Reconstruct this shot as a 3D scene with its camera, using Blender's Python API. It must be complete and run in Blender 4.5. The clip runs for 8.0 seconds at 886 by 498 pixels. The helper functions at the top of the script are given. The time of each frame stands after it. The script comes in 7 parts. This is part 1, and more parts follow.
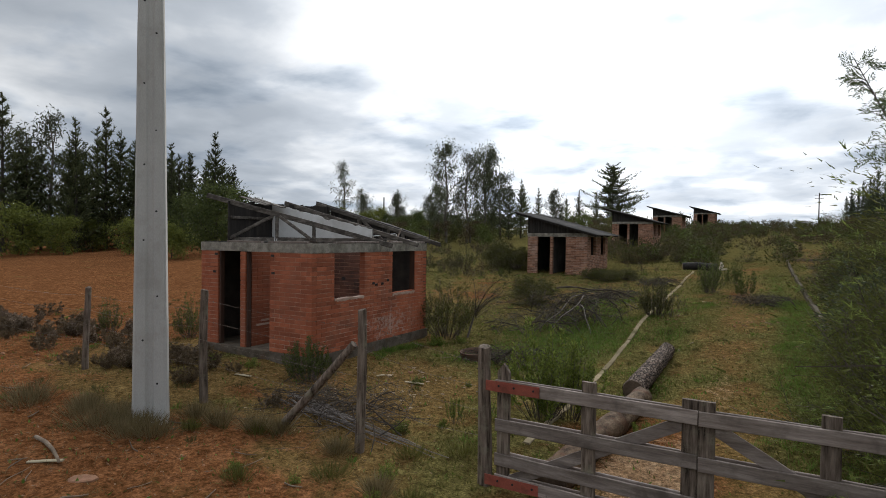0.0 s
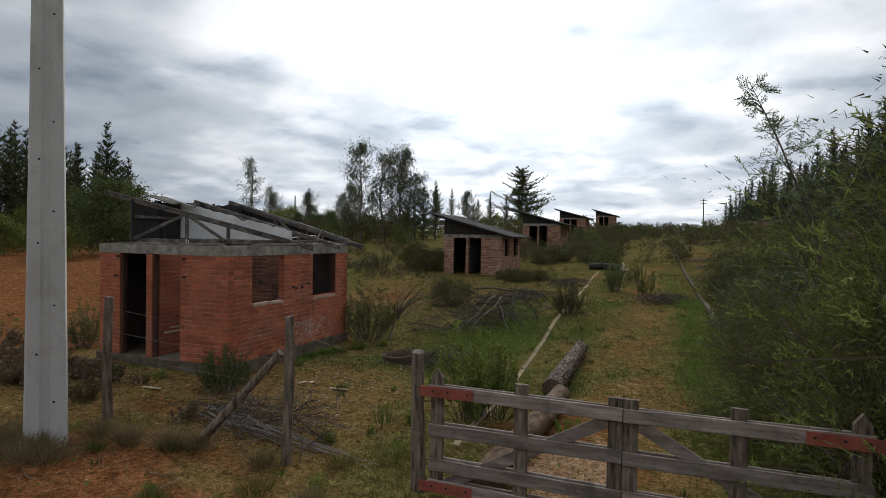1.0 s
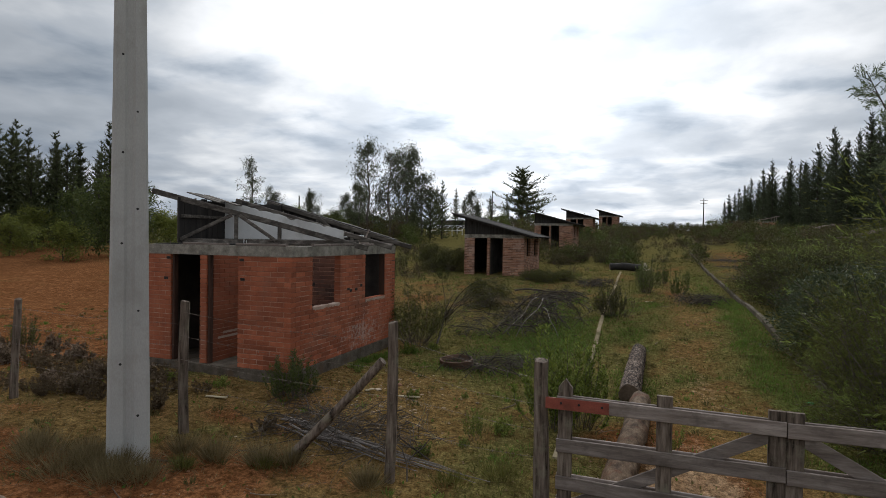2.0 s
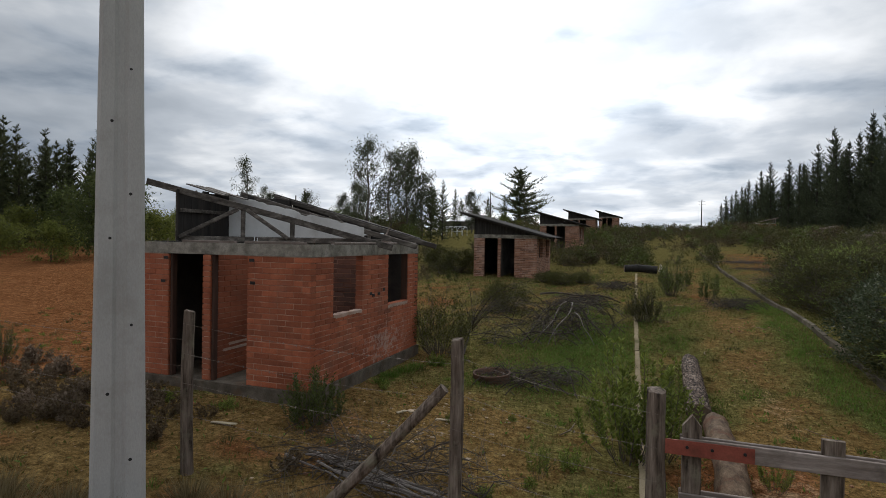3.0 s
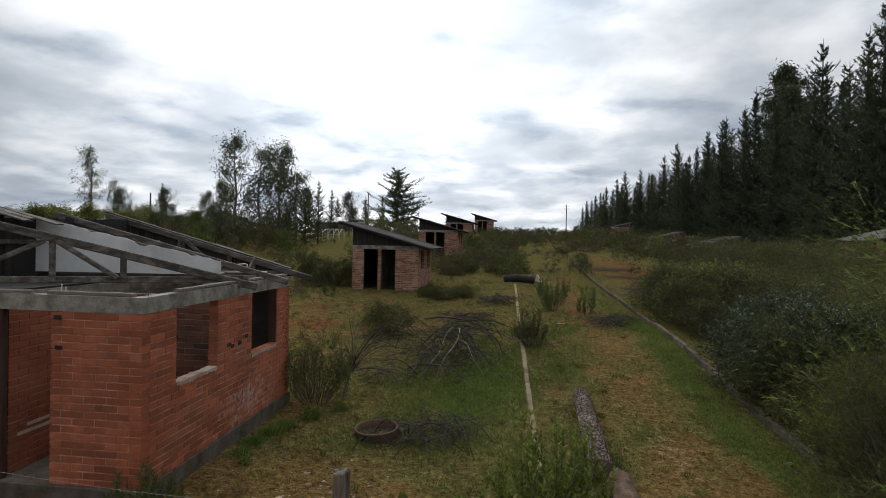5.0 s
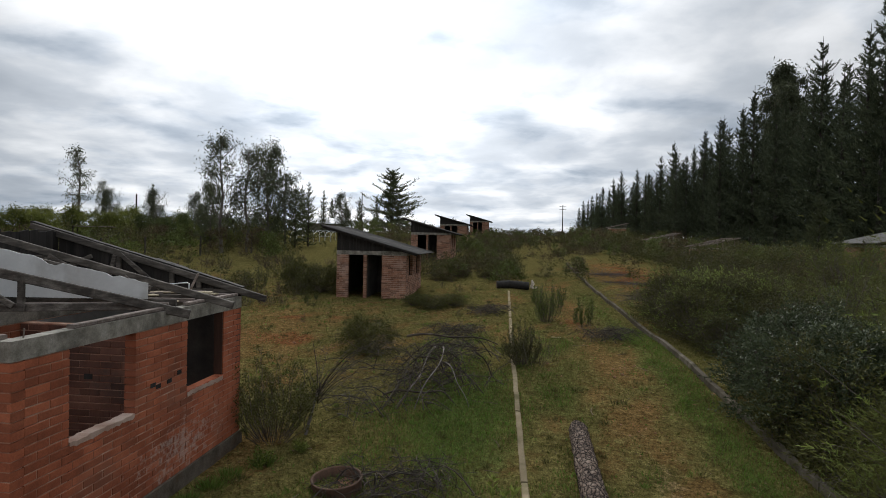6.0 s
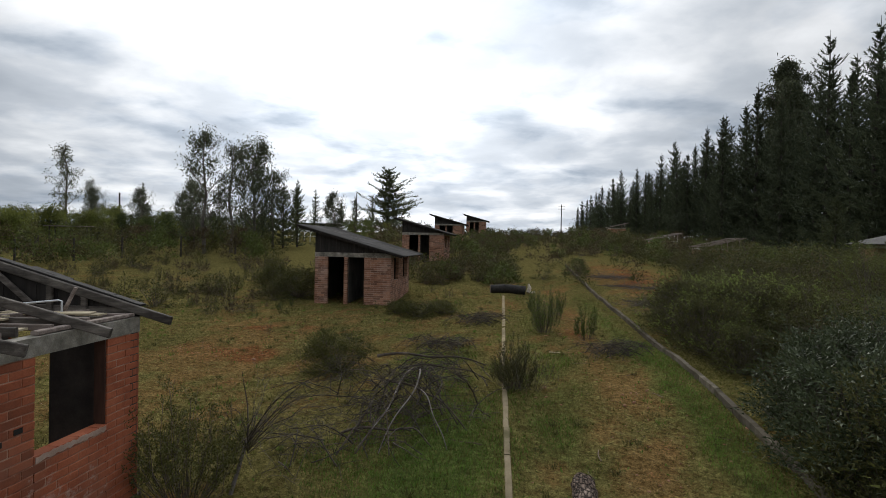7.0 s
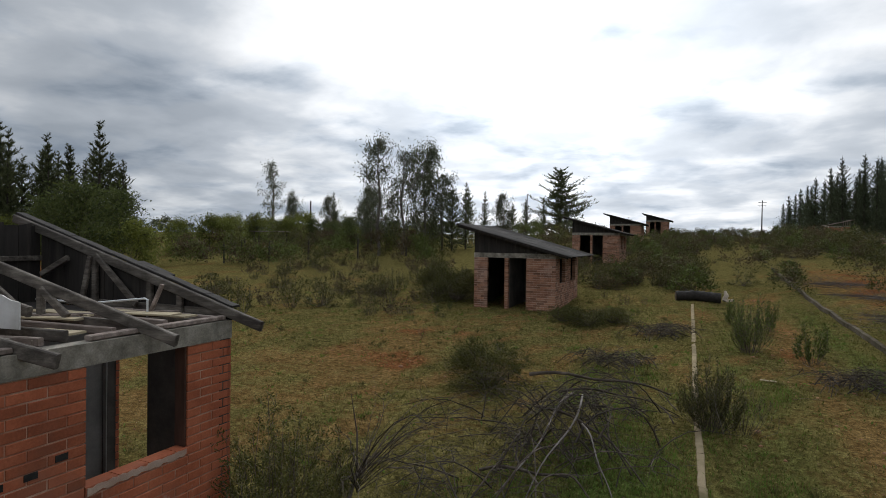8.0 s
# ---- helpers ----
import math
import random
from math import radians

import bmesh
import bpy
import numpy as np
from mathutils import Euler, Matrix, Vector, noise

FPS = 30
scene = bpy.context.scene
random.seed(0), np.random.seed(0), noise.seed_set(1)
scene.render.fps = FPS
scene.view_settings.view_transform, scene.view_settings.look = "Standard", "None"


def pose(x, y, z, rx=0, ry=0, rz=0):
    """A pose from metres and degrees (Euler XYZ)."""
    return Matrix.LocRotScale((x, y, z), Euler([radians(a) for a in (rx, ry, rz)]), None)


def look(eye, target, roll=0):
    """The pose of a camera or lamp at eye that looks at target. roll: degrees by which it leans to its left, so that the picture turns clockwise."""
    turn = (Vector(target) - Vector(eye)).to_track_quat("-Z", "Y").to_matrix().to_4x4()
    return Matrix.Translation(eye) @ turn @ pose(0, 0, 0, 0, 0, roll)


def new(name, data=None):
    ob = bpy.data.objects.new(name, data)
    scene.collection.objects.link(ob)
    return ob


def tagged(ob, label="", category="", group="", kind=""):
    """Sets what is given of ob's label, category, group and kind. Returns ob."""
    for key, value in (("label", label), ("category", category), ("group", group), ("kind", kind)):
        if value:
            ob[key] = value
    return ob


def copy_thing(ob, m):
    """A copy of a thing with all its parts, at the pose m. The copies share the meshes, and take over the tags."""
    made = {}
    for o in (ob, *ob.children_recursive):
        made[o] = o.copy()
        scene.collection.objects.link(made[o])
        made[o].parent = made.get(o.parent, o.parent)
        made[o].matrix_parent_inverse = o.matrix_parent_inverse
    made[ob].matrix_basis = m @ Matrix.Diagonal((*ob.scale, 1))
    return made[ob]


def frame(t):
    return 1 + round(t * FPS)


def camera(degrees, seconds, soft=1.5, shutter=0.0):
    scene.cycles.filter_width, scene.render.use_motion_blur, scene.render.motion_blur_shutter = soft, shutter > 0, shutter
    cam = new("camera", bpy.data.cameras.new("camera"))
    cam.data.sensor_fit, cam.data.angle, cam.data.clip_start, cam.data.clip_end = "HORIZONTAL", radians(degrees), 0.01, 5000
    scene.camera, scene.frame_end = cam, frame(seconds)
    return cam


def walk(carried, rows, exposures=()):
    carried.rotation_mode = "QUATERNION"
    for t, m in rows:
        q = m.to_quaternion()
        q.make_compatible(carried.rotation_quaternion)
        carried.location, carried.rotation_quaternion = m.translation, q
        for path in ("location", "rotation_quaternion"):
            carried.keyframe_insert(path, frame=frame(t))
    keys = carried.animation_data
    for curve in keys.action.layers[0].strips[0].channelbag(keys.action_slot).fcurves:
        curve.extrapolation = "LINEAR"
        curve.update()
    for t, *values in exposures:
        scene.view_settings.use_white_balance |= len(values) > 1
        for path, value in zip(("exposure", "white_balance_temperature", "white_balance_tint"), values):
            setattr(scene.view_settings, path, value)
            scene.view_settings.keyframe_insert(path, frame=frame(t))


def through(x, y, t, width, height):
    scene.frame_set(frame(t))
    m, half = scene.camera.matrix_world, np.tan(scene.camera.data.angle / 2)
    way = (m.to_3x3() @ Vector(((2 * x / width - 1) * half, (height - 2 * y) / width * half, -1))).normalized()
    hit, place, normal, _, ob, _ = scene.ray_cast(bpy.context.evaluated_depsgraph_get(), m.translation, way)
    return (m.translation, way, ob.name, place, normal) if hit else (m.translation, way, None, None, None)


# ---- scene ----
cam = camera(77.8, 8.0, soft=0.5)
PATH = [
    (0, (7.858, -8.38, 2.478), (6.866, -6.643, 2.438), 0.7),
    (0.2, (7.897, -8.361, 2.494), (6.974, -6.587, 2.453), 0.7),
    (0.5, (7.922, -8.415, 2.572), (7.152, -6.57, 2.531), 1.2),
    (1, (7.611, -8.463, 2.539), (6.907, -6.591, 2.503), 1.0),
    (1.5, (6.81, -8.624, 2.527), (6.121, -6.746, 2.493), 1.0),
    (1.7, (6.541, -8.641, 2.518), (5.85, -6.764, 2.483), 0.9),
    (2.8, (4.914, -7.558, 2.446), (4.244, -5.674, 2.414), 1.0),
    (3, (4.82, -7.429, 2.424), (4.154, -5.543, 2.395), 1.0),
    (3.5, (4.52, -7.122, 2.375), (4.123, -5.162, 2.349), 1.1),
    (4, (4.381, -6.962, 2.326), (4.128, -4.979, 2.302), 1.3),
    (4.5, (4.327, -6.524, 2.447), (4.092, -4.538, 2.423), 1.3),
    (4.7, (4.314, -6.365, 2.751), (4.08, -4.379, 2.726), 1.3),
    (5.8, (4.448, -5.015, 3.296), (4.225, -3.028, 3.27), 1.2),
    (6, (4.505, -4.595, 3.329), (4.285, -2.607, 3.304), 1.2),
    (6.5, (4.643, -3.401, 3.409), (4.425, -1.413, 3.385), 1.2),
    (7, (4.717, -2.262, 3.383), (4.502, -0.274, 3.358), 1.2),
    (7.5, (4.786, -1.085, 3.326), (4.572, 0.904, 3.304), 1.2),
    (7.7, (4.718, -0.746, 3.291), (4.389, 1.227, 3.264), 0.8),
    (8, (4.63, -0.151, 3.216), (3.814, 1.675, 3.193), 0.8),
]
walk(cam, [(t, look(eye, target, roll)) for t, eye, target, roll in PATH],
     [(0.0, 0.18), (0.5, 0.08), (1.5, 0.0), (8.0, 0.0)])

# ---- sky and light ----
SUN_AZ, SUN_EL = radians(-13.0), radians(23.0)      # clockwise from +y, above the horizon
SUN_DIR = Vector((math.sin(SUN_AZ) * math.cos(SUN_EL), math.cos(SUN_AZ) * math.cos(SUN_EL), math.sin(SUN_EL)))


def node(nt, kind, inputs=None, operation=None, attribute_name=None):
    n = nt.nodes.new(kind)
    if operation:
        n.operation = operation
    if attribute_name:
        n.attribute_name = attribute_name
    for k, v in (inputs or {}).items():
        if hasattr(v, "is_output"):
            nt.links.new(v, n.inputs[k])
        else:
            n.inputs[k].default_value = v
    return n


def ramp(nt, fac, stops, mode="LINEAR"):
    n = nt.nodes.new("ShaderNodeValToRGB")
    n.color_ramp.interpolation = mode
    el = n.color_ramp.elements
    while len(el) < len(stops):
        el.new(0.5)
    for e, (p, c) in zip(el, stops):
        e.position = p
        e.color = (*c, 1.0) if hasattr(c, "__len__") else (c, c, c, 1.0)
    nt.links.new(fac, n.inputs["Fac"])
    return n.outputs["Color"]


def mixc(nt, fac, a, b, blend="MIX"):
    n = nt.nodes.new("ShaderNodeMix")
    n.data_type, n.blend_type = "RGBA", blend
    for sock, v in ((n.inputs[0], fac), (n.inputs[6], a), (n.inputs[7], b)):
        if hasattr(v, "is_output"):
            nt.links.new(v, sock)
        else:
            sock.default_value = v if not hasattr(v, "__len__") or len(v) == 4 else (*v, 1.0)
    return n.outputs[2]


def calc(nt, op, a, b=0.0, clamp=False):
    n = nt.nodes.new("ShaderNodeMath")
    n.operation, n.use_clamp = op, clamp
    for sock, v in ((n.inputs[0], a), (n.inputs[1], b)):
        if hasattr(v, "is_output"):
            nt.links.new(v, sock)
        else:
            sock.default_value = v
    return n.outputs[0]


def build_world():
    world = bpy.data.worlds.new("overcast_sky")
    scene.world = world
    world.use_nodes = True
    nt = world.node_tree
    nt.nodes.clear()
    sky = nt.nodes.new("ShaderNodeTexSky")
    sky.sky_type, sky.sun_disc, sky.sun_elevation, sky.sun_rotation = "NISHITA", False, SUN_EL, SUN_AZ
    co = nt.nodes.new("ShaderNodeTexCoord").outputs["Generated"]
    sep = node(nt, "ShaderNodeSeparateXYZ", {0: co})
    # flat cloud deck: project the direction onto a ceiling
    h = calc(nt, "MAXIMUM", calc(nt, "ADD", sep.outputs[2], 0.17), 0.05)
    px, py = calc(nt, "DIVIDE", sep.outputs[0], h), calc(nt, "DIVIDE", sep.outputs[1], h)
    deck = node(nt, "ShaderNodeCombineXYZ", {0: px, 1: py, 2: 0.0}).outputs[0]
    n1 = node(nt, "ShaderNodeTexNoise", {"Vector": deck, "Scale": 0.95, "Detail": 8.0, "Roughness": 0.5, "Distortion": 0.15}).outputs["Fac"]
    off = node(nt, "ShaderNodeVectorMath", {0: deck, 1: (7.3, 2.1, 0.0)}, operation="ADD").outputs[0]
    n2 = node(nt, "ShaderNodeTexNoise", {"Vector": off, "Scale": 0.42, "Detail": 5.0, "Roughness": 0.5}).outputs["Fac"]
    off3 = node(nt, "ShaderNodeVectorMath", {0: deck, 1: (1.7, -4.4, 0.0)}, operation="ADD").outputs[0]
    n3 = node(nt, "ShaderNodeTexNoise", {"Vector": off3, "Scale": 2.2, "Detail": 7.0, "Roughness": 0.5, "Distortion": 0.2}).outputs["Fac"]
    off4 = node(nt, "ShaderNodeVectorMath", {0: deck, 1: (-3.2, 5.9, 0.0)}, operation="ADD").outputs[0]
    n4 = node(nt, "ShaderNodeTexNoise", {"Vector": off4, "Scale": 2.1, "Detail": 6.0, "Roughness": 0.52, "Distortion": 0.25}).outputs["Fac"]
    scraps = ramp(nt, n4, [(0.50, 1.0), (0.56, (0.91, 0.93, 0.955)), (0.68, (0.64, 0.69, 0.745))])
    thick = calc(nt, "ADD", calc(nt, "ADD", calc(nt, "MULTIPLY", n1, 0.42), calc(nt, "MULTIPLY", n2, 0.26)), calc(nt, "MULTIPLY", n3, 0.32))
    tone = ramp(nt, thick, [(0.40, (0.98, 1.0, 1.03)), (0.465, (0.74, 0.77, 0.81)), (0.52, (0.53, 0.575, 0.635)), (0.60, (0.405, 0.45, 0.51))])
    # the veiled sun brightens the deck around it
    dot = node(nt, "ShaderNodeVectorMath", {0: co, 1: SUN_DIR}, operation="DOT_PRODUCT").outputs["Value"]
    near = calc(nt, "POWER", calc(nt, "MAXIMUM", dot, 0.0), 8.0)
    glow = calc(nt, "ADD", calc(nt, "MULTIPLY", near, 0.9), 0.76)
    lift = calc(nt, "ADD", calc(nt, "MULTIPLY", calc(nt, "MAXIMUM", calc(nt, "SUBTRACT", sep.outputs[2], 0.36), 0.0), 2.2), 1.0)   # an overcast sky is brightest overhead
    deck_col = mixc(nt, 1.0, mixc(nt, 1.0, tone, glow, "MULTIPLY"), lift, "MULTIPLY")
    veil = calc(nt, "MULTIPLY", calc(nt, "POWER", calc(nt, "MAXIMUM", dot, 0.0), 24.0), 0.30)
    deck_col = mixc(nt, 1.0, mixc(nt, 1.0, deck_col, veil, "ADD"), scraps, "MULTIPLY")
    # the far deck is seen edge-on and thicker, and away from the sun it darkens towards the horizon
    low = calc(nt, "SUBTRACT", 1.0, calc(nt, "DIVIDE", sep.outputs[2], 0.24), clamp=True)
    away = calc(nt, "SUBTRACT", 1.0, calc(nt, "MULTIPLY", near, 2.2), clamp=True)
    dim = calc(nt, "MULTIPLY", calc(nt, "MULTIPLY", low, away), 0.54, clamp=True)
    deck_col = mixc(nt, dim, deck_col, mixc(nt, 1.0, deck_col, (0.56, 0.63, 0.71, 1.0), "MULTIPLY"))
    clear = mixc(nt, 1.0, sky.outputs[0], (0.10, 0.10, 0.10, 1.0), "MULTIPLY")
    gap = ramp(nt, thick, [(0.30, 0.82), (0.42, 0.97), (0.5, 1.0)])
    col = mixc(nt, gap, clear, deck_col)
    bg = node(nt, "ShaderNodeBackground", {"Color": col, "Strength": SKY_STRENGTH})
    out = nt.nodes.new("ShaderNodeOutputWorld")
    nt.links.new(bg.outputs[0], out.inputs[0])


SKY_STRENGTH = 1.0
build_world()
sun = new("sun", bpy.data.lights.new("sun", "SUN"))
sun.data.energy, sun.data.angle, sun.data.color = 1.5, radians(20.0), (1.0, 0.96, 0.9)
sun.matrix_world = look((0, 0, 60), tuple(Vector((0, 0, 60)) - SUN_DIR))


# ---- materials ----
def material(name, stops, scale=3.0, detail=6.0, fine=40.0, fine_amount=0.35, rough=0.85, bump=0.3, depth=0.01,
             stretch=(1, 1, 1), island=0.0, piece=0.0, metal=0.0, distort=0.0, stain=None, stain_scale=0.7, spec=0.3, space="Object"):
    """A weathered surface: broad colour noise through the stops, fine grain on top, relief, and tone changes per island or piece."""
    m = bpy.data.materials.new(name)
    m.use_nodes = True
    nt = m.node_tree
    bsdf = nt.nodes["Principled BSDF"]
    co = nt.nodes.new("ShaderNodeTexCoord").outputs["Object"]
    if space == "World":
        co = nt.nodes.new("ShaderNodeNewGeometry").outputs["Position"]
    vec = node(nt, "ShaderNodeMapping", {"Vector": co, "Scale": stretch}).outputs[0]
    broad = node(nt, "ShaderNodeTexNoise", {"Vector": vec, "Scale": scale, "Detail": detail, "Roughness": 0.6, "Distortion": distort}).outputs["Fac"]
    grain = node(nt, "ShaderNodeTexNoise", {"Vector": vec, "Scale": fine, "Detail": 4.0, "Roughness": 0.65}).outputs["Fac"]
    col = ramp(nt, broad, stops)
    tone = calc(nt, "ADD", calc(nt, "MULTIPLY", calc(nt, "SUBTRACT", grain, 0.5), 2.0 * fine_amount), 1.0)
    col = mixc(nt, 1.0, col, tone, "MULTIPLY")
    if stain:
        blot = node(nt, "ShaderNodeTexNoise", {"Vector": co, "Scale": stain_scale, "Detail": 7.0, "Roughness": 0.65}).outputs["Fac"]
        col = mixc(nt, ramp(nt, blot, [(0.52, 0.0), (0.68, 0.85)]), col, (*stain, 1.0))
    if island:
        r = nt.nodes.new("ShaderNodeNewGeometry").outputs["Random Per Island"]
        col = mixc(nt, 1.0, col, calc(nt, "ADD", calc(nt, "MULTIPLY", r, 2 * island), 1.0 - island), "MULTIPLY")
    if piece:
        r = nt.nodes.new("ShaderNodeObjectInfo").outputs["Random"]
        col = mixc(nt, 1.0, col, calc(nt, "ADD", calc(nt, "MULTIPLY", r, 2 * piece), 1.0 - piece), "MULTIPLY")
    nt.links.new(col, bsdf.inputs["Base Color"])
    bsdf.inputs["Roughness"].default_value = rough
    bsdf.inputs["Metallic"].default_value = metal
    bsdf.inputs["Specular IOR Level"].default_value = spec
    if bump:
        both = calc(nt, "ADD", calc(nt, "MULTIPLY", broad, 0.6), calc(nt, "MULTIPLY", grain, 0.4))
        b = node(nt, "ShaderNodeBump", {"Height": both, "Strength": bump, "Distance": depth})
        nt.links.new(b.outputs[0], bsdf.inputs["Normal"])
    return m


def leaf_material(name, dark, light, rough=0.65, through=0.25, spec=0.12):
    m = bpy.data.materials.new(name)
    m.use_nodes = True
    nt = m.node_tree
    bsdf = nt.nodes["Principled BSDF"]
    geo = nt.nodes.new("ShaderNodeNewGeometry")
    r = geo.outputs["Random Per Island"]
    patch = node(nt, "ShaderNodeTexNoise", {"Vector": geo.outputs["Position"], "Scale": 0.9, "Detail": 3.0}).outputs["Fac"]
    f = calc(nt, "ADD", calc(nt, "MULTIPLY", r, 0.6), calc(nt, "MULTIPLY", patch, 0.5))
    col = ramp(nt, f, [(0.2, dark), (0.55, tuple(0.5 * (a + b) for a, b in zip(dark, light))), (0.95, light)])
    tint = nt.nodes.new("ShaderNodeObjectInfo").outputs["Random"]
    col = mixc(nt, 1.0, col, calc(nt, "ADD", calc(nt, "MULTIPLY", tint, 0.4), 0.8), "MULTIPLY")
    nt.links.new(col, bsdf.inputs["Base Color"])
    bsdf.inputs["Roughness"].default_value = rough
    bsdf.inputs["Specular IOR Level"].default_value = spec
    if through:
        tr = node(nt, "ShaderNodeBsdfTranslucent", {"Color": col})
        mix = node(nt, "ShaderNodeMixShader", {0: through, 1: bsdf.outputs[0], 2: tr.outputs[0]})
        nt.links.new(mix.outputs[0], nt.nodes["Material Output"].inputs[0])
    return m


M_BRICK = material("red_clay_brick", [(0.3, (0.205, 0.056, 0.026)), (0.5, (0.305, 0.087, 0.040)), (0.7, (0.385, 0.124, 0.062))],
                   scale=2.2, fine=45, fine_amount=0.4, piece=0.27, bump=0.6, depth=0.006, stain=(0.25, 0.095, 0.055), stain_scale=1.3, space="World")
M_BRICK_JOINED = material("red_clay_brick_far", [(0.3, (0.165, 0.075, 0.045)), (0.5, (0.245, 0.120, 0.073)), (0.7, (0.33, 0.182, 0.12))],
                          scale=1.6, fine=50, fine_amount=0.35, island=0.42, bump=0.4, depth=0.005, stain=(0.34, 0.22, 0.17), stain_scale=1.1, space="World")
M_MORTAR = material("mortar", [(0.38, (0.24, 0.095, 0.060)), (0.5, (0.34, 0.175, 0.115)), (0.66, (0.47, 0.31, 0.23))], scale=3.5, fine=90, bump=0.5, space="World")
M_PALEMORTAR = material("pale_mortar", [(0.35, (0.34, 0.22, 0.165)), (0.65, (0.48, 0.36, 0.29))], scale=3, fine=90, bump=0.5, space="World")
# a darker tone of the brick, for the inner cross wall
M_BRICK_DARK = material("darker_inner_brick", [(0.3, (0.085, 0.040, 0.029)), (0.5, (0.135, 0.060, 0.041)), (0.7, (0.19, 0.085, 0.056))],
                        scale=2.0, fine=45, fine_amount=0.4, island=0.3, bump=0.6, depth=0.006, stain=(0.06, 0.042, 0.036), stain_scale=1.6, space="World")
M_PLASTER = material("grey_cement_plaster", [(0.3, (0.13, 0.125, 0.118)), (0.5, (0.175, 0.168, 0.158)), (0.7, (0.225, 0.215, 0.20))], scale=2.5, fine=50, fine_amount=0.2,
                     bump=0.4, depth=0.006, stain=(0.10, 0.092, 0.082), stain_scale=1.4, space="World")
M_DOORWOOD = material("dark_brown_jamb_wood", [(0.3, (0.035, 0.017, 0.011)), (0.7, (0.085, 0.040, 0.026))], scale=9, fine=50, stretch=(1, 1, 0.15), bump=0.4)
M_BRUSH = material("dark_dead_branch", [(0.3, (0.026, 0.019, 0.014)), (0.55, (0.060, 0.046, 0.035)), (0.78, (0.140, 0.113, 0.090))], scale=4, fine=40, bump=0.2, island=0.4)
# near-black plaster: the shade inside the rooms is put into its colour
M_ROOMSHADE = material("room_shade_plaster", [(0.35, (0.032, 0.029, 0.026)), (0.65, (0.085, 0.073, 0.063))], scale=1.5, fine=40, bump=0.2, space="World")
M_CONCRETE = material("weathered_concrete", [(0.3, (0.13, 0.115, 0.092)), (0.5, (0.24, 0.217, 0.178)), (0.72, (0.36, 0.333, 0.285))],
                      scale=5.5, fine=60, fine_amount=0.5, bump=0.9, depth=0.014, stain=(0.075, 0.066, 0.052), stain_scale=2.2, space="World")
M_SLAB = material("dirty_foundation_concrete", [(0.3, (0.05, 0.037, 0.025)), (0.7, (0.15, 0.122, 0.093))], scale=4.5, fine=50, fine_amount=0.5, bump=0.9, depth=0.02,
                  stain=(0.10, 0.055, 0.028), stain_scale=1.8, space="World")
M_POLE = material("pale_pole_concrete", [(0.3, (0.34, 0.328, 0.305)), (0.6, (0.425, 0.412, 0.385)), (0.8, (0.48, 0.466, 0.44))], scale=1.6, fine=90,
                  fine_amount=0.22, bump=0.25, depth=0.004, stretch=(1, 1, 0.35), stain=(0.30, 0.28, 0.25), stain_scale=1.5)
# near-black that stands in for shade inside holes; the bolts use it too
M_HOLESHADE_BOLT = material("hole_shade_and_bolt_black", [(0.4, (0.015, 0.014, 0.013)), (0.6, (0.03, 0.028, 0.026))], scale=5, bump=0)
M_TIMBER = material("grey_weathered_timber", [(0.3, (0.122, 0.093, 0.077)), (0.5, (0.200, 0.160, 0.137)), (0.7, (0.312, 0.258, 0.226))],
                    scale=14, fine=60, fine_amount=0.5, stretch=(0.12, 1, 1), bump=0.7, depth=0.008, piece=0.2, stain=(0.10, 0.080, 0.066), stain_scale=3, spec=0.15)
M_TIMBER_V = material("grey_weathered_post_timber", [(0.33, (0.020, 0.015, 0.011)), (0.44, (0.090, 0.066, 0.050)), (0.56, (0.150, 0.114, 0.089)), (0.72, (0.240, 0.190, 0.152))],
                      scale=22, fine=60, fine_amount=0.5, stretch=(1, 1, 0.10), bump=0.9, depth=0.012, piece=0.15, stain=(0.175, 0.155, 0.11), stain_scale=5, spec=0.15)
M_ROOFWOOD = material("dark_roof_timber", [(0.3, (0.038, 0.031, 0.026)), (0.5, (0.10, 0.085, 0.071)), (0.72, (0.22, 0.195, 0.165))],
                      scale=14, fine=70, fine_amount=0.5, stretch=(0.14, 1, 1), bump=0.7, depth=0.008, piece=0.25, stain=(0.045, 0.037, 0.03), stain_scale=3)
M_DARKBOARD = material("blackened_boards", [(0.3, (0.013, 0.011, 0.010)), (0.55, (0.026, 0.022, 0.019)), (0.75, (0.052, 0.043, 0.036))],
                       scale=3, fine=30, stretch=(2.5, 2.5, 0.25), bump=0.4, depth=0.008, island=0.35)
M_PALEWOOD = material("pale_sawn_board", [(0.3, (0.26, 0.21, 0.13)), (0.7, (0.46, 0.385, 0.26))], scale=4, fine=35, stretch=(0.3, 1, 1), bump=0.3)
M_WHITEBOARD = material("off_white_lining_board", [(0.3, (0.52, 0.51, 0.49)), (0.7, (0.68, 0.67, 0.65))], scale=1.4, fine=25, fine_amount=0.08,
                        bump=0.1, stain=(0.40, 0.38, 0.35), stain_scale=1.2)
M_IRON = material("red_oxide_iron", [(0.3, (0.20, 0.045, 0.03)), (0.7, (0.31, 0.085, 0.055))], scale=6, fine=60, rough=0.65, bump=0.25, stain=(0.11, 0.04, 0.025), stain_scale=4)
M_WIRE = material("rusty_wire", [(0.3, (0.12, 0.085, 0.065)), (0.7, (0.24, 0.20, 0.17))], scale=8, rough=0.6, bump=0, metal=0.4)
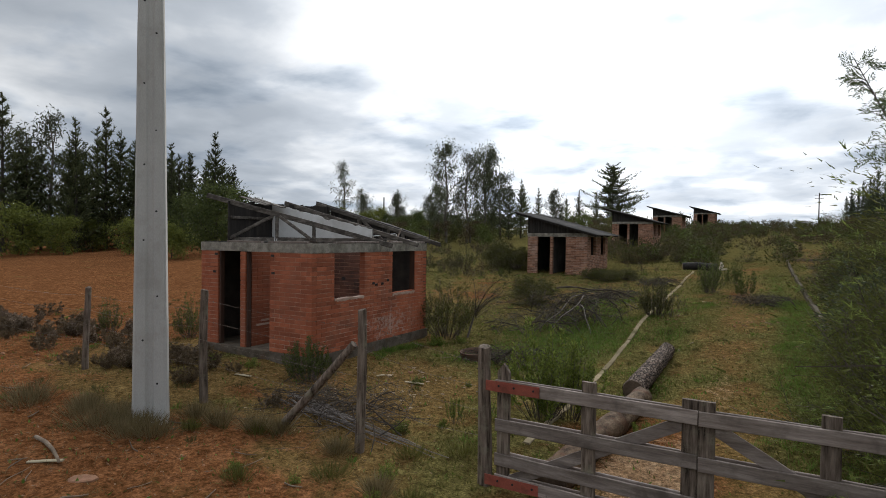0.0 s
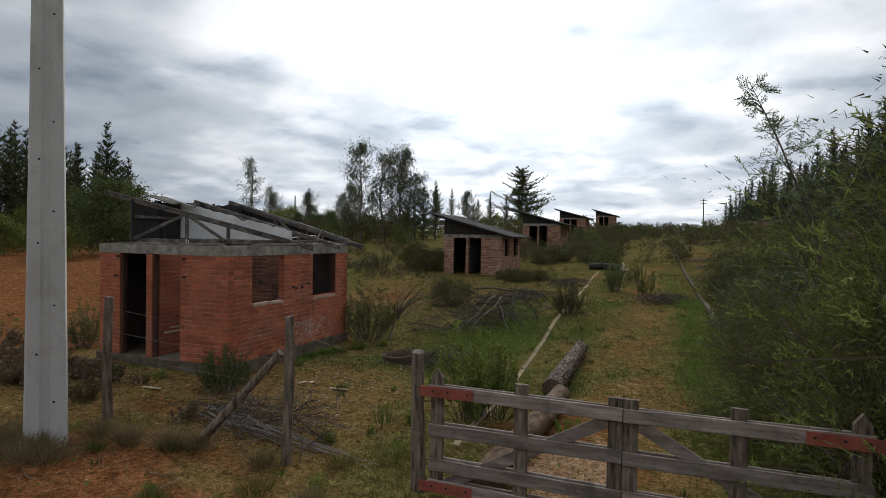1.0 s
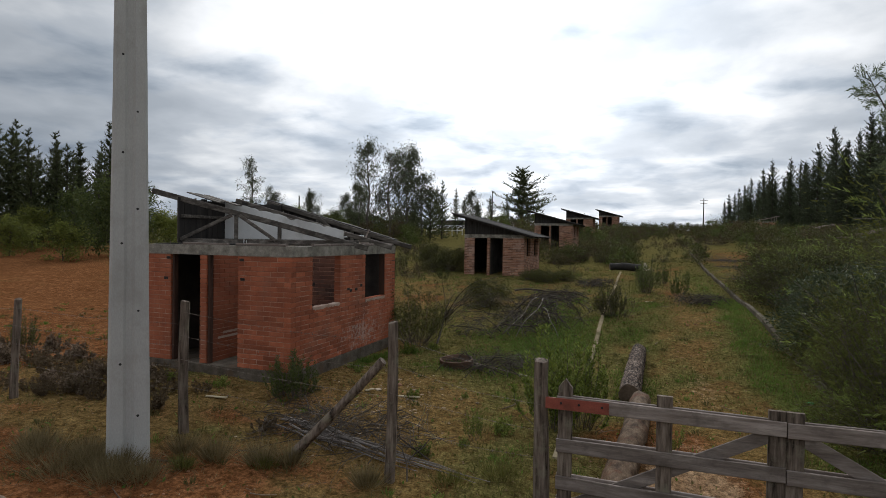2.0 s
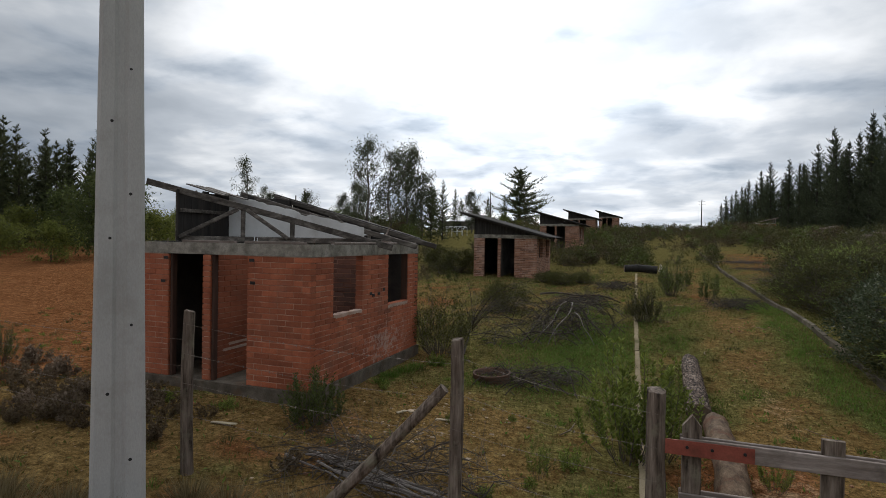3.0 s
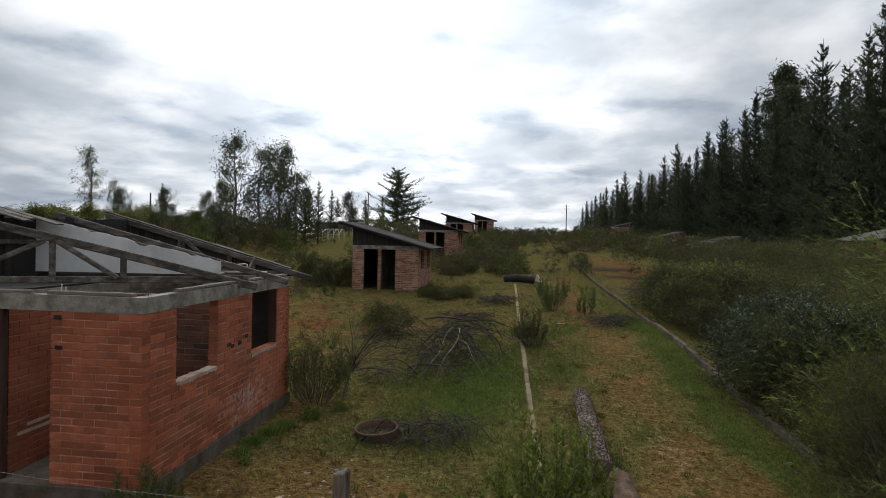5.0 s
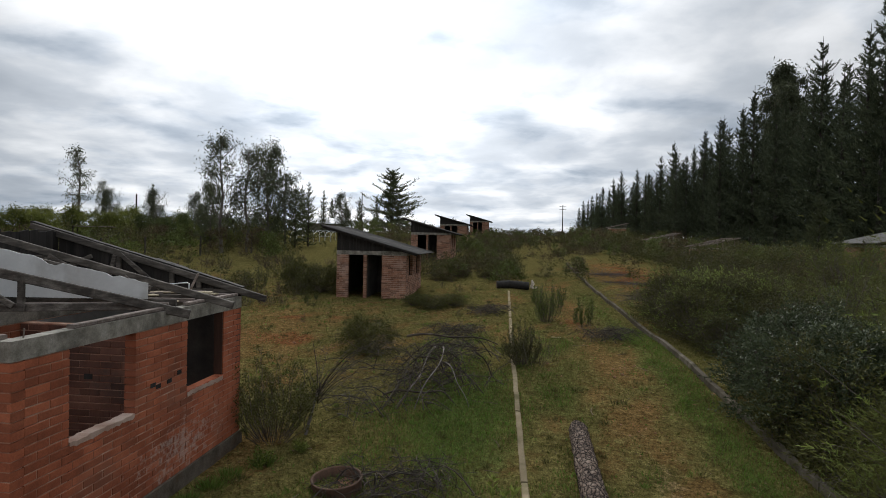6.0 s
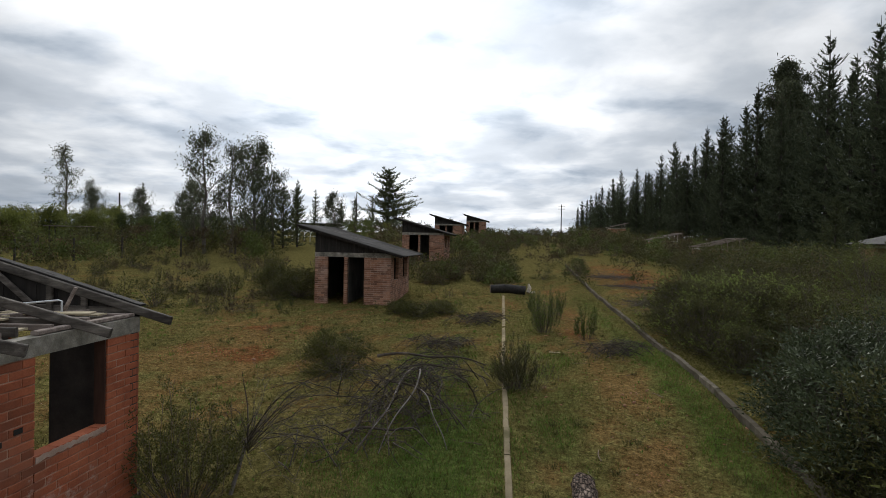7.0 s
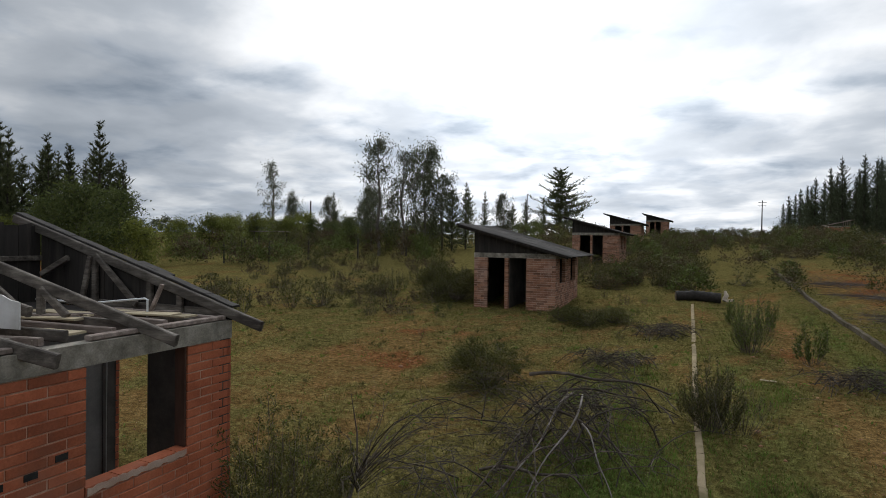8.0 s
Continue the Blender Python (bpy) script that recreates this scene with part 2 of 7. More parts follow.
M_BARK = material("brown_log_bark", [(0.3, (0.075, 0.050, 0.038)), (0.5, (0.155, 0.110, 0.084)), (0.7, (0.27, 0.205, 0.160))], scale=7, fine=46, fine_amount=0.7,
                  stretch=(1, 0.5, 1), bump=0.6, depth=0.012, spec=0.1)
M_BARELOG = material("barkless_log_wood", [(0.3, (0.038, 0.023, 0.014)), (0.45, (0.085, 0.054, 0.033)), (0.6, (0.140, 0.094, 0.060)), (0.75, (0.22, 0.160, 0.105))], scale=9, fine=50, fine_amount=0.7,
                     stretch=(1, 0.4, 1), bump=1.0, depth=0.025, stain=(0.10, 0.038, 0.018), stain_scale=2.6, spec=0.1)
M_DARKBARK = material("charred_log_bark", [(0.3, (0.010, 0.009, 0.008)), (0.7, (0.035, 0.029, 0.024))], scale=6, fine=24, fine_amount=0.5, bump=1.0, depth=0.03)
M_CUT = material("cut_wood_end", [(0.3, (0.07, 0.045, 0.03)), (0.7, (0.16, 0.115, 0.08))], scale=6, fine=30, bump=0.4)
M_TRUNK = material("tree_bark", [(0.3, (0.022, 0.018, 0.014)), (0.7, (0.07, 0.058, 0.047))], scale=2, fine=18, stretch=(1, 1, 0.3), bump=0.6, depth=0.03)
M_PALETRUNK = material("pale_gum_bark", [(0.3, (0.06, 0.05, 0.042)), (0.7, (0.17, 0.15, 0.128))], scale=2, fine=14, stretch=(1, 1, 0.25), bump=0.4, depth=0.02)
M_TWIG = material("brown_twig", [(0.3, (0.045, 0.035, 0.028)), (0.7, (0.13, 0.105, 0.088))], scale=5, fine=40, bump=0.2, island=0.3)
M_DEADTWIG = material("grey_dead_twig", [(0.3, (0.085, 0.07, 0.062)), (0.55, (0.15, 0.128, 0.115)), (0.75, (0.27, 0.24, 0.22))], scale=4, fine=40, bump=0.2, island=0.45)
M_STICK = material("brown_dead_stick", [(0.3, (0.075, 0.052, 0.034)), (0.55, (0.15, 0.11, 0.076)), (0.75, (0.26, 0.20, 0.145))], scale=5, fine=40, bump=0.3, island=0.3, piece=0.3)
M_BOTTLE = material("green_plastic", [(0.3, (0.01, 0.22, 0.07)), (0.7, (0.02, 0.30, 0.10))], scale=5, fine=30, fine_amount=0.1, rough=0.3, bump=0.0, spec=0.5)
M_KERB = material("kerb_concrete", [(0.3, (0.20, 0.160, 0.098)), (0.6, (0.265, 0.212, 0.138)), (0.8, (0.34, 0.285, 0.195))], scale=3, fine=60, bump=0.5, depth=0.006,
                  piece=0.18, stain=(0.12, 0.108, 0.055), stain_scale=2.2, spec=0.0, space="World")
M_KERB_GREY = material("grey_kerb_concrete", [(0.3, (0.080, 0.066, 0.049)), (0.6, (0.135, 0.116, 0.090)), (0.8, (0.195, 0.172, 0.138))], scale=3, fine=60, bump=0.5, depth=0.006,
                       piece=0.2, stain=(0.06, 0.054, 0.032), stain_scale=2.2, spec=0.0, space="World")
M_SHEET = material("grey_corrugated_sheet", [(0.3, (0.055, 0.05, 0.046)), (0.6, (0.09, 0.084, 0.078)), (0.8, (0.14, 0.134, 0.125))], scale=1.5, fine=30, fine_amount=0.15,
                   rough=0.95, spec=0.08, bump=0.1, stain=(0.06, 0.052, 0.045), stain_scale=1.0)
M_PALESHEET = material("pale_metal_roofing", [(0.3, (0.50, 0.51, 0.52)), (0.7, (0.66, 0.67, 0.68))], scale=1.5, fine=30, fine_amount=0.1, rough=0.45, bump=0.05, metal=0.3)
M_DULLSHEET = material("dull_grey_roofing", [(0.3, (0.10, 0.092, 0.082)), (0.7, (0.17, 0.157, 0.14))], scale=1.5, fine=30, fine_amount=0.15, rough=0.7, bump=0.1)
M_STONE = material("pale_stone_chips", [(0.3, (0.26, 0.21, 0.16)), (0.7, (0.50, 0.44, 0.36))], scale=5, fine=40, bump=0.4, island=0.35)
M_CHIP = material("pale_wood_chips", [(0.3, (0.15, 0.105, 0.068)), (0.7, (0.33, 0.25, 0.17))], scale=5, fine=40, bump=0.4, island=0.4)
M_CLOD = material("red_clay_clods", [(0.3, (0.16, 0.075, 0.04)), (0.7, (0.27, 0.14, 0.08))], scale=5, fine=40, bump=0.5, island=0.3)
M_RUST = material("rusted_drum", [(0.3, (0.06, 0.035, 0.024)), (0.7, (0.15, 0.085, 0.055))], scale=5, fine=40, bump=0.4, rough=0.9)

L_BROOM = leaf_material("broom_leaf", (0.042, 0.054, 0.014), (0.12, 0.145, 0.04))
L_BROOM_FRESH = leaf_material("fresh_shoot_leaf", (0.078, 0.102, 0.020), (0.235, 0.275, 0.060))
L_OLIVE = leaf_material("olive_shrub_leaf", (0.036, 0.040, 0.011), (0.105, 0.102, 0.03))
L_HEATH = leaf_material("dark_heath_leaf", (0.034, 0.036, 0.013), (0.110, 0.104, 0.037), through=0.3)
L_HEATHTIP = leaf_material("heath_tip_leaf", (0.038, 0.042, 0.012), (0.092, 0.092, 0.028))
L_RUSSET = leaf_material("russet_heath_leaf", (0.044, 0.033, 0.018), (0.124, 0.094, 0.050))
L_BROWN = leaf_material("brown_dry_leaf", (0.0715, 0.0494, 0.0312), (0.1625, 0.1170, 0.0676))
L_PALEDRY = leaf_material("curled_pale_dry_leaf", (0.080, 0.054, 0.036), (0.225, 0.170, 0.120))
L_ACACIA = leaf_material("acacia_leaf", (0.045, 0.052, 0.015), (0.155, 0.162, 0.043), through=0.32)
L_GREY = leaf_material("grey_green_leaf", (0.024, 0.034, 0.014), (0.080, 0.096, 0.048), rough=0.5, spec=0.2)
# paler leaf colour that paints the highlights on the grey bush
L_LEAFGLINT = leaf_material("grey_green_leaf_highlight", (0.05, 0.064, 0.030), (0.12, 0.138, 0.078), rough=0.55, spec=0.25)
L_SPRAY = leaf_material("acacia_spray_leaf", (0.05, 0.068, 0.032), (0.15, 0.18, 0.088), through=0.35)
L_TIP = leaf_material("acacia_new_growth", (0.085, 0.115, 0.03), (0.24, 0.28, 0.075), through=0.38)
L_PINE = leaf_material("pine_needle", (0.030, 0.038, 0.022), (0.090, 0.105, 0.058), through=0.22)
L_OPENPINE = leaf_material("open_pine_needle", (0.036, 0.044, 0.020), (0.105, 0.115, 0.052), through=0.3)
L_GUM = leaf_material("gum_leaf", (0.036, 0.042, 0.023), (0.105, 0.115, 0.062), rough=0.5, through=0.32)
L_BROADLEAF = leaf_material("willow_leaf", (0.052, 0.066, 0.015), (0.200, 0.212, 0.048), through=0.4)
L_DARKLEAF = leaf_material("dark_broadleaf", (0.034, 0.048, 0.016), (0.120, 0.142, 0.042), through=0.35)
L_GRASS = leaf_material("short_grass", (0.053, 0.055, 0.014), (0.158, 0.150, 0.041))
L_LUSH = leaf_material("lush_grass", (0.050, 0.094, 0.016), (0.138, 0.212, 0.040), through=0.35)
L_DRY = leaf_material("dry_grass", (0.092, 0.068, 0.031), (0.235, 0.182, 0.092))
L_LITTER = leaf_material("dead_leaf_litter", (0.10, 0.058, 0.030), (0.30, 0.205, 0.13), through=0.0)


def add_bark_plates(m, scale, along):
    """Dark cracks that split bark into thick plates."""
    nt = m.node_tree
    bsdf = nt.nodes["Principled BSDF"]
    old = bsdf.inputs["Base Color"].links[0].from_socket
    pos = nt.nodes.new("ShaderNodeNewGeometry").outputs["Position"]
    wob = node(nt, "ShaderNodeTexNoise", {"Vector": pos, "Scale": 16.0, "Detail": 4.0}).outputs["Color"]
    bent = node(nt, "ShaderNodeVectorMath", {0: node(nt, "ShaderNodeVectorMath", {0: wob, 1: (0.07, 0.07, 0.07)}, operation="MULTIPLY").outputs[0], 1: pos}, operation="ADD").outputs[0]
    vec = node(nt, "ShaderNodeMapping", {"Vector": bent, "Scale": (1.0, along, 1.0)}).outputs[0]
    cells = node(nt, "ShaderNodeTexVoronoi", {"Vector": vec, "Scale": scale})
    cells.feature = "DISTANCE_TO_EDGE"
    edge = cells.outputs["Distance"]
    plate = ramp(nt, edge, [(0.02, 0.10), (0.10, 0.75), (0.30, 1.15)])
    nt.links.new(mixc(nt, 1.0, old, plate, "MULTIPLY"), bsdf.inputs["Base Color"])
    b = node(nt, "ShaderNodeBump", {"Height": plate, "Strength": 1.0, "Distance": 0.03, "Normal": bsdf.inputs["Normal"].links[0].from_socket})
    nt.links.new(b.outputs[0], bsdf.inputs["Normal"])


add_bark_plates(M_BARK, 15.0, 0.55)


def add_lime_bloom(m, centre, reach):
    """Pale lime bloom that has crept out of the mortar in a patch of a wall."""
    nt = m.node_tree
    bsdf = nt.nodes["Principled BSDF"]
    old = bsdf.inputs["Base Color"].links[0].from_socket
    pos = nt.nodes.new("ShaderNodeNewGeometry").outputs["Position"]
    rel = node(nt, "ShaderNodeVectorMath", {0: pos, 1: centre}, operation="SUBTRACT").outputs[0]
    rel = node(nt, "ShaderNodeVectorMath", {0: rel, 1: reach}, operation="DIVIDE").outputs[0]
    far = node(nt, "ShaderNodeVectorMath", {0: rel}, operation="LENGTH").outputs["Value"]
    blot = node(nt, "ShaderNodeTexNoise", {"Vector": pos, "Scale": 7.0, "Detail": 8.0, "Roughness": 0.7}).outputs["Fac"]
    amount = calc(nt, "SUBTRACT", calc(nt, "ADD", blot, 0.12), calc(nt, "MULTIPLY", far, 0.16))
    nt.links.new(mixc(nt, ramp(nt, amount, [(0.52, 0.0), (0.62, 0.55)]), old, (0.46, 0.36, 0.31, 1.0)), bsdf.inputs["Base Color"])


add_lime_bloom(M_BRICK, (0.0, 2.7, 0.35), (0.6, 1.1, 0.45))


# ---- mesh helpers ----
class Geo:
    """Gathers vertices and faces for one mesh."""

    def __init__(self):
        self.v, self.f = [], []

    def add(self, verts, faces):
        k = len(self.v)
        self.v.extend(verts)
        self.f.extend([tuple(i + k for i in f) for f in faces])
        return self

    def box(self, lo, hi, m=None):
        x0, y0, z0 = lo
        x1, y1, z1 = hi
        pts = [(x0, y0, z0), (x1, y0, z0), (x1, y1, z0), (x0, y1, z0), (x0, y0, z1), (x1, y0, z1), (x1, y1, z1), (x0, y1, z1)]
        if m is not None:
            pts = [tuple(m @ Vector(p)) for p in pts]
        return self.add(pts, [(0, 3, 2, 1), (4, 5, 6, 7), (0, 1, 5, 4), (1, 2, 6, 5), (2, 3, 7, 6), (3, 0, 4, 7)])

    def beam(self, a, b, w, h, up=(0, 0, 1), wear=0.0):
        """A timber from a to b, w wide and h deep, with chamfered edges and ends slightly out of square."""
        a, b = Vector(a), Vector(b)
        d = (b - a).normalized()
        s = d.cross(Vector(up)).normalized()
        u = s.cross(d)
        c = 0.18 * min(w, h)
        ring = [(-w / 2 + c, -h / 2), (w / 2 - c, -h / 2), (w / 2, -h / 2 + c), (w / 2, h / 2 - c), (w / 2 - c, h / 2), (-w / 2 + c, h / 2), (-w / 2, h / 2 - c), (-w / 2, -h / 2 + c)]
        n = 5 if wear else 2
        pts, faces = [], []
        for i in range(n):
            p = a.lerp(b, i / (n - 1))
            if 0 < i < n - 1:
                p = p + s * random.uniform(-wear, wear) + u * random.uniform(-wear, wear)
            for x, y in ring:
                pts.append(tuple(p + s * x + u * y))
        for i in range(n - 1):
            for j in range(8):
                k = (j + 1) % 8
                faces.append((i * 8 + j, i * 8 + k, i * 8 + 8 + k, i * 8 + 8 + j))
        faces.append(tuple(range(7, -1, -1)))
        faces.append(tuple((n - 1) * 8 + j for j in range(8)))
        return self.add(pts, faces)

    def tube(self, path, radii, sides=6, caps=True, rough=0.0):
        path = [Vector(p) for p in path]
        n = len(path)
        if not hasattr(radii, "__len__"):
            radii = [radii] * n
        pts, faces = [], []
        d = (path[1] - path[0]).normalized()
        s = d.orthogonal().normalized()
        for i in range(n):
            d = (path[min(i + 1, n - 1)] - path[max(i - 1, 0)]).normalized()
            s = (s - d * s.dot(d)).normalized()
            u = d.cross(s)
            for j in range(sides):
                a = 2 * math.pi * j / sides
                r = radii[i] * (1 + (random.uniform(-rough, rough) if rough else 0))
                pts.append(tuple(path[i] + (s * math.cos(a) + u * math.sin(a)) * r))
        for i in range(n - 1):
            for j in range(sides):
                k = (j + 1) % sides
                faces.append((i * sides + j, i * sides + k, (i + 1) * sides + k, (i + 1) * sides + j))
        if caps:
            faces.append(tuple(range(sides - 1, -1, -1)))
            faces.append(tuple((n - 1) * sides + j for j in range(sides)))
        return self.add(pts, faces)

    def mesh(self, name, mat, smooth=False):
        me = bpy.data.meshes.new(name)
        me.from_pydata(self.v, [], self.f)
        if smooth:
            me.polygons.foreach_set("use_smooth", [True] * len(me.polygons))
        me.materials.append(mat)
        me.update()
        return me


def blade_mesh(name, centres, dirs, length, width, mat, rng, fold=0.0, corners=4):
    """Many small pointed leaves as one mesh: a three- or four-cornered leaf for every centre, along its direction."""
    c, d = np.asarray(centres, float), np.asarray(dirs, float)
    n = len(c)
    d = d / (np.linalg.norm(d, axis=1, keepdims=True) + 1e-9)
    r = rng.normal(size=(n, 3))
    s = np.cross(d, r)
    s = s / (np.linalg.norm(s, axis=1, keepdims=True) + 1e-9)
    L = (np.broadcast_to(length, (n,)) * rng.uniform(0.7, 1.3, n))[:, None]
    W = (np.broadcast_to(width, (n,)) * rng.uniform(0.7, 1.3, n))[:, None]
    up = np.cross(s, d)
    v = [c, c + d * L * 0.45 + s * W * 0.5 + up * fold * W, c + d * L, c + d * L * 0.45 - s * W * 0.5 + up * fold * W]
    if corners == 3:
        v = [c + s * W * 0.5, c + d * L + up * fold * W, c - s * W * 0.5]
    v = np.stack(v, axis=1).reshape(-1, 3)
    k = corners
    me = bpy.data.meshes.new(name)
    me.vertices.add(k * n)
    me.loops.add(k * n)
    me.polygons.add(n)
    me.vertices.foreach_set("co", v.astype(np.float32).ravel())
    me.loops.foreach_set("vertex_index", np.arange(k * n, dtype=np.int32))
    me.polygons.foreach_set("loop_start", np.arange(0, k * n, k, dtype=np.int32))
    me.materials.append(mat)
    me.update(calc_edges=True)
    return me


def thing(name, label, category, group="", kind="", m=None):
    ob = tagged(new(name), label, category, group, kind)
    ob.empty_display_size = 0.1
    if m is not None:
        ob.matrix_basis = m
    return ob


def part(name, geo, mat, parent, label="", smooth=False):
    ob = new(name, geo.mesh(name, mat, smooth) if isinstance(geo, Geo) else geo)
    ob.parent = parent
    return tagged(ob, label)


def lone(name, geo, mat, label, category, group="", kind="", m=None, smooth=False):
    ob = new(name, geo.mesh(name, mat, smooth) if isinstance(geo, Geo) else geo)
    if m is not None:
        ob.matrix_basis = m
    return tagged(ob, label, category, group, kind)


# ---- ground ----
def smooth_step(a, b, x):
    t = np.clip((np.asarray(x, float) - a) / (b - a), 0, 1)
    return t * t * (3 - 2 * t)


WAVES = np.random.default_rng(5).uniform(-1, 1, (24, 4))


def ripple(x, y, size):
    """Smooth uneven relief from a few crossing waves, about -1 to 1, with features of that size."""
    z = np.zeros_like(x)
    for i, (a, b, c, d) in enumerate(WAVES):
        k = 2 * math.pi / size * (0.6 + 0.9 * abs(d))
        ang = math.pi * a
        z = z + np.sin(k * (x * math.cos(ang) + y * math.sin(ang)) + 9 * b + i) * (0.5 + 0.5 * c)
    return z / 4.0


def ground_z(x, y):
    x, y = np.asarray(x, float), np.asarray(y, float)
    near = np.interp(x, [-40, -12, -3, 0, 3, 5.5, 9, 14, 30], [0.1, -0.10, -0.15, -0.23, -0.42, -0.54, -0.55, -0.5, -0.4])
    far = np.interp(y, [-60, -20, 3, 10, 23.4, 39.5, 57, 90, 140, 400, 900], [-0.6, -0.5, -0.32, 0.0, 0.62, 1.6, 2.7, 4.6, 5.6, 6.0, 6.0])
    w = smooth_step(1.0, 11.0, y)
    z = (1 - w) * near + w * far
    z = z - smooth_step(14, 27, x) * np.interp(y, [25, 37, 45, 60, 85, 115], [0, 0.1, 0.7, 2.0, 2.3, 0.3])
    calm = smooth_step(3.0, 9.0, np.hypot(x + 1.7, y - 2.2))
    calm = calm * smooth_step(2.5, 6.0, np.hypot(x + 1.7, y - 23.7))
    return z + calm * (0.045 * ripple(x, y, 3.1) + 0.10 * ripple(x, y, 14.0)) * (0.6 + 0.4 * w) + 0.012 * ripple(x, y, 0.9)


def gz(x, y):
    return float(ground_z(np.array([x]), np.array([y]))[0])


def green_cover(x, y):
    """How much living grass grows at a place, 0 to 1."""
    g = 0.62 + 0.26 * ripple(x, y, 4.5) + 0.26 * ripple(x, y, 1.6)
    g = g + 0.65 * np.exp(-((x - 3.4) / 1.6) ** 2 - ((y - 7.0) / 4.5) ** 2)        # damp strip along the kerb
    g = g + 0.45 * np.exp(-((x - 8.9) / 0.6) ** 2) * smooth_step(-2, 3, y) * (1 - smooth_step(24, 34, y))
    g = g - 0.26 * np.exp(-((x - 7.3) / 0.75) ** 2) * (1 - smooth_step(26, 34, y))   # worn track
    g = g - 0.85 * np.exp(-((x - 6.4) / 1.1) ** 2 - ((y + 0.6) / 1.8) ** 2)
    edge = 6.0 + 0.65 * np.maximum(0.0, -x - 6.0)
    g = g - 0.9 * smooth_step(-3, -6, x) * (1 - smooth_step(edge - 2.0, edge + 4.0, y))   # bare red field
    g = g - 0.55 * (1 - smooth_step(-3.6, -2.4, y)) * (1 - smooth_step(3.0, 6.0, x))
    g = g - 0.42 * (1 - smooth_step(1.0, 3.2, y)) * (1 - smooth_step(3.0, 4.6, x))    # trodden earth in front of the hut
    g = g - 0.34 * np.exp(-((x + 3) / 3.5) ** 2 - ((y - 13) / 5.0) ** 2) + 0.25 * smooth_step(26, 45, y)
    g = g - 0.35 * np.exp(-((x - 1.6) / 1.4) ** 2 - ((y + 0.6) / 1.8) ** 2)
    g = g - 1.1 * np.exp(-((x - 13.3) / 2.6) ** 2 - ((y - 36) / 8.0) ** 2)
    return np.clip(g, 0, 1)


def soil_cover(x, y):
    """How much bare red earth shows at a place, 0 to 1."""
    s = 0.12 + 0.28 * ripple(y, x, 3.6) + 0.2 * ripple(y, -x, 1.3)
    edge = 6.0 + 0.65 * np.maximum(0.0, -x - 6.0)
    s = s + 0.85 * smooth_step(-3.5, -7, x) * (1 - smooth_step(edge - 3.0, edge + 3.0, y))
    s = s + 0.14 * (1 - smooth_step(1.0, 3.2, y)) * (1 - smooth_step(3.0, 4.6, x))
    s = s + 0.52 * (1 - smooth_step(-4.2, -2.6, y)) * (1 - smooth_step(2.5, 6.5, x))
    s = s + 0.55 * np.exp(-((x - 1.1) / 1.7) ** 2 - ((y + 3.9) / 1.0) ** 2) + 0.4 * np.exp(-((x + 1.5) / 2.5) ** 2 - ((y + 5.0) / 1.5) ** 2)
    s = s + 0.9 * np.exp(-((x - 6.4) / 1.0) ** 2 - ((y + 0.4) / 1.8) ** 2)
    s = s + 0.20 * np.exp(-((x - 7.3) / 0.7) ** 2)
    s = s + 0.5 * np.exp(-((x - 13.3) / 2.6) ** 2 - ((y - 36) / 8.0) ** 2)
    s = s + 0.30 * np.exp(-((x + 3) / 3.2) ** 2 - ((y - 13.5) / 4.5) ** 2)
    s = s - 0.4 * np.exp(-((x - 3.4) / 1.8) ** 2 - ((y - 7.0) / 5.0) ** 2)
    return np.clip(s, 0, 1)


def sand_cover(x, y):
    """Pale trodden sand in the gateway, 0 to 1."""
    return np.clip(1.05 * np.exp(-((x - 6.65) / 0.75) ** 2 - ((y + 0.9) / 1.5) ** 2) + 0.5 * np.exp(-((x - 7.3) / 0.45) ** 2 - ((y - 4.0) / 2.5) ** 2), 0, 1)


def lush_cover(x, y):
    """Damp fresh green turf along the kerbs, 0 to 1."""
    a = 0.95 * np.exp(-((x - 3.7) / 1.1) ** 2 - ((y - 6.6) / 3.2) ** 2)
    b = 0.55 * np.exp(-((x - 8.7) / 0.6) ** 2) * smooth_step(-2, 3, y) * (1 - smooth_step(22, 32, y))
    c = 0.40 * np.exp(-((x - 5.9) / 0.7) ** 2) * smooth_step(5, 8, y) * (1 - smooth_step(18, 26, y))
    return np.clip(a + b + c + 0.12 * ripple(x, y, 1.1), 0, 1)


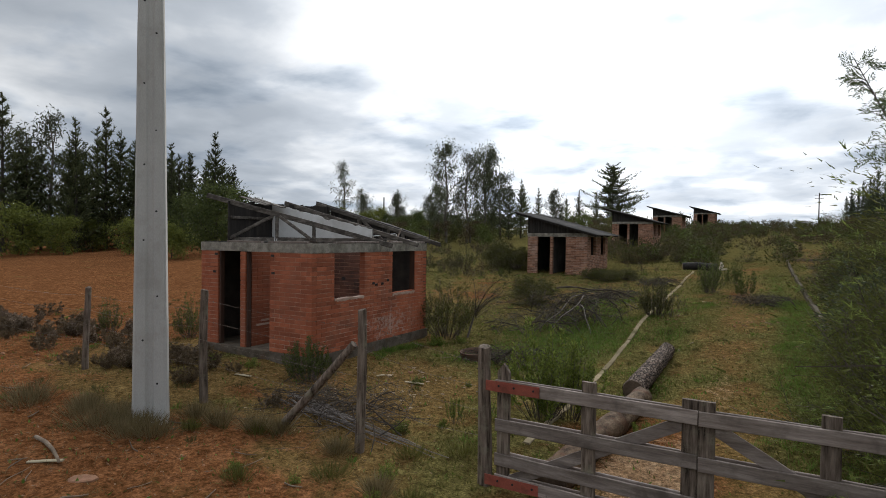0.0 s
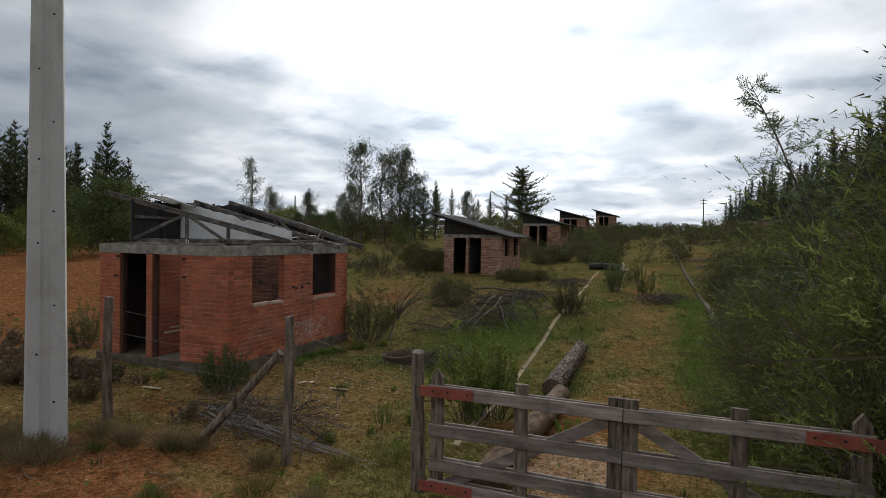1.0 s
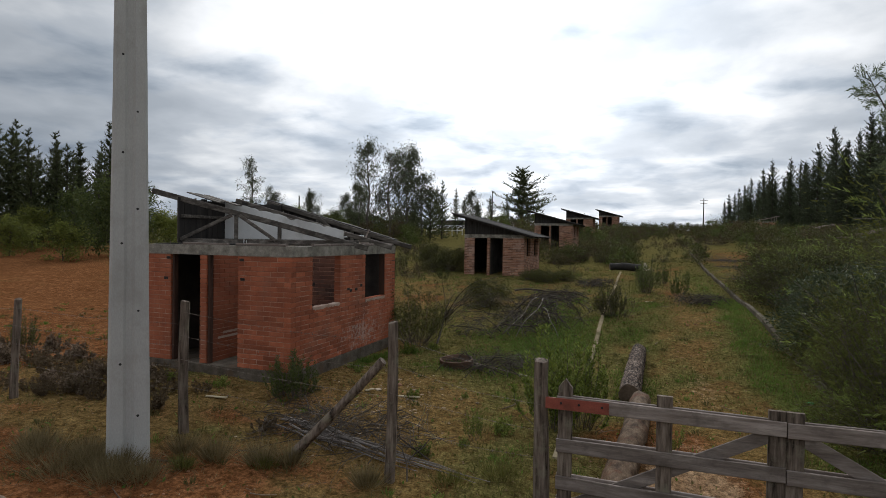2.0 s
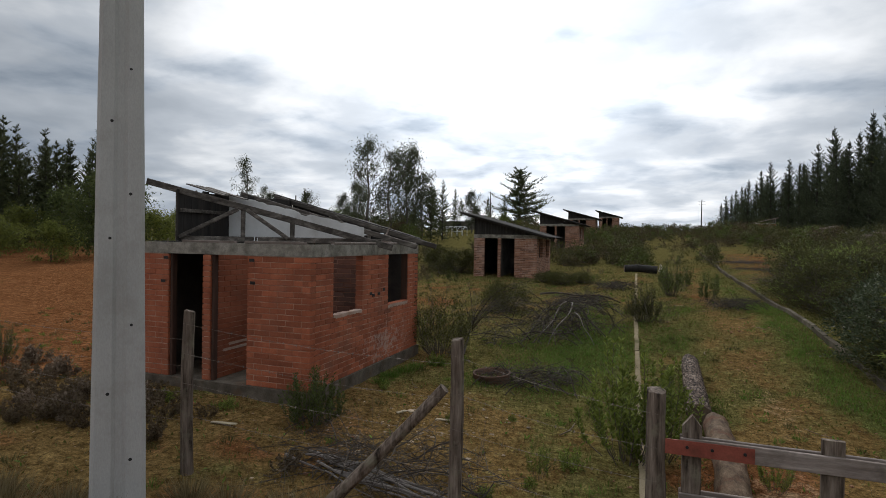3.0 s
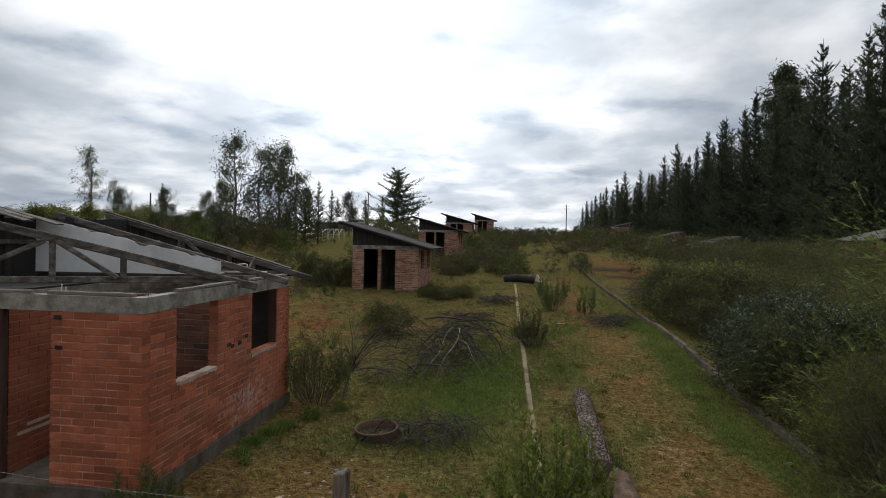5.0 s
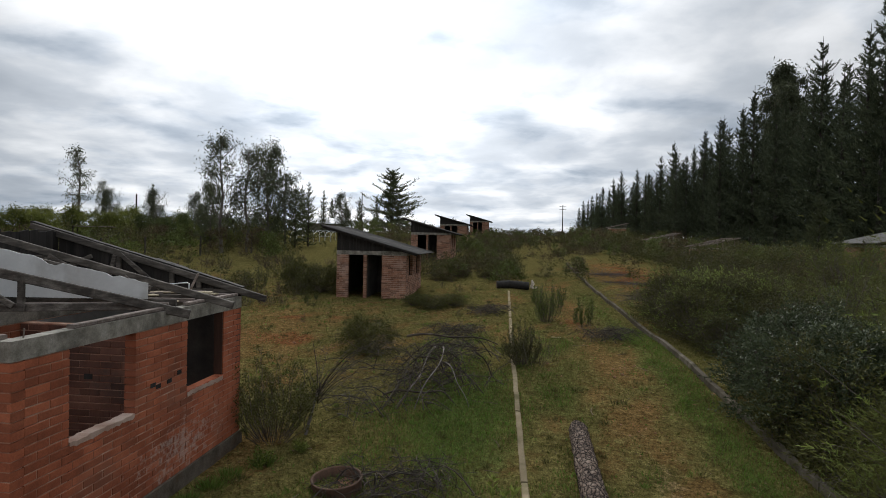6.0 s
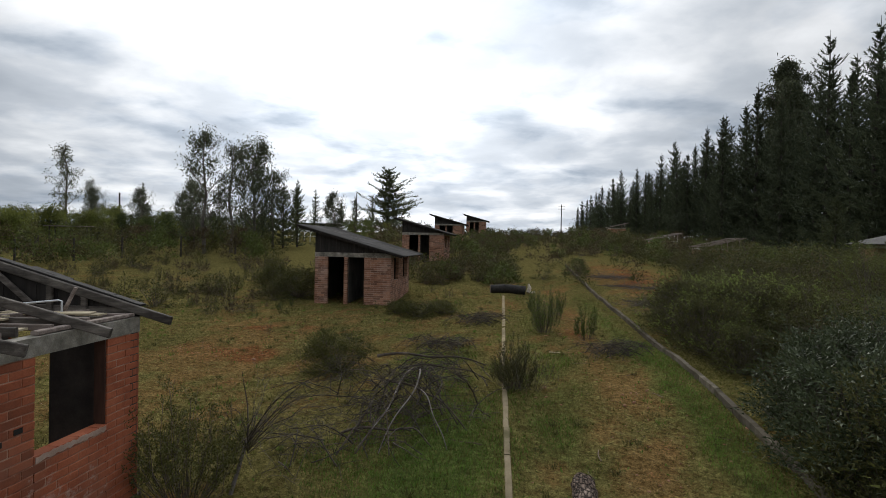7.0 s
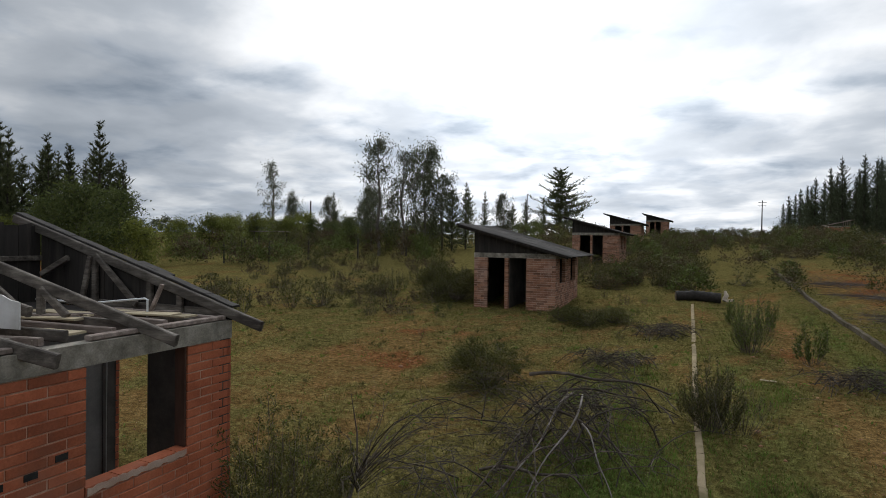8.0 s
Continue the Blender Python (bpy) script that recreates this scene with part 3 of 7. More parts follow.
def build_ground():
    def spread(lo, hi, dense_lo, dense_hi, step, grow):
        mid = list(np.arange(dense_lo, dense_hi + 1e-6, step))
        out, d, p = [], step, dense_hi
        while p < hi:
            d *= grow
            p += d
            out.append(p)
        back, d, p = [], step, dense_lo
        while p > lo:
            d *= grow
            p -= d
            back.append(p)
        return np.array(back[::-1] + mid + out)

    xs, ys = spread(-900, 900, -9, 14, 0.2, 1.07), spread(-120, 1500, -9, 30, 0.2, 1.06)
    X, Y = np.meshgrid(xs, ys)
    Z = ground_z(X, Y)
    rng = np.random.default_rng(2)
    Z = Z + rng.normal(0, 0.006, Z.shape) * (np.abs(X - 3) < 14) * (Y < 34)
    ny, nx = X.shape
    idx = np.arange(nx * ny).reshape(ny, nx)
    quads = np.stack([idx[:-1, :-1], idx[:-1, 1:], idx[1:, 1:], idx[1:, :-1]], axis=-1).reshape(-1, 4)
    me = bpy.data.meshes.new("ground")
    me.vertices.add(nx * ny)
    me.loops.add(quads.size)
    me.polygons.add(len(quads))
    me.vertices.foreach_set("co", np.stack([X, Y, Z], axis=-1).astype(np.float32).ravel())
    me.loops.foreach_set("vertex_index", quads.astype(np.int32).ravel())
    me.polygons.foreach_set("loop_start", np.arange(0, quads.size, 4, dtype=np.int32))
    me.polygons.foreach_set("use_smooth", np.ones(len(quads), dtype=bool))
    for name, field in (("grass", green_cover(X, Y)), ("soil", soil_cover(X, Y)), ("sand", sand_cover(X, Y)), ("lush", lush_cover(X, Y))):
        at = me.attributes.new(name, "FLOAT", "POINT")
        at.data.foreach_set("value", field.astype(np.float32).ravel())
    me.update(calc_edges=True)

    m = bpy.data.materials.new("earth_and_turf")
    m.use_nodes = True
    nt = m.node_tree
    bsdf = nt.nodes["Principled BSDF"]
    pos = nt.nodes.new("ShaderNodeNewGeometry").outputs["Position"]

    def noise_at(scale, detail=6.0, rough=0.6):
        return node(nt, "ShaderNodeTexNoise", {"Vector": pos, "Scale": scale, "Detail": detail, "Roughness": rough}).outputs["Fac"]

    fine, mid, wide = noise_at(34.0, 5.0, 0.7), noise_at(5.0), noise_at(0.7)
    clay = ramp(nt, mid, [(0.3, (0.098, 0.040, 0.0155)), (0.5, (0.158, 0.067, 0.027)), (0.72, (0.23, 0.106, 0.048))])
    straw = ramp(nt, mid, [(0.3, (0.092, 0.056, 0.020)), (0.5, (0.148, 0.094, 0.035)), (0.72, (0.21, 0.14, 0.056))])
    turf = ramp(nt, mid, [(0.3, (0.062, 0.053, 0.018)), (0.5, (0.115, 0.097, 0.033)), (0.72, (0.175, 0.145, 0.053))])
    g = node(nt, "ShaderNodeAttribute", attribute_name="grass").outputs["Fac"]
    s = node(nt, "ShaderNodeAttribute", attribute_name="soil").outputs["Fac"]
    wob = calc(nt, "MULTIPLY", calc(nt, "SUBTRACT", calc(nt, "ADD", calc(nt, "MULTIPLY", mid, 0.6), calc(nt, "MULTIPLY", fine, 0.4)), 0.5), 1.6)
    gf = ramp(nt, calc(nt, "ADD", g, wob), [(0.30, 0.0), (0.62, 1.0)])
    sf = ramp(nt, calc(nt, "ADD", s, wob), [(0.42, 0.0), (0.74, 1.0)])
    pale = node(nt, "ShaderNodeAttribute", attribute_name="sand").outputs["Fac"]
    pf = ramp(nt, calc(nt, "ADD", pale, wob), [(0.40, 0.0), (0.72, 1.0)])
    sand = ramp(nt, mid, [(0.3, (0.18, 0.104, 0.055)), (0.5, (0.26, 0.160, 0.088)), (0.72, (0.34, 0.225, 0.132))])
    fresh = ramp(nt, mid, [(0.3, (0.036, 0.052, 0.013)), (0.5, (0.070, 0.092, 0.024)), (0.72, (0.112, 0.136, 0.038))])
    lf = ramp(nt, calc(nt, "ADD", node(nt, "ShaderNodeAttribute", attribute_name="lush").outputs["Fac"], wob), [(0.25, 0.0), (0.75, 0.9)])
    turf = mixc(nt, lf, turf, fresh)
    col = mixc(nt, pf, mixc(nt, gf, mixc(nt, sf, straw, clay), turf), sand)
    col = mixc(nt, 1.0, col, ramp(nt, fine, [(0.30, 0.42), (0.5, 0.92), (0.72, 1.7)]), "MULTIPLY")
    tuft = noise_at(13.0, 4.0, 0.6)
    col = mixc(nt, 1.0, col, ramp(nt, tuft, [(0.34, 0.55), (0.5, 1.0), (0.68, 1.4)]), "MULTIPLY")
    col = mixc(nt, 1.0, col, calc(nt, "ADD", calc(nt, "MULTIPLY", wide, 0.6), 0.7), "MULTIPLY")
    nt.links.new(col, bsdf.inputs["Base Color"])
    bsdf.inputs["Roughness"].default_value = 0.95
    bsdf.inputs["Specular IOR Level"].default_value = 0.0
    b = node(nt, "ShaderNodeBump", {"Height": calc(nt, "ADD", calc(nt, "MULTIPLY", fine, 0.5), mid), "Strength": 0.9, "Distance": 0.06})
    nt.links.new(b.outputs[0], bsdf.inputs["Normal"])
    me.materials.append(m)
    tagged(new("ground", me), "red clay earth with patchy short grass", "ground", kind="structure")


build_ground()


# ---- houses ----
HW, HD, HH, HB = 3.45, 4.45, 2.13, 0.195       # width, depth, wall height, ring beam depth
WT = 0.14                                      # wall thickness
COURSE, BLEN, JOINT = 0.0926, 0.30, 0.013
FRONT_SPANS = [(-3.45, -2.86), (-2.12, -1.955), (-1.20, 0.0)]
SIDE_WINDOWS = [(0.69, 1.73, 1.12), (2.85, 3.88, 1.075)]
BACK_OPENING = (-1.84, -1.14)


def wall_rects():
    """Solid rectangles of each wall: (wall, along0, along1, z0, z1). Front and back run along x, the sides along y."""
    rects = [("front", a, b, 0.0, HH) for a, b in FRONT_SPANS]
    edges = [WT] + [v for w in SIDE_WINDOWS for v in w[:2]] + [HD - WT]
    for i in range(0, len(edges), 2):
        rects.append(("east", edges[i], edges[i + 1], 0.0, HH))
    for a, b, sill in SIDE_WINDOWS:
        rects.append(("east", a, b, 0.0, sill))
    rects += [("west", WT, HD - WT, 0.0, HH), ("back", -HW, BACK_OPENING[0], 0.0, HH), ("back", BACK_OPENING[1], 0.0, 0.0, HH),
              ("partition", WT + 0.01, HD - WT - 0.01, 0.0, HH), ("cross", -1.92, -WT - 0.01, 0.0, HH)]
    return rects


def brick_list(wall, rects):
    """Bricks in running bond on the outer face of a wall: (along, z, length, side)."""
    out = []
    for row in range(int(HH / COURSE)):
        z = row * COURSE
        cuts = []
        for w, a, b, z0, z1 in rects:
            if w == wall and z >= z0 - 0.01 and z + COURSE <= z1 + 0.06:
                cuts.append([a, b])
        cuts.sort()
        merged = []
        for a, b in cuts:
            if merged and a - merged[-1][1] < 0.01:
                merged[-1][1] = b
            else:
                merged.append([a, b])
        for a, b in merged:
            if wall == "east":
                a, b = (0.0 if a <= WT + 0.01 else a), (HD if b >= HD - WT - 0.01 else b)
            if wall == "west":
                a, b = 0.0, HD
            p = a - (BLEN * 0.5 if row % 2 else 0.0) - (a % BLEN)
            while p < b - 0.02:
                q0, q1 = max(p, a), min(p + BLEN, b)
                if q1 - a < 0.06:                       # too short a closer: the next brick starts at the edge
                    p += BLEN
                    q0, q1 = a, min(p + BLEN, b)
                if b - q1 < 0.06:
                    q1 = b
                gap = 0.008 if q1 < b else 0.0
                if wall == "front" and q1 > -0.001:
                    gap = -0.006                        # closes the corner
                if wall == "east" and q0 < 0.001:
                    q0 = -0.006
                out.append((q0, z, q1 - q0 - gap))
                if q1 == b:
                    break
                p += BLEN
    return out


def brick_geo(length, depth=0.146):
    """A pressed clay brick with softened outer edges, lying along x, its face towards -y."""
    g = Geo()
    c, h = 0.004, COURSE - JOINT
    ring0 = [(0, depth, 0), (length, depth, 0), (length, depth, h), (0, depth, h)]
    ring1 = [(0, c, 0), (length, c, 0), (length, c, h), (0, c, h)]
    ring2 = [(c, 0, c), (length - c, 0, c), (length - c, 0, h - c), (c, 0, h - c)]
    faces = [(8, 9, 10, 11)]
    for k in (0, 4):
        for j in range(4):
            faces.append((k + j, k + (j + 1) % 4, k + 4 + (j + 1) % 4, k + 4 + j))
    return g.add(ring0 + ring1 + ring2, faces)


WALL_POSE = {"front": lambda a, z, o: pose(a, -o, z), "east": lambda a, z, o: pose(o, a, z, 0, 0, 90),
             "back": lambda a, z, o: pose(-a, HD + o, z, 0, 0, 180), "west": lambda a, z, o: pose(-HW - o, HD - a, z, 0, 0, -90),
             "partition": lambda a, z, o: pose(-1.93 + o, a, z, 0, 0, 90),
             "cross": lambda a, z, o: pose(a, 2.10 - o, z)}


def wall_core(wall, rects):
    """The mortar bodies of a wall, one for each solid stretch, their outer faces set back behind the bricks."""
    out = []
    for w, a, b, z0, z1 in rects:
        if w != wall:
            continue
        g = Geo()
        out.append(g)
        if wall == "front":
            g.box((a + (0.03 if a > -HW + 0.01 else 0.0), 0.0, z0), (b - (0.03 if b < -0.01 else 0.0), WT - 0.008, z1))
        elif wall == "back":
            g.box((a, HD - WT, z0), (b, HD, z1))
        elif wall == "east":
            g.box((-WT + 0.008, a + 0.012, z0), (0.0, b - 0.012, z1 - (0.02 if z1 < HH else 0.0)))
        elif wall == "cross":
            g.box((a, 2.10, z0), (b, 2.24, z1))
        elif wall == "west":
            g.box((-HW, a, z0), (-HW + WT, b, z1))
        else:
            g.box((-2.06, a, z0), (-1.93, b, z1))
    return out


def roof_z(x, y=0.0):
    return 3.50 - 0.272 * (x + 4.0)


def corrugated(x0, x1, y0, y1, pitch=0.16, amp=0.016, thick=0.008, zf=roof_z):
    n = int((y1 - y0) / pitch * 4)
    top, pts, faces = [], [], []
    for i in range(n + 1):
        y = y0 + (y1 - y0) * i / n
        dz = amp * math.sin(2 * math.pi * (y - y0) / pitch)
        for x in (x0, x1):
            for t in (thick, 0.0):
                pts.append((x, y, zf(x) + dz + t))
    for i in range(n):
        a, b = 4 * i, 4 * i + 4
        faces += [(a, a + 2, b + 2, b), (a + 1, b + 1, b + 3, a + 3), (a, b, b + 1, a + 1), (a + 2, a + 3, b + 3, b + 2)]
    faces += [(0, 1, 3, 2), (4 * n, 4 * n + 2, 4 * n + 3, 4 * n + 1)]
    return Geo().add(pts, faces)


def house_shell(root, single_bricks):
    """Slab, brick walls, partition and ring beam under a house's root. Returns the wall parts by name."""
    rects = wall_rects()
    slab = Geo().box((-HW - 0.03, -0.06, -0.75), (0.04, HD + 0.05, -0.005))
    part("foundation_slab", slab, M_SLAB, root, "stained concrete plinth")
    walls = {}
    for wall in ("front", "east", "west", "back", "partition", "cross"):
        # inner walls carry the painted room shade instead of their own colour
        stuff_mat = M_ROOMSHADE if wall in ("west", "back") or (wall in ("partition", "cross") and not single_bricks) else (M_MORTAR if single_bricks else M_PALEMORTAR)
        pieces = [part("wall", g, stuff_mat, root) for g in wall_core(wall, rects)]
        walls[wall] = pieces[0]
        bricks = brick_list(wall if wall != "back" else "back", rects)
        if wall == "back":
            bricks = [(-a - l - 0.008, z, l) for a, z, l in bricks]
        if wall == "west":
            bricks = [(HD - a - l - 0.008, z, l) for a, z, l in bricks]
        if single_bricks and wall in ("front", "east") or (wall in ("partition", "cross") and not single_bricks):
            continue
        thick = 0.05 if wall in ("west", "back", "partition", "cross") else 0.146
        g = Geo()
        for a, z, l in bricks:
            m = WALL_POSE[wall](a, z, 0.008 + random.uniform(-0.002, 0.003))
            src = brick_geo(l, thick)
            g.add([tuple(m @ Vector(p)) for p in src.v], src.f)
        ob = part("brickwork", g, (M_BRICK_DARK if wall == "cross" else M_BRICK) if single_bricks else M_BRICK_JOINED, walls[wall])
        ob["kind"] = "stuff"
    o = 0.012
    for lo, hi in (((-HW - o, -o, HH), (o, WT + o, HH + HB)), ((-HW - o, HD - WT - o, HH), (o, HD + o, HH + HB)), ((-HW - o, WT + o, HH), (-HW + WT + o, HD - WT - o, HH + HB)),
                   ((-WT - o, WT + o, HH), (o, HD - WT - o, HH + HB)), ((-2.07, WT + o, HH + 0.002), (-1.92, HD - WT - o, HH + HB - 0.01))):
        part("ring_beam", Geo().box(lo, hi), M_CONCRETE, root, "grey cast concrete ring beam")
    return walls


def board_row(root, y_or_x, a0, a1, z0, ztop, width=0.17, thick=0.022, axis="x", ragged=0.0):
    """Vertical boards side by side up to a sloping top, each one a part."""
    p = a0
    while p < a1 - 0.03:
        w = min(width * random.uniform(0.9, 1.1), a1 - p)
        off = random.uniform(-0.006, 0.006)
        zt0, zt1 = ztop(p) + random.uniform(-ragged, ragged), ztop(p + w) + random.uniform(-ragged, ragged)
        q = p + w - 0.006
        lo, hi = y_or_x + off, y_or_x + off + thick
        if axis == "x":
            pts = [(p, lo, z0), (q, lo, z0), (q, hi, z0), (p, hi, z0), (p, lo, zt0), (q, lo, zt1), (q, hi, zt1), (p, hi, zt0)]
        else:
            pts = [(lo, p, z0), (lo, q, z0), (hi, q, z0), (hi, p, z0), (lo, p, zt0), (lo, q, zt1), (hi, q, zt1), (hi, p, zt0)]
        part("board", Geo().add(pts, [(0, 3, 2, 1), (4, 5, 6, 7), (0, 1, 5, 4), (1, 2, 6, 5), (2, 3, 7, 6), (3, 0, 4, 7)]), M_DARKBOARD, root)
        p += w


def roofed_house():
    """One of the row: brick core, boarded gables, a lean-to roof of corrugated sheet."""
    root = thing("brick_hut", "small red brick hut with black boarded gable and grey sheet roof", "hut", "row of brick huts")
    house_shell(root, False)
    zt = HH + HB
    for y in (0.03, HD - 0.06):
        board_row(root, y, -HW - 0.01, 0.0, zt, lambda x: roof_z(x) - 0.03, ragged=0.004)
    board_row(root, -HW, 0.06, HD - 0.06, zt, lambda y: roof_z(-HW) - 0.03, axis="y", width=0.3)
    for y in (-0.28, 1.2, 2.7, HD + 0.25):
        part("rafter", Geo().beam((-4.1, y, roof_z(-4.1) - 0.075), (0.55, y, roof_z(0.55) - 0.075), 0.045, 0.11), M_DARKBOARD, root)
    part("roof", corrugated(-4.17, 0.68, -0.36, HD + 0.34), M_SHEET, root, "grey corrugated roof sheets")
    part("fascia", Geo().beam((-4.15, -0.34, roof_z(-4.15) - 0.04), (0.66, -0.34, roof_z(0.66) - 0.04), 0.025, 0.06), M_DARKBOARD, root, "dark weathered edge board")
    return root


def ruined_house():
    """The nearest house: its roof is stripped down to leaning trusses."""
    root = thing("ruined_brick_hut", "unfinished red brick hut with a stripped, half-collapsed timber roof", "hut", "row of brick huts")
    walls = house_shell(root, True)
    zt = HH + HB

    def truss(name, left, right, posts, diagonals, depth=0.12, chord=True):
        a, b = Vector(left), Vector(right)
        t = part("truss", Geo().beam(a, b, 0.05, depth, wear=0.006), M_ROOFWOOD, root, name)

        def at(x):
            return a + (b - a) * ((x - a.x) / (b.x - a.x))

        if chord:
            p, q = at(max(a.x, -3.55)), at(-0.12)
            part("bottom_chord", Geo().beam((p.x, p.y + 0.05, zt + 0.07), (q.x, q.y + 0.05, zt + 0.06), 0.045, 0.10, wear=0.006), M_ROOFWOOD, t)
        for x in posts:
            p = at(x)
            part("king_post", Geo().beam((p.x, p.y + 0.01, zt + 0.03), (p.x, p.y + 0.01, p.z - 0.02), 0.085, 0.05, up=(0, 1, 0)), M_ROOFWOOD, t)
        for x0, z0, x1, z1 in diagonals:
            p, q = at(x0), at(x1)
            part("brace", Geo().beam((p.x, p.y - 0.02, z0), (q.x, q.y - 0.02, z1), 0.045, 0.075), M_ROOFWOOD, t)

    truss("dark front truss standing askew", (-4.02, 0.58, 3.47), (0.27, 2.46, 2.27), (-3.50, -2.38, -1.52), ((-2.45, 2.97, -3.45, 2.42), (-2.30, 2.96, -1.58, 2.42)))
    truss("rafter behind the white lining board", (-3.75, 2.18, 3.38), (-0.45, 2.66, 2.58), (-2.3,), (), 0.09)
    truss("grey rafter truss", (-3.80, 2.95, 3.42), (0.40, 3.41, 2.29), (-2.45, -1.3), ((-2.4, 3.0, -1.5, 2.45), (-1.25, 2.70, -0.9, 2.44)), 0.11)
    truss("far gable truss", (-3.95, 4.40, 3.47), (0.47, 4.42, 2.29), (-2.25, -1.25, -0.75), ((-2.2, 3.0, -1.45, 2.42), (-2.3, 2.98, -2.45, 2.45), (-3.3, 2.72, -2.75, 2.95)), 0.11)
    # off-white lining board, one sheet broken along its upper edge
    g = Geo()
    xs = [-3.42 + 0.0966 * i for i in range(32)]
    pts = []
    for i, x in enumerate(xs):
        y = 2.12 + (x + 3.45) * 0.148
        top = 3.345 - 0.222 * (x + 3.45) + random.uniform(-0.012, 0.012) - (0.06 if i in (17, 18) else 0.0) - (0.03 if i in (9, 26) else 0.0)
        pts += [(x, y, zt + 0.12), (x, y, top), (x, y + 0.012, zt + 0.12), (x, y + 0.012, top)]
    faces = []
    for i in range(31):
        k, j = 4 * i, 4 * i + 4
        faces += [(k, j, j + 1, k + 1), (k + 2, k + 3, j + 3, j + 2), (k + 1, j + 1, j + 3, k + 3), (k, k + 2, j + 2, j)]
    faces += [(0, 1, 3, 2), (124, 126, 127, 125)]
    g.add(pts, faces)
    part("lining_board", g, M_WHITEBOARD, root, "broken off-white lining board")
    board_row(root, -HW - 0.02, 0.75, HD, zt, lambda y: 3.30 + 0.02 * y, axis="y", ragged=0.03)
    part("rail", Geo().beam((-HW + 0.03, 0.8, 2.93), (-HW + 0.03, HD, 2.93), 0.04, 0.07), M_ROOFWOOD, root)
    board_row(root, HD + 0.01, -HW, 0.15, zt, lambda x: 3.47 - 0.266 * (x + 3.95) - 0.02, ragged=0.015)
    # broken roof boards left along the far gable and beside the white lining
    for k, (y, dz) in enumerate(((4.50, 0.062), (4.58, 0.066))):
        x = -4.0
        while x < 0.35:
            x1 = min(x + random.uniform(0.35, 0.9), 0.45)
            za, zb = 3.47 - 0.266 * (x + 3.95) + dz, 3.47 - 0.266 * (x1 + 3.95) + dz
            if random.random() < (0.9, 0.25)[k]:
                part("roof_board", Geo().beam((x, y, za), (x1 - 0.01, y + random.uniform(-0.02, 0.02), zb), 0.12, 0.02 + random.uniform(0, 0.02), wear=0.004), M_DARKBOARD, root)
            x = x1
    for y, x0, x1 in ((1.55, -3.95, -3.05), (1.75, -3.9, -3.2), (1.98, -3.85, -2.9)):
        part("roof_board", Geo().beam((x0, y, 3.52 - 0.27 * (x0 + 4.0)), (x1, y + 0.04, 3.52 - 0.27 * (x1 + 4.0)), 0.17, 0.024, wear=0.005), M_ROOFWOOD, root)
    # ceiling over the back room, loose boards on the beams, wall plates
    for i in range(9):
        y = 0.10 + 0.475 * i
        part("ceiling_board", Geo().box((-HW + 0.02, y, zt + 0.004), (-1.96, y + 0.465, zt + 0.018)), M_DARKBOARD, root)
    for a, b in (((-0.05, 0.75, zt + 0.025), (-0.05, 2.3, zt + 0.03)), ((-0.06, 2.9, zt + 0.03), (-0.06, 4.4, zt + 0.03)), ((-2.6, 0.07, zt + 0.02), (-1.5, 0.06, zt + 0.022)),
                 ((-1.3, 0.08, zt + 0.022), (-0.15, 0.07, zt + 0.022)), ((-1.8, 4.36, zt + 0.02), (-0.1, 4.36, zt + 0.02))):
        part("wall_plate", Geo().beam(a, b, 0.085, 0.045, wear=0.004), M_TIMBER, root)
    for a, b in (((-1.95, 2.1, zt + 0.04), (-0.1, 2.55, zt + 0.05)), ((-1.95, 3.0, zt + 0.05), (-0.08, 3.15, zt + 0.05)), ((-1.9, 3.75, zt + 0.04), (-0.1, 3.7, zt + 0.05)),
                 ((-3.3, 2.6, zt + 0.05), (-0.9, 3.35, zt + 0.09)), ((-1.6, 2.9, zt + 0.09), (-0.5, 4.2, zt + 0.07))):
        part("loose_joist", Geo().beam(a, b, 0.05, 0.07, wear=0.006), M_TIMBER, root)
    for a, b in (((-1.75, 3.1, zt + 0.09), (-0.75, 3.3, zt + 0.10)), ((-1.1, 3.72, zt + 0.10), (-0.25, 3.95, zt + 0.10)), ((-2.9, 3.3, zt + 0.05), (-2.1, 3.6, zt + 0.06)), ((-1.85, 3.55, zt + 0.085), (-1.0, 3.6, zt + 0.09)),
                 ((-1.6, 4.1, zt + 0.05), (-0.3, 4.18, zt + 0.05)), ((-1.0, 2.75, zt + 0.06), (-0.2, 2.9, zt + 0.06))):
        part("loose_board", Geo().beam(a, b, 0.19, 0.02, wear=0.003), M_PALEWOOD, root, "pale sawn board lying loose")
    part("propped_stick", Geo().beam((-0.66, 3.95, zt + 0.06), (-0.52, 4.0, zt + 0.40), 0.05, 0.035), M_TIMBER, root)
    part("conduit", Geo().tube([(-2.2, 3.7, zt + 0.18), (-1.3, 3.75, zt + 0.18), (-0.66, 3.9, zt + 0.25), (-0.62, 3.9, zt + 0.24), (-0.62, 3.9, zt + 0.06)], 0.012, 6), M_PALESHEET, root, "thin pale conduit pipe")
    for x, y, h in ((-1.12, 0.05, 0.13), (-1.07, 0.06, 0.10), (-2.95, 0.05, 0.06), (0.0 - 0.07, 0.2, 0.09), (-0.05, 2.45, 0.08)):
        part("starter_bar", Geo().tube([(x, y, zt - 0.01), (x + 0.01, y, zt + h)], 0.008, 5), M_PALESHEET if h > 0.09 else M_WIRE, root)
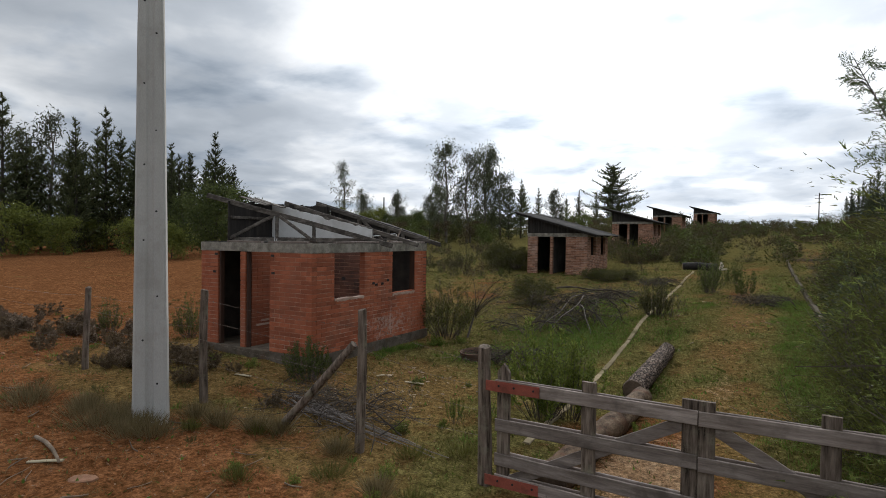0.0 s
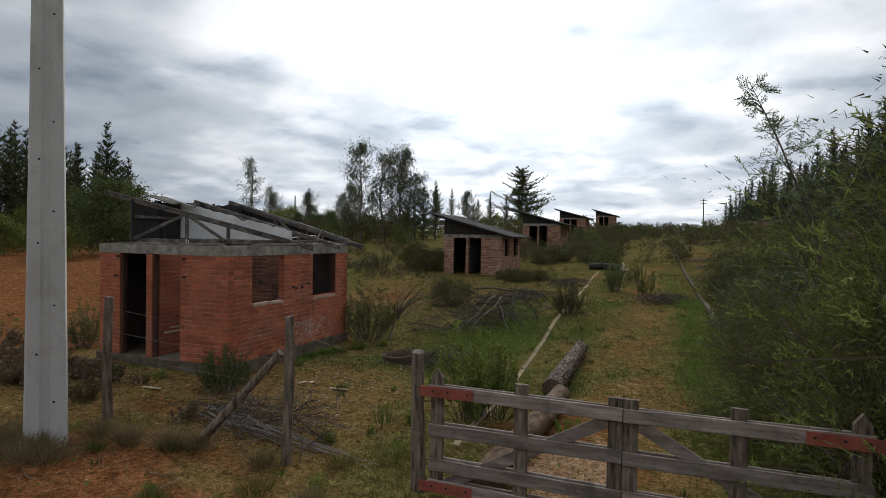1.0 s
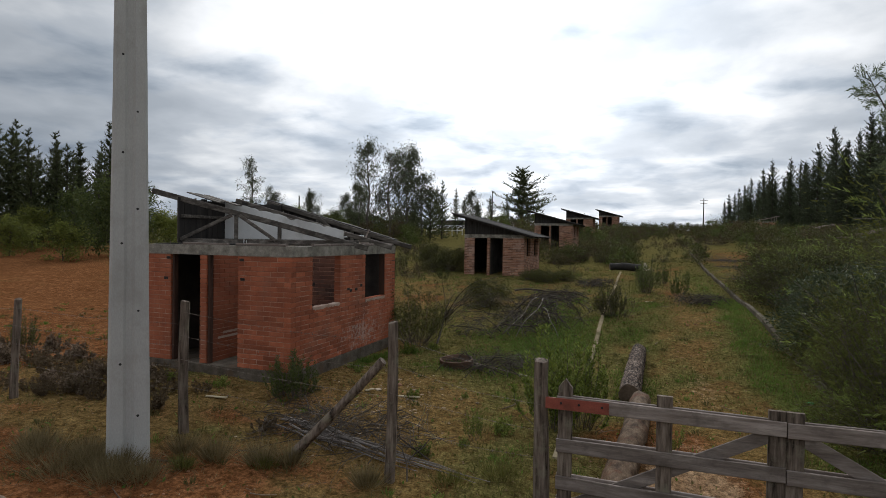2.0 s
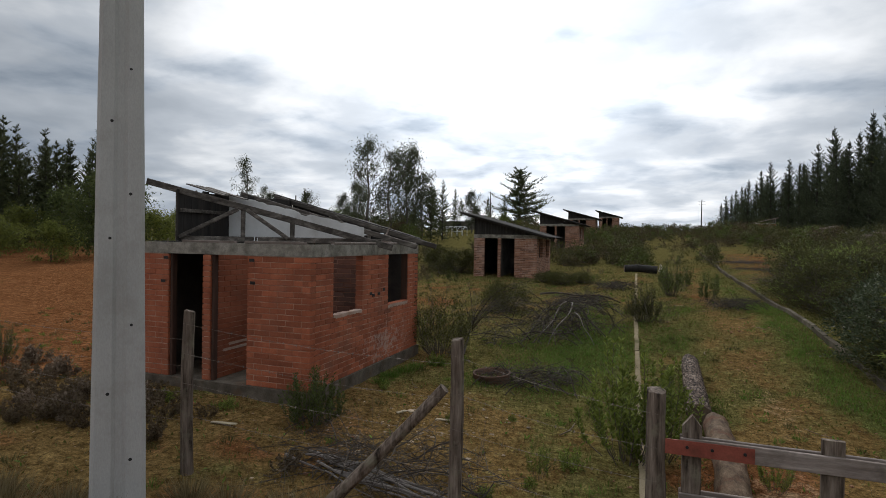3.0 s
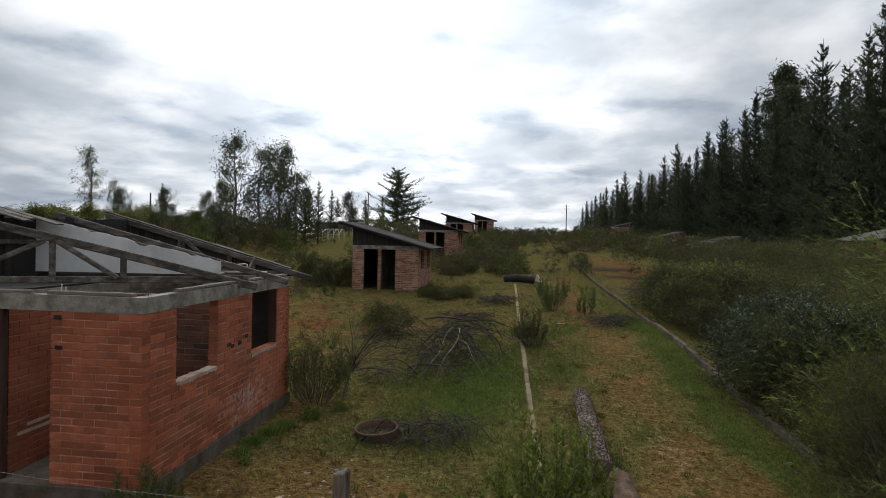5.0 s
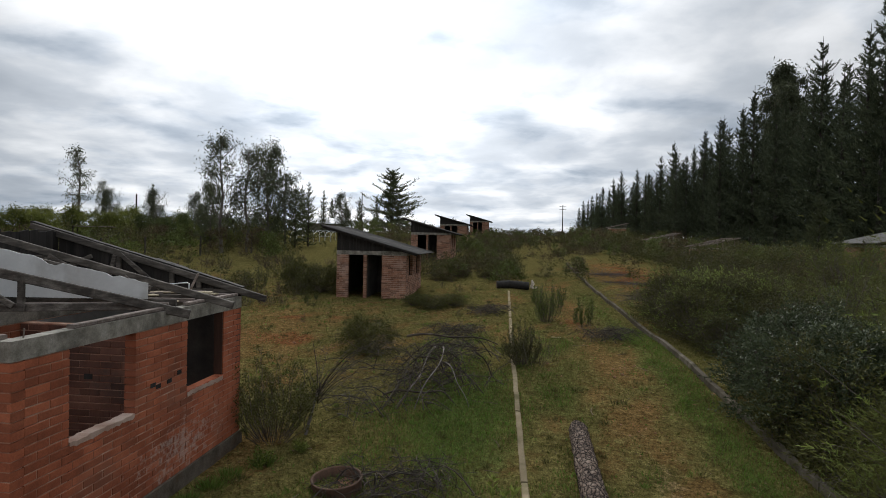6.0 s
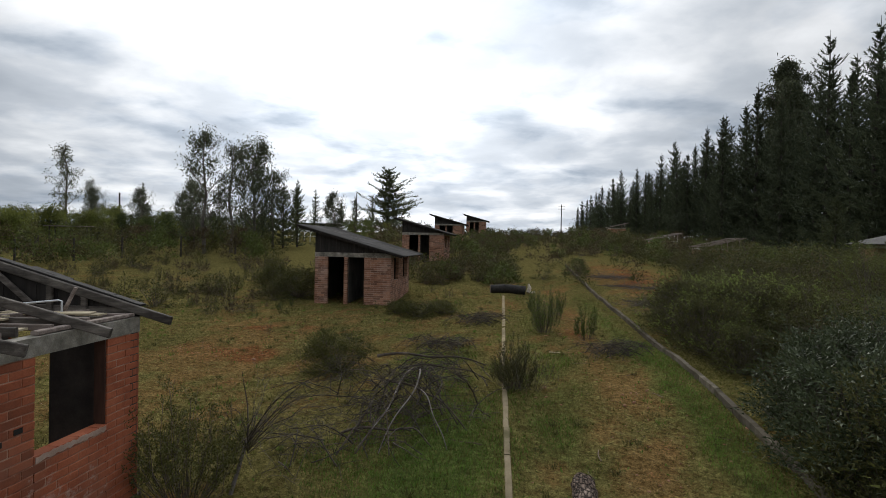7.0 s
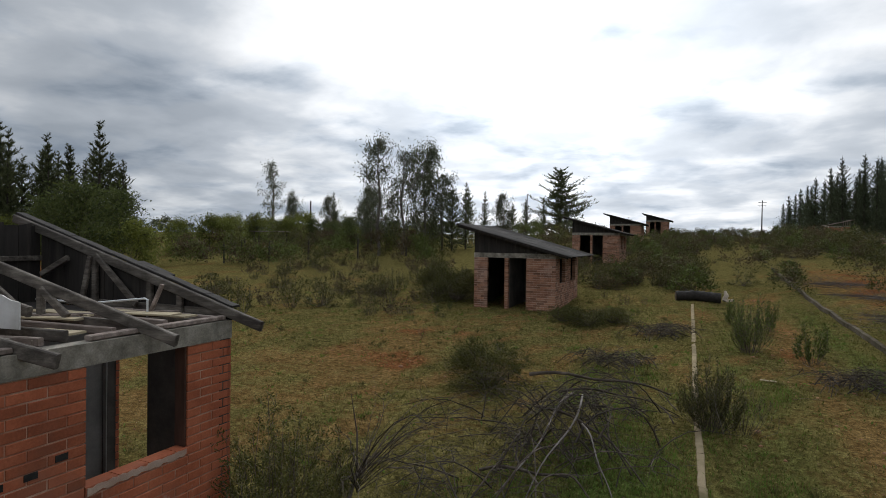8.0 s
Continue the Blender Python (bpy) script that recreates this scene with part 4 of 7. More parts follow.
    # cavities knocked into the wall faces, their inner shade laid on as flat dark boxes
    for x, z in ((-1.09, 1.66), (-1.11, 2.03), (-2.98, 1.62), (-2.92, 2.03)):
        part("cavity_shade", Geo().box((x - 0.05, -0.014, z), (x + 0.05, -0.009, z + 0.05)), M_HOLESHADE_BOLT, walls["front"])
    for y, z in ((2.42, 1.33), (2.07, 1.36), (2.65, 1.40), (2.18, 1.32)):
        part("cavity_shade", Geo().box((0.009, y - 0.05, z), (0.0145, y + 0.05, z + 0.055)), M_HOLESHADE_BOLT, walls["east"])
    part("plaster_line", Geo().box((-1.932, 0.28, 0.44), (-1.9155, 2.05, 0.485)).box((-1.932, 0.42, 0.53), (-1.9155, 1.9, 0.575)), M_PALEMORTAR, walls["partition"], "pale mortar line")
    for a, b, s in SIDE_WINDOWS:
        bed, n, pts = Geo(), 22, []
        for i in range(n + 1):                      # a broken mortar bed left on the sill
            y = a + 0.01 + (b - a - 0.02) * i / n
            z, x = s + random.uniform(-0.004, 0.022), 0.010 + random.uniform(0.0, 0.006)
            pts += [(-WT - 0.002, y, s - 0.02), (x, y, s - 0.03 - random.uniform(0, 0.03)), (x, y, z), (-WT - 0.002, y, z - 0.004)]
        faces = [(4 * i + k, 4 * i + (k + 1) % 4, 4 * i + 4 + (k + 1) % 4, 4 * i + 4 + k) for i in range(n) for k in range(4)]
        bed.add(pts, [f[::-1] for f in faces] + [(0, 1, 2, 3), (4 * n + 3, 4 * n + 2, 4 * n + 1, 4 * n)])
        part("window_sill", bed, M_PALEMORTAR, walls["east"], "broken pale mortar sill")
    a, b, s = SIDE_WINDOWS[1]
    part("window_jamb", Geo().box((-WT - 0.01, b - 0.022, s + 0.03), (-0.012, b - 0.001, HH - 0.002)), M_DOORWOOD, walls["east"], "dark timber jamb lining")
    part("window_jamb", Geo().box((-WT - 0.01, a + 0.001, s + 0.03), (-0.05, a + 0.02, HH - 0.002)), M_DOORWOOD, walls["east"], "dark timber jamb lining")
    part("door_jamb", Geo().beam((-1.918, 0.065, 0.0), (-1.918, 0.065, HH - 0.003), 0.07, 0.09, up=(0, 1, 0)), M_DOORWOOD, walls["front"], "dark brown timber door jamb")
    part("door_jamb", Geo().beam((-2.825, 0.075, 0.0), (-2.825, 0.075, HH - 0.003), 0.055, 0.11, up=(0, 1, 0)), M_DOORWOOD, walls["front"], "dark brown timber door jamb")
    part("plaster", Geo().box((-1.925, 2.26, 0.0), (-1.908, HD - WT - 0.02, HH - 0.01)), M_PLASTER, walls["partition"], "smooth grey cement plaster")
    part("plaster", Geo().box((-1.90, HD - WT - 0.018, 0.0), (BACK_OPENING[0] - 0.003, HD - WT - 0.002, HH - 0.01)), M_PLASTER, walls["back"], "smooth grey cement plaster")
    # a dark box painted as the shade of a cavity in the cross wall
    part("cavity_shade", Geo().box((-0.98, 2.086, 1.42), (-0.86, 2.0915, 1.49)), M_HOLESHADE_BOLT, walls["cross"])
    return root, walls


def lay_single_bricks(walls):
    """The bricks of the two faces that the path passes: those round the near corner are pieces of their own."""
    rects = wall_rects()
    shared = {}
    for wall in ("front", "east"):
        rest = Geo()
        for a, z, l in brick_list(wall, rects):
            m = WALL_POSE[wall](a, z, 0.005 + random.uniform(-0.002, 0.003)) @ pose(0, 0, 0, 0, random.uniform(-0.3, 0.3), random.uniform(-0.3, 0.3))
            key = round(l, 2)
            if (wall == "front" and a > -1.25) or (wall == "east" and a < 2.95):
                if key not in shared:
                    shared[key] = brick_geo(key).mesh("brick", M_BRICK)
                ob = new("brick", shared[key])
                ob.parent = walls[wall]
                ob.matrix_basis = m
            else:
                src = brick_geo(key)
                rest.add([tuple(m @ Vector(p)) for p in src.v], src.f)
        ob = part("brickwork", rest, M_BRICK, walls[wall])
        ob["kind"] = "stuff"


RUIN, RUIN_WALLS = ruined_house()
HUT = roofed_house()
HUT.matrix_basis = pose(-0.15, 21.5, 0.50, 0, 0, -0.6)
for x, y, z, turn in ((0.0, 42.0, 1.80, -0.5), (-0.3, 66.0, 3.35, 0.5), (1.6, 97.0, 5.05, 0.0)):
    copy_thing(HUT, pose(x, y, z, 0, 0, turn))


# ---- pole, fence, gate ----
def concrete_pole(x, y, height=9.5):
    root = thing("concrete_pole", "tall pale grey grooved concrete utility pole beside the fence", "pole", m=pose(x, y, gz(x, y) - 0.3, 0, 0, 50))
    g, n = Geo(), 24
    pts, faces = [], []
    for i in range(n + 1):
        t = i / n
        w, d = 0.238 * (1 - t) + 0.125 * t, 0.15 * (1 - t) + 0.085 * t
        c, s, r = 0.035 * (1 - 0.4 * t), 0.030 * (1 - 0.3 * t), 0.028 * (1 - 0.3 * t)
        ring = [(-w + c, -d), (-s - 0.03, -d), (-s, -d + r), (s, -d + r), (s + 0.03, -d), (w - c, -d), (w, -d + c), (w, d - c),
                (w - c, d), (s + 0.03, d), (s, d - r), (-s, d - r), (-s - 0.03, d), (-w + c, d), (-w, d - c), (-w, -d + c)]
        pts += [(a + random.uniform(-0.0015, 0.0015), b + random.uniform(-0.0015, 0.0015), height * t) for a, b in ring]
    k = 16
    for i in range(n):
        for j in range(k):
            faces.append((i * k + j, i * k + (j + 1) % k, (i + 1) * k + (j + 1) % k, (i + 1) * k + j))
    faces += [tuple(range(k - 1, -1, -1)), tuple(n * k + j for j in range(k))]
    part("shaft", g.add(pts, faces), M_POLE, root)
    # climbing holes: dark discs on the uncut shaft stand in for their shade
    for i in range(13):
        z = 0.9 + 0.62 * i + random.uniform(-0.22, 0.22)
        t = z / height
        d = 0.15 * (1 - t) + 0.085 * t
        px = (-0.09 if i % 2 else 0.10) * (1 - 0.4 * t) + random.uniform(-0.01, 0.01)
        h = Geo().tube([(px, -d - 0.002, z), (px, -d + 0.01, z)], 0.012 + random.uniform(0, 0.004), 8)
        part("climbing_hole_shade", h, M_HOLESHADE_BOLT, root)
    return root


concrete_pole(0.21, -3.55)


def round_post(x, y, top, r, lean=(0, 0), label="grey weathered round wooden fence post", name="fence_post", group="roadside fence posts"):
    base = gz(x, y) - 0.25
    g = Geo()
    n, k = 16, 18
    lumps = [random.uniform(0, 6.28) for q in range(6)]
    pts, faces = [], []
    for i in range(n + 1):
        t = min(i, n - 1) / (n - 1)
        for j in range(k):
            a = 2 * math.pi * j / k
            rr = r * (1.10 - 0.16 * t) * (1 + 0.06 * math.sin(2 * a + lumps[0] + 2 * t) + 0.035 * math.sin(5 * a + lumps[1] + 1.5 * t) + 0.03 * math.sin(9 * t + lumps[2]) + random.uniform(-0.035, 0.035))
            if j in (4, 11):
                rr *= 0.86                                   # drying cracks down the grain
            if i == n:
                rr *= 0.72
            tilt = (0.16 * r * math.cos(a + lumps[3]) + random.uniform(-0.006, 0.006)) if i >= n - 1 else 0.0
            z = (top - base) * t + tilt + (0.008 if i == n else 0.0)
            pts.append((lean[0] * t + 0.012 * math.sin(4 * t + lumps[4]) + rr * math.cos(a), lean[1] * t + 0.012 * math.sin(3 * t + lumps[5]) + rr * math.sin(a), z))
    faces = [(i * k + j, i * k + (j + 1) % k, (i + 1) * k + (j + 1) % k, (i + 1) * k + j) for i in range(n) for j in range(k)]
    faces.append(tuple(n * k + j for j in range(k)))
    g.add(pts, faces)
    ob = lone(name, g, M_TIMBER_V, label, "post", group, m=pose(x, y, base, 0, 0, random.uniform(0, 90)), smooth=False)
    return ob


FENCE = [(-18.0, -2.9, 1.45), (-14.6, -2.85, 1.40), (-10.6, -2.75, 1.42), (-7.1, -2.68, 1.46), (-3.35, -2.62, 1.44), (0.10, -2.59, 1.59), (3.21, -2.48, 1.49)]
for x, y, top in FENCE:
    round_post(x, y, top, 0.060 if x > -1 else 0.056, (random.uniform(-0.03, 0.03), random.uniform(-0.03, 0.03)))
g = Geo()
a, b = Vector((3.12, -2.50, 1.02)), Vector((1.72, -2.64, gz(1.72, -2.64) - 0.12))
g.tube([a.lerp(b, i / 6) + Vector((0, 0, -0.02 * math.sin(math.pi * i / 6))) for i in range(7)], [0.052 + 0.003 * i for i in range(7)], 12, rough=0.08)
lone("fence_brace", g, M_TIMBER_V, "slanting grey log bracing the end fence post", "brace")
ends = FENCE + [(5.02, -2.34, 1.16)]
for k, frac in enumerate((0.93, 0.75, 0.57, 0.38)):
    g = Geo()
    for (x0, y0, t0), (x1, y1, t1) in zip(ends, ends[1:]):
        z0, z1 = gz(x0, y0) + frac * (t0 - gz(x0, y0)), gz(x1, y1) + frac * (min(t1, 1.4) - gz(x1, y1))
        if x1 > 5:
            z1 = gz(x1, y1) + frac * 1.6
        sag = 0.03 + 0.03 * random.random()
        path = [(x0 + (x1 - x0) * i / 10, y0 - 0.075 + (y1 - y0) * i / 10, z0 + (z1 - z0) * i / 10 - sag * math.sin(math.pi * i / 10) + random.uniform(-0.004, 0.004)) for i in range(11)]
        g.tube(path, 0.0017, 4, caps=False)
        for i in range(1, int((x1 - x0) / 0.16)):
            f = i * 0.16 / (x1 - x0)
            j = min(int(f * 10), 9)
            p = Vector(path[j]).lerp(Vector(path[j + 1]), f * 10 - j)
            g.tube([p + Vector((-0.005, 0, -0.011)), p + Vector((0.005, 0.002, 0.011))], 0.0022, 3, caps=False)
            g.tube([p + Vector((-0.005, 0.004, 0.011)), p + Vector((0.006, -0.004, -0.011))], 0.0022, 3, caps=False)
    lone("barbed_wire", g, M_WIRE, "sagging rusty barbed wire strung between fence posts", "wire", "fence wires")


def gate_post(x, y, top, r):
    return round_post(x, y, top, r, label="thick grey weathered wooden gate post", name="gate_post", group="gate posts")


gate_post(5.02, -2.34, 1.165, 0.080)
gate_post(9.78, -2.36, 1.27, 0.082)


def gate_leaf(x0, x1, mirror):
    """A ranch gate leaf: paired planks on both sides of the stiles, one diagonal, a red iron strap."""
    root = thing("gate_leaf", "closed grey plank farm gate leaf with a red iron hinge strap", "gate", "farm gate leaves", m=pose(x0, -2.38, 0.0))
    L = x1 - x0

    def fx(u):
        return L - u if mirror else u

    stiles = [(0.09, 1.0, True), (1.10, 0.92, False), (L - 0.07, 0.89, False)]
    for u, top, pointed in stiles:
        x = fx(u)
        w, d, z0 = 0.075, 0.026, -0.47
        if pointed:
            pts = [(x - w, -d, z0), (x + w, -d, z0), (x + w, d, z0), (x - w, d, z0), (x - w, -d, top - 0.1), (x + w, -d, top - 0.1), (x + w, d, top - 0.1), (x - w, d, top - 0.1), (x, -d, top), (x, d, top)]
            faces = [(0, 3, 2, 1), (0, 1, 5, 8, 4), (2, 3, 7, 9, 6), (1, 2, 6, 5), (3, 0, 4, 7), (5, 6, 9, 8), (7, 4, 8, 9)]
            part("stile", Geo().add(pts, faces), M_TIMBER_V, root)
        else:
            part("stile", Geo().beam((x, 0, z0), (x, 0, top), 0.155, 0.052, up=(0, 1, 0), wear=0.003), M_TIMBER_V, root)
    for z in (0.73, 0.275, -0.145, -0.40):
        for side in (-1, 1):
            tilt = random.uniform(-0.012, 0.012)
            part("rail", Geo().beam((0.0, side * 0.042, z + tilt), (L, side * 0.042, z - tilt), 0.028, 0.145, wear=0.004), M_TIMBER, root)
    part("diagonal", Geo().beam((fx(0.12), 0.0, -0.42), (fx(L - 0.1), 0.0, 0.66), 0.024, 0.135, wear=0.003), M_TIMBER, root)
    for z in (0.73, -0.40):
        strap = Geo()
        xa, xb = fx(-0.12), fx(0.55)
        strap.box((min(xa, xb), -0.066, z - 0.062), (max(xa, xb), -0.058, z + 0.062))
        s = part("hinge_strap", strap, M_IRON, root, "red painted iron strap")
        for u in (0.05, 0.24, 0.48):
            part("bolt", Geo().tube([(fx(u), -0.064, z + 0.01), (fx(u), -0.076, z + 0.01)], 0.013, 8), M_HOLESHADE_BOLT, s)
    return root


gate_leaf(5.20, 7.385, False)
gate_leaf(7.395, 9.58, True)


# ---- kerbs ----
def kerb(line, y0, y1, proud, width, label, mat):
    root = thing("kerb", label, "kerb", "road kerbs", "structure")
    y, shared = y0, []
    for k in range(3):
        g = Geo()
        c, w, h = 0.010, width / 2, 0.30
        ring = [(-w, -h), (w, -h), (w, -c), (w - c, 0), (-w + c, 0), (-w, -c)]
        pts, n = [], 4
        for i in range(n):
            pts += [(a + random.uniform(-0.004, 0.004), 0.985 * i / (n - 1), b + random.uniform(-0.005, 0.005)) for a, b in ring]
        faces = [(i * 6 + j, i * 6 + (j + 1) % 6, i * 6 + 6 + (j + 1) % 6, i * 6 + 6 + j) for i in range(n - 1) for j in range(6)]
        faces += [tuple(range(5, -1, -1)), tuple((n - 1) * 6 + j for j in range(6))]
        shared.append(g.add(pts, [f[::-1] for f in faces]).mesh("kerb_stone", mat))
    while y < y1:
        ob = new("kerb_stone", random.choice(shared))
        ob.parent = root
        x = line(y)
        turn = -math.degrees(math.atan2(line(y + 1.0) - x, 1.0))
        slope = math.degrees(math.atan2(gz(line(y + 1.0), y + 1.0) - gz(x, y), 1.0))
        ob.matrix_basis = pose(x + random.uniform(-0.006, 0.006), y, gz(x, y) + proud + random.uniform(-0.008, 0.008), slope + random.uniform(-0.3, 0.3), random.uniform(-1.5, 1.5), turn + random.uniform(-0.3, 0.3))
        y += 1.0
    return root


kerb(lambda y: 4.82 + 0.14 * max(0.0, 1 - y / 12.0), -0.8, 24.4, 0.022, 0.11, "weathered ochre concrete kerb half sunk in grass", M_KERB)
kerb(lambda y: 9.57, 3.6, 40.5, 0.15, 0.125, "weathered grey concrete kerb along the grassy road", M_KERB_GREY)


# ---- logs, tyre, planks ----
def log(name, path, r0, r1, label, bark, sides=20, rough=0.085):
    g = Geo()
    pts = [Vector(p) for p in path]
    n = 34
    line = []
    for i in range(n):
        f = i / (n - 1) * (len(pts) - 1)
        j = min(int(f), len(pts) - 2)
        line.append(pts[j].lerp(pts[j + 1], f - j))
    g.tube(line, [r0 + (r1 - r0) * i / (n - 1) for i in range(n)], sides, caps=False, rough=rough)
    root = thing(name, label, "log")
    part("bark", g, bark, root, smooth=True)
    for p, q, r in ((line[0], line[1], r0), (line[-1], line[-2], r1)):
        d = (p - q).normalized()
        part("cut_end", Geo().tube([p - d * 0.01, p + d * 0.004], [r * 0.97, r * 0.93], sides), M_CUT, root, "darkened sawn end")
    return root


def on_ground(x, y, dz=0.0):
    return (x, y, gz(x, y) + dz)


log("fallen_log", [on_ground(5.86, 2.55, 0.17), on_ground(5.93, 4.4, 0.17), on_ground(6.0, 6.15, 0.15)], 0.205, 0.175, "thick pine log with flaking brown bark on the grass", M_BARK)
log("fallen_log", [on_ground(6.06, 2.3, 0.15), on_ground(6.0, 0.4, 0.17), on_ground(5.84, -1.3, 0.16), on_ground(5.82, -2.22, 0.15)], 0.18, 0.205, "long reddish pine log half stripped of bark behind the gate", M_BARELOG)
log("charred_log", [on_ground(4.15, 26.3, 0.19), on_ground(4.9, 26.45, 0.21), on_ground(5.95, 26.45, 0.19)], 0.215, 0.23, "short thick blackened log across the kerb end", M_DARKBARK, rough=0.10)
g = Geo()
g.tube([on_ground(6.08, 26.5, 0.1), on_ground(6.18, 26.6, 0.32), on_ground(6.12, 26.7, 0.5)], [0.09, 0.10, 0.05], 8, rough=0.12)
g.tube([on_ground(6.15, 26.5, 0.1), on_ground(6.45, 26.5, 0.14)], [0.07, 0.05], 7, rough=0.12)
lone("tree_stump", g, M_STONE, "bleached broken stump beside the charred log", "stump")


def drum_ring(x, y):
    root = thing("drum_ring", "low rusty drum ring half sunk in the grass", "ring", m=pose(x, y, gz(x, y) - 0.10, 3, -2, 0))
    n = 40
    pts, faces = [], []
    for rr, z in ((0.37, 0.0), (0.372, 0.24), (0.385, 0.265), (0.36, 0.275), (0.345, 0.25), (0.345, 0.0)):
        pts += [((rr + random.uniform(-0.004, 0.004)) * math.cos(2 * math.pi * i / n), (rr + random.uniform(-0.004, 0.004)) * math.sin(2 * math.pi * i / n), z) for i in range(n)]
    for k in range(5):
        faces += [(k * n + i, k * n + (i + 1) % n, (k + 1) * n + (i + 1) % n, (k + 1) * n + i) for i in range(n)]
    part("drum_wall", Geo().add(pts, faces), M_RUST, root, smooth=True)
    part("soil_fill", Geo().tube([(0, 0, 0.05), (0, 0, 0.10)], [0.344, 0.344], 32), M_CLOD, root, "dark soil inside the ring")
    return root


drum_ring(2.12, 3.32)


# ---- plants ----
def broom(seed, height, width, stems, leaves, leaf_len, leaf_w, leaf_mat, name="shrub", label="", group="", bare=0.25, stem_mat=None, twigs=5, clasp=False):
    """A shrub of many thin rising stems from one foot. Each stem forks into short side twigs, which carry small leaves."""
    rng = np.random.default_rng(seed)
    root = thing(name, label, "shrub", group)
    g, cs, ds = Geo(), [], []
    for i in range(stems):
        a, rad = rng.uniform(0, 2 * math.pi), math.sqrt(rng.uniform(0.0, 1)) * width / 2
        h = height * rng.uniform(0.5, 1.0) * (1 - 0.45 * (rad / (width / 2)) ** 2)
        foot = Vector((0.3 * rad * math.cos(a), 0.3 * rad * math.sin(a), -0.05))
        tip = Vector((rad * math.cos(a), rad * math.sin(a), h))
        bow = Vector((0.16 * rad * math.cos(a) + rng.normal(0, 0.03) * height, 0.16 * rad * math.sin(a) + rng.normal(0, 0.03) * height, -0.06 * h))
        mid = foot.lerp(tip, 0.5) + bow
        pts = [foot, foot.lerp(mid, 0.55) + Vector(rng.normal(0, 0.01, 3)) * height, mid, mid.lerp(tip, 0.5) + Vector(rng.normal(0, 0.018, 3)) * height, tip]
        r = 0.002 + 0.0035 * height * rng.uniform(0.4, 1)
        g.tube(pts, [r, r * 0.85, r * 0.65, r * 0.45, r * 0.2], 4 if leaves > 30 else 3, caps=False)
        arr = np.array([list(p) for p in pts])
        for k in range(twigs):
            f = (bare + (0.98 - bare) * (k + rng.uniform(0, 1)) / twigs) * 4
            j = min(int(f), 3)
            b0 = pts[j].lerp(pts[j + 1], f - j)
            L = height * rng.uniform(0.08, 0.24) * (1.15 - 0.6 * f / 4)
            az = a + rng.normal(0, 1.2)
            b1 = b0 + Vector((math.cos(az) * 0.6, math.sin(az) * 0.6, rng.uniform(0.35, 1.0))) * L
            g.tube([b0, b0.lerp(b1, 0.5) + Vector(rng.normal(0, 0.05, 3)) * L, b1], [r * 0.45, r * 0.3, r * 0.12], 3, caps=False)
            n = max(leaves // twigs, 0)
            if n and not clasp:
                t = rng.uniform(0.1, 1.08, n)[:, None]
                p0, p1 = np.array(b0), np.array(b1)
                cs.append(p0 + (p1 - p0) * t + rng.normal(0, 0.012, (n, 3)) * height)
                ds.append((p1 - p0) / L * 0.35 + rng.normal(0, 0.62, (n, 3)) + np.array([0, 0, 0.25]))
        if clasp and leaves:
            u = rng.uniform(bare, 1.02, leaves)
            f = np.clip(u, 0, 0.999) * 4
            j = f.astype(int)
            p = arr[j] + (arr[j + 1] - arr[j]) * (f - j)[:, None]
            az = rng.uniform(0, 2 * math.pi, leaves)
            out = np.stack([np.cos(az), np.sin(az), np.zeros(leaves)], 1)
            cs.append(p + out * 0.006)
            ds.append(out * 0.75 + np.array([0, 0, 0.8]) + rng.normal(0, 0.2, (leaves, 3)))
    part("branchwork", g, stem_mat or M_TWIG, root)
    if leaves:
        part("foliage", blade_mesh("foliage", np.concatenate(cs), np.concatenate(ds), leaf_len, leaf_w, leaf_mat, rng, 0.15), None, root)
    return root


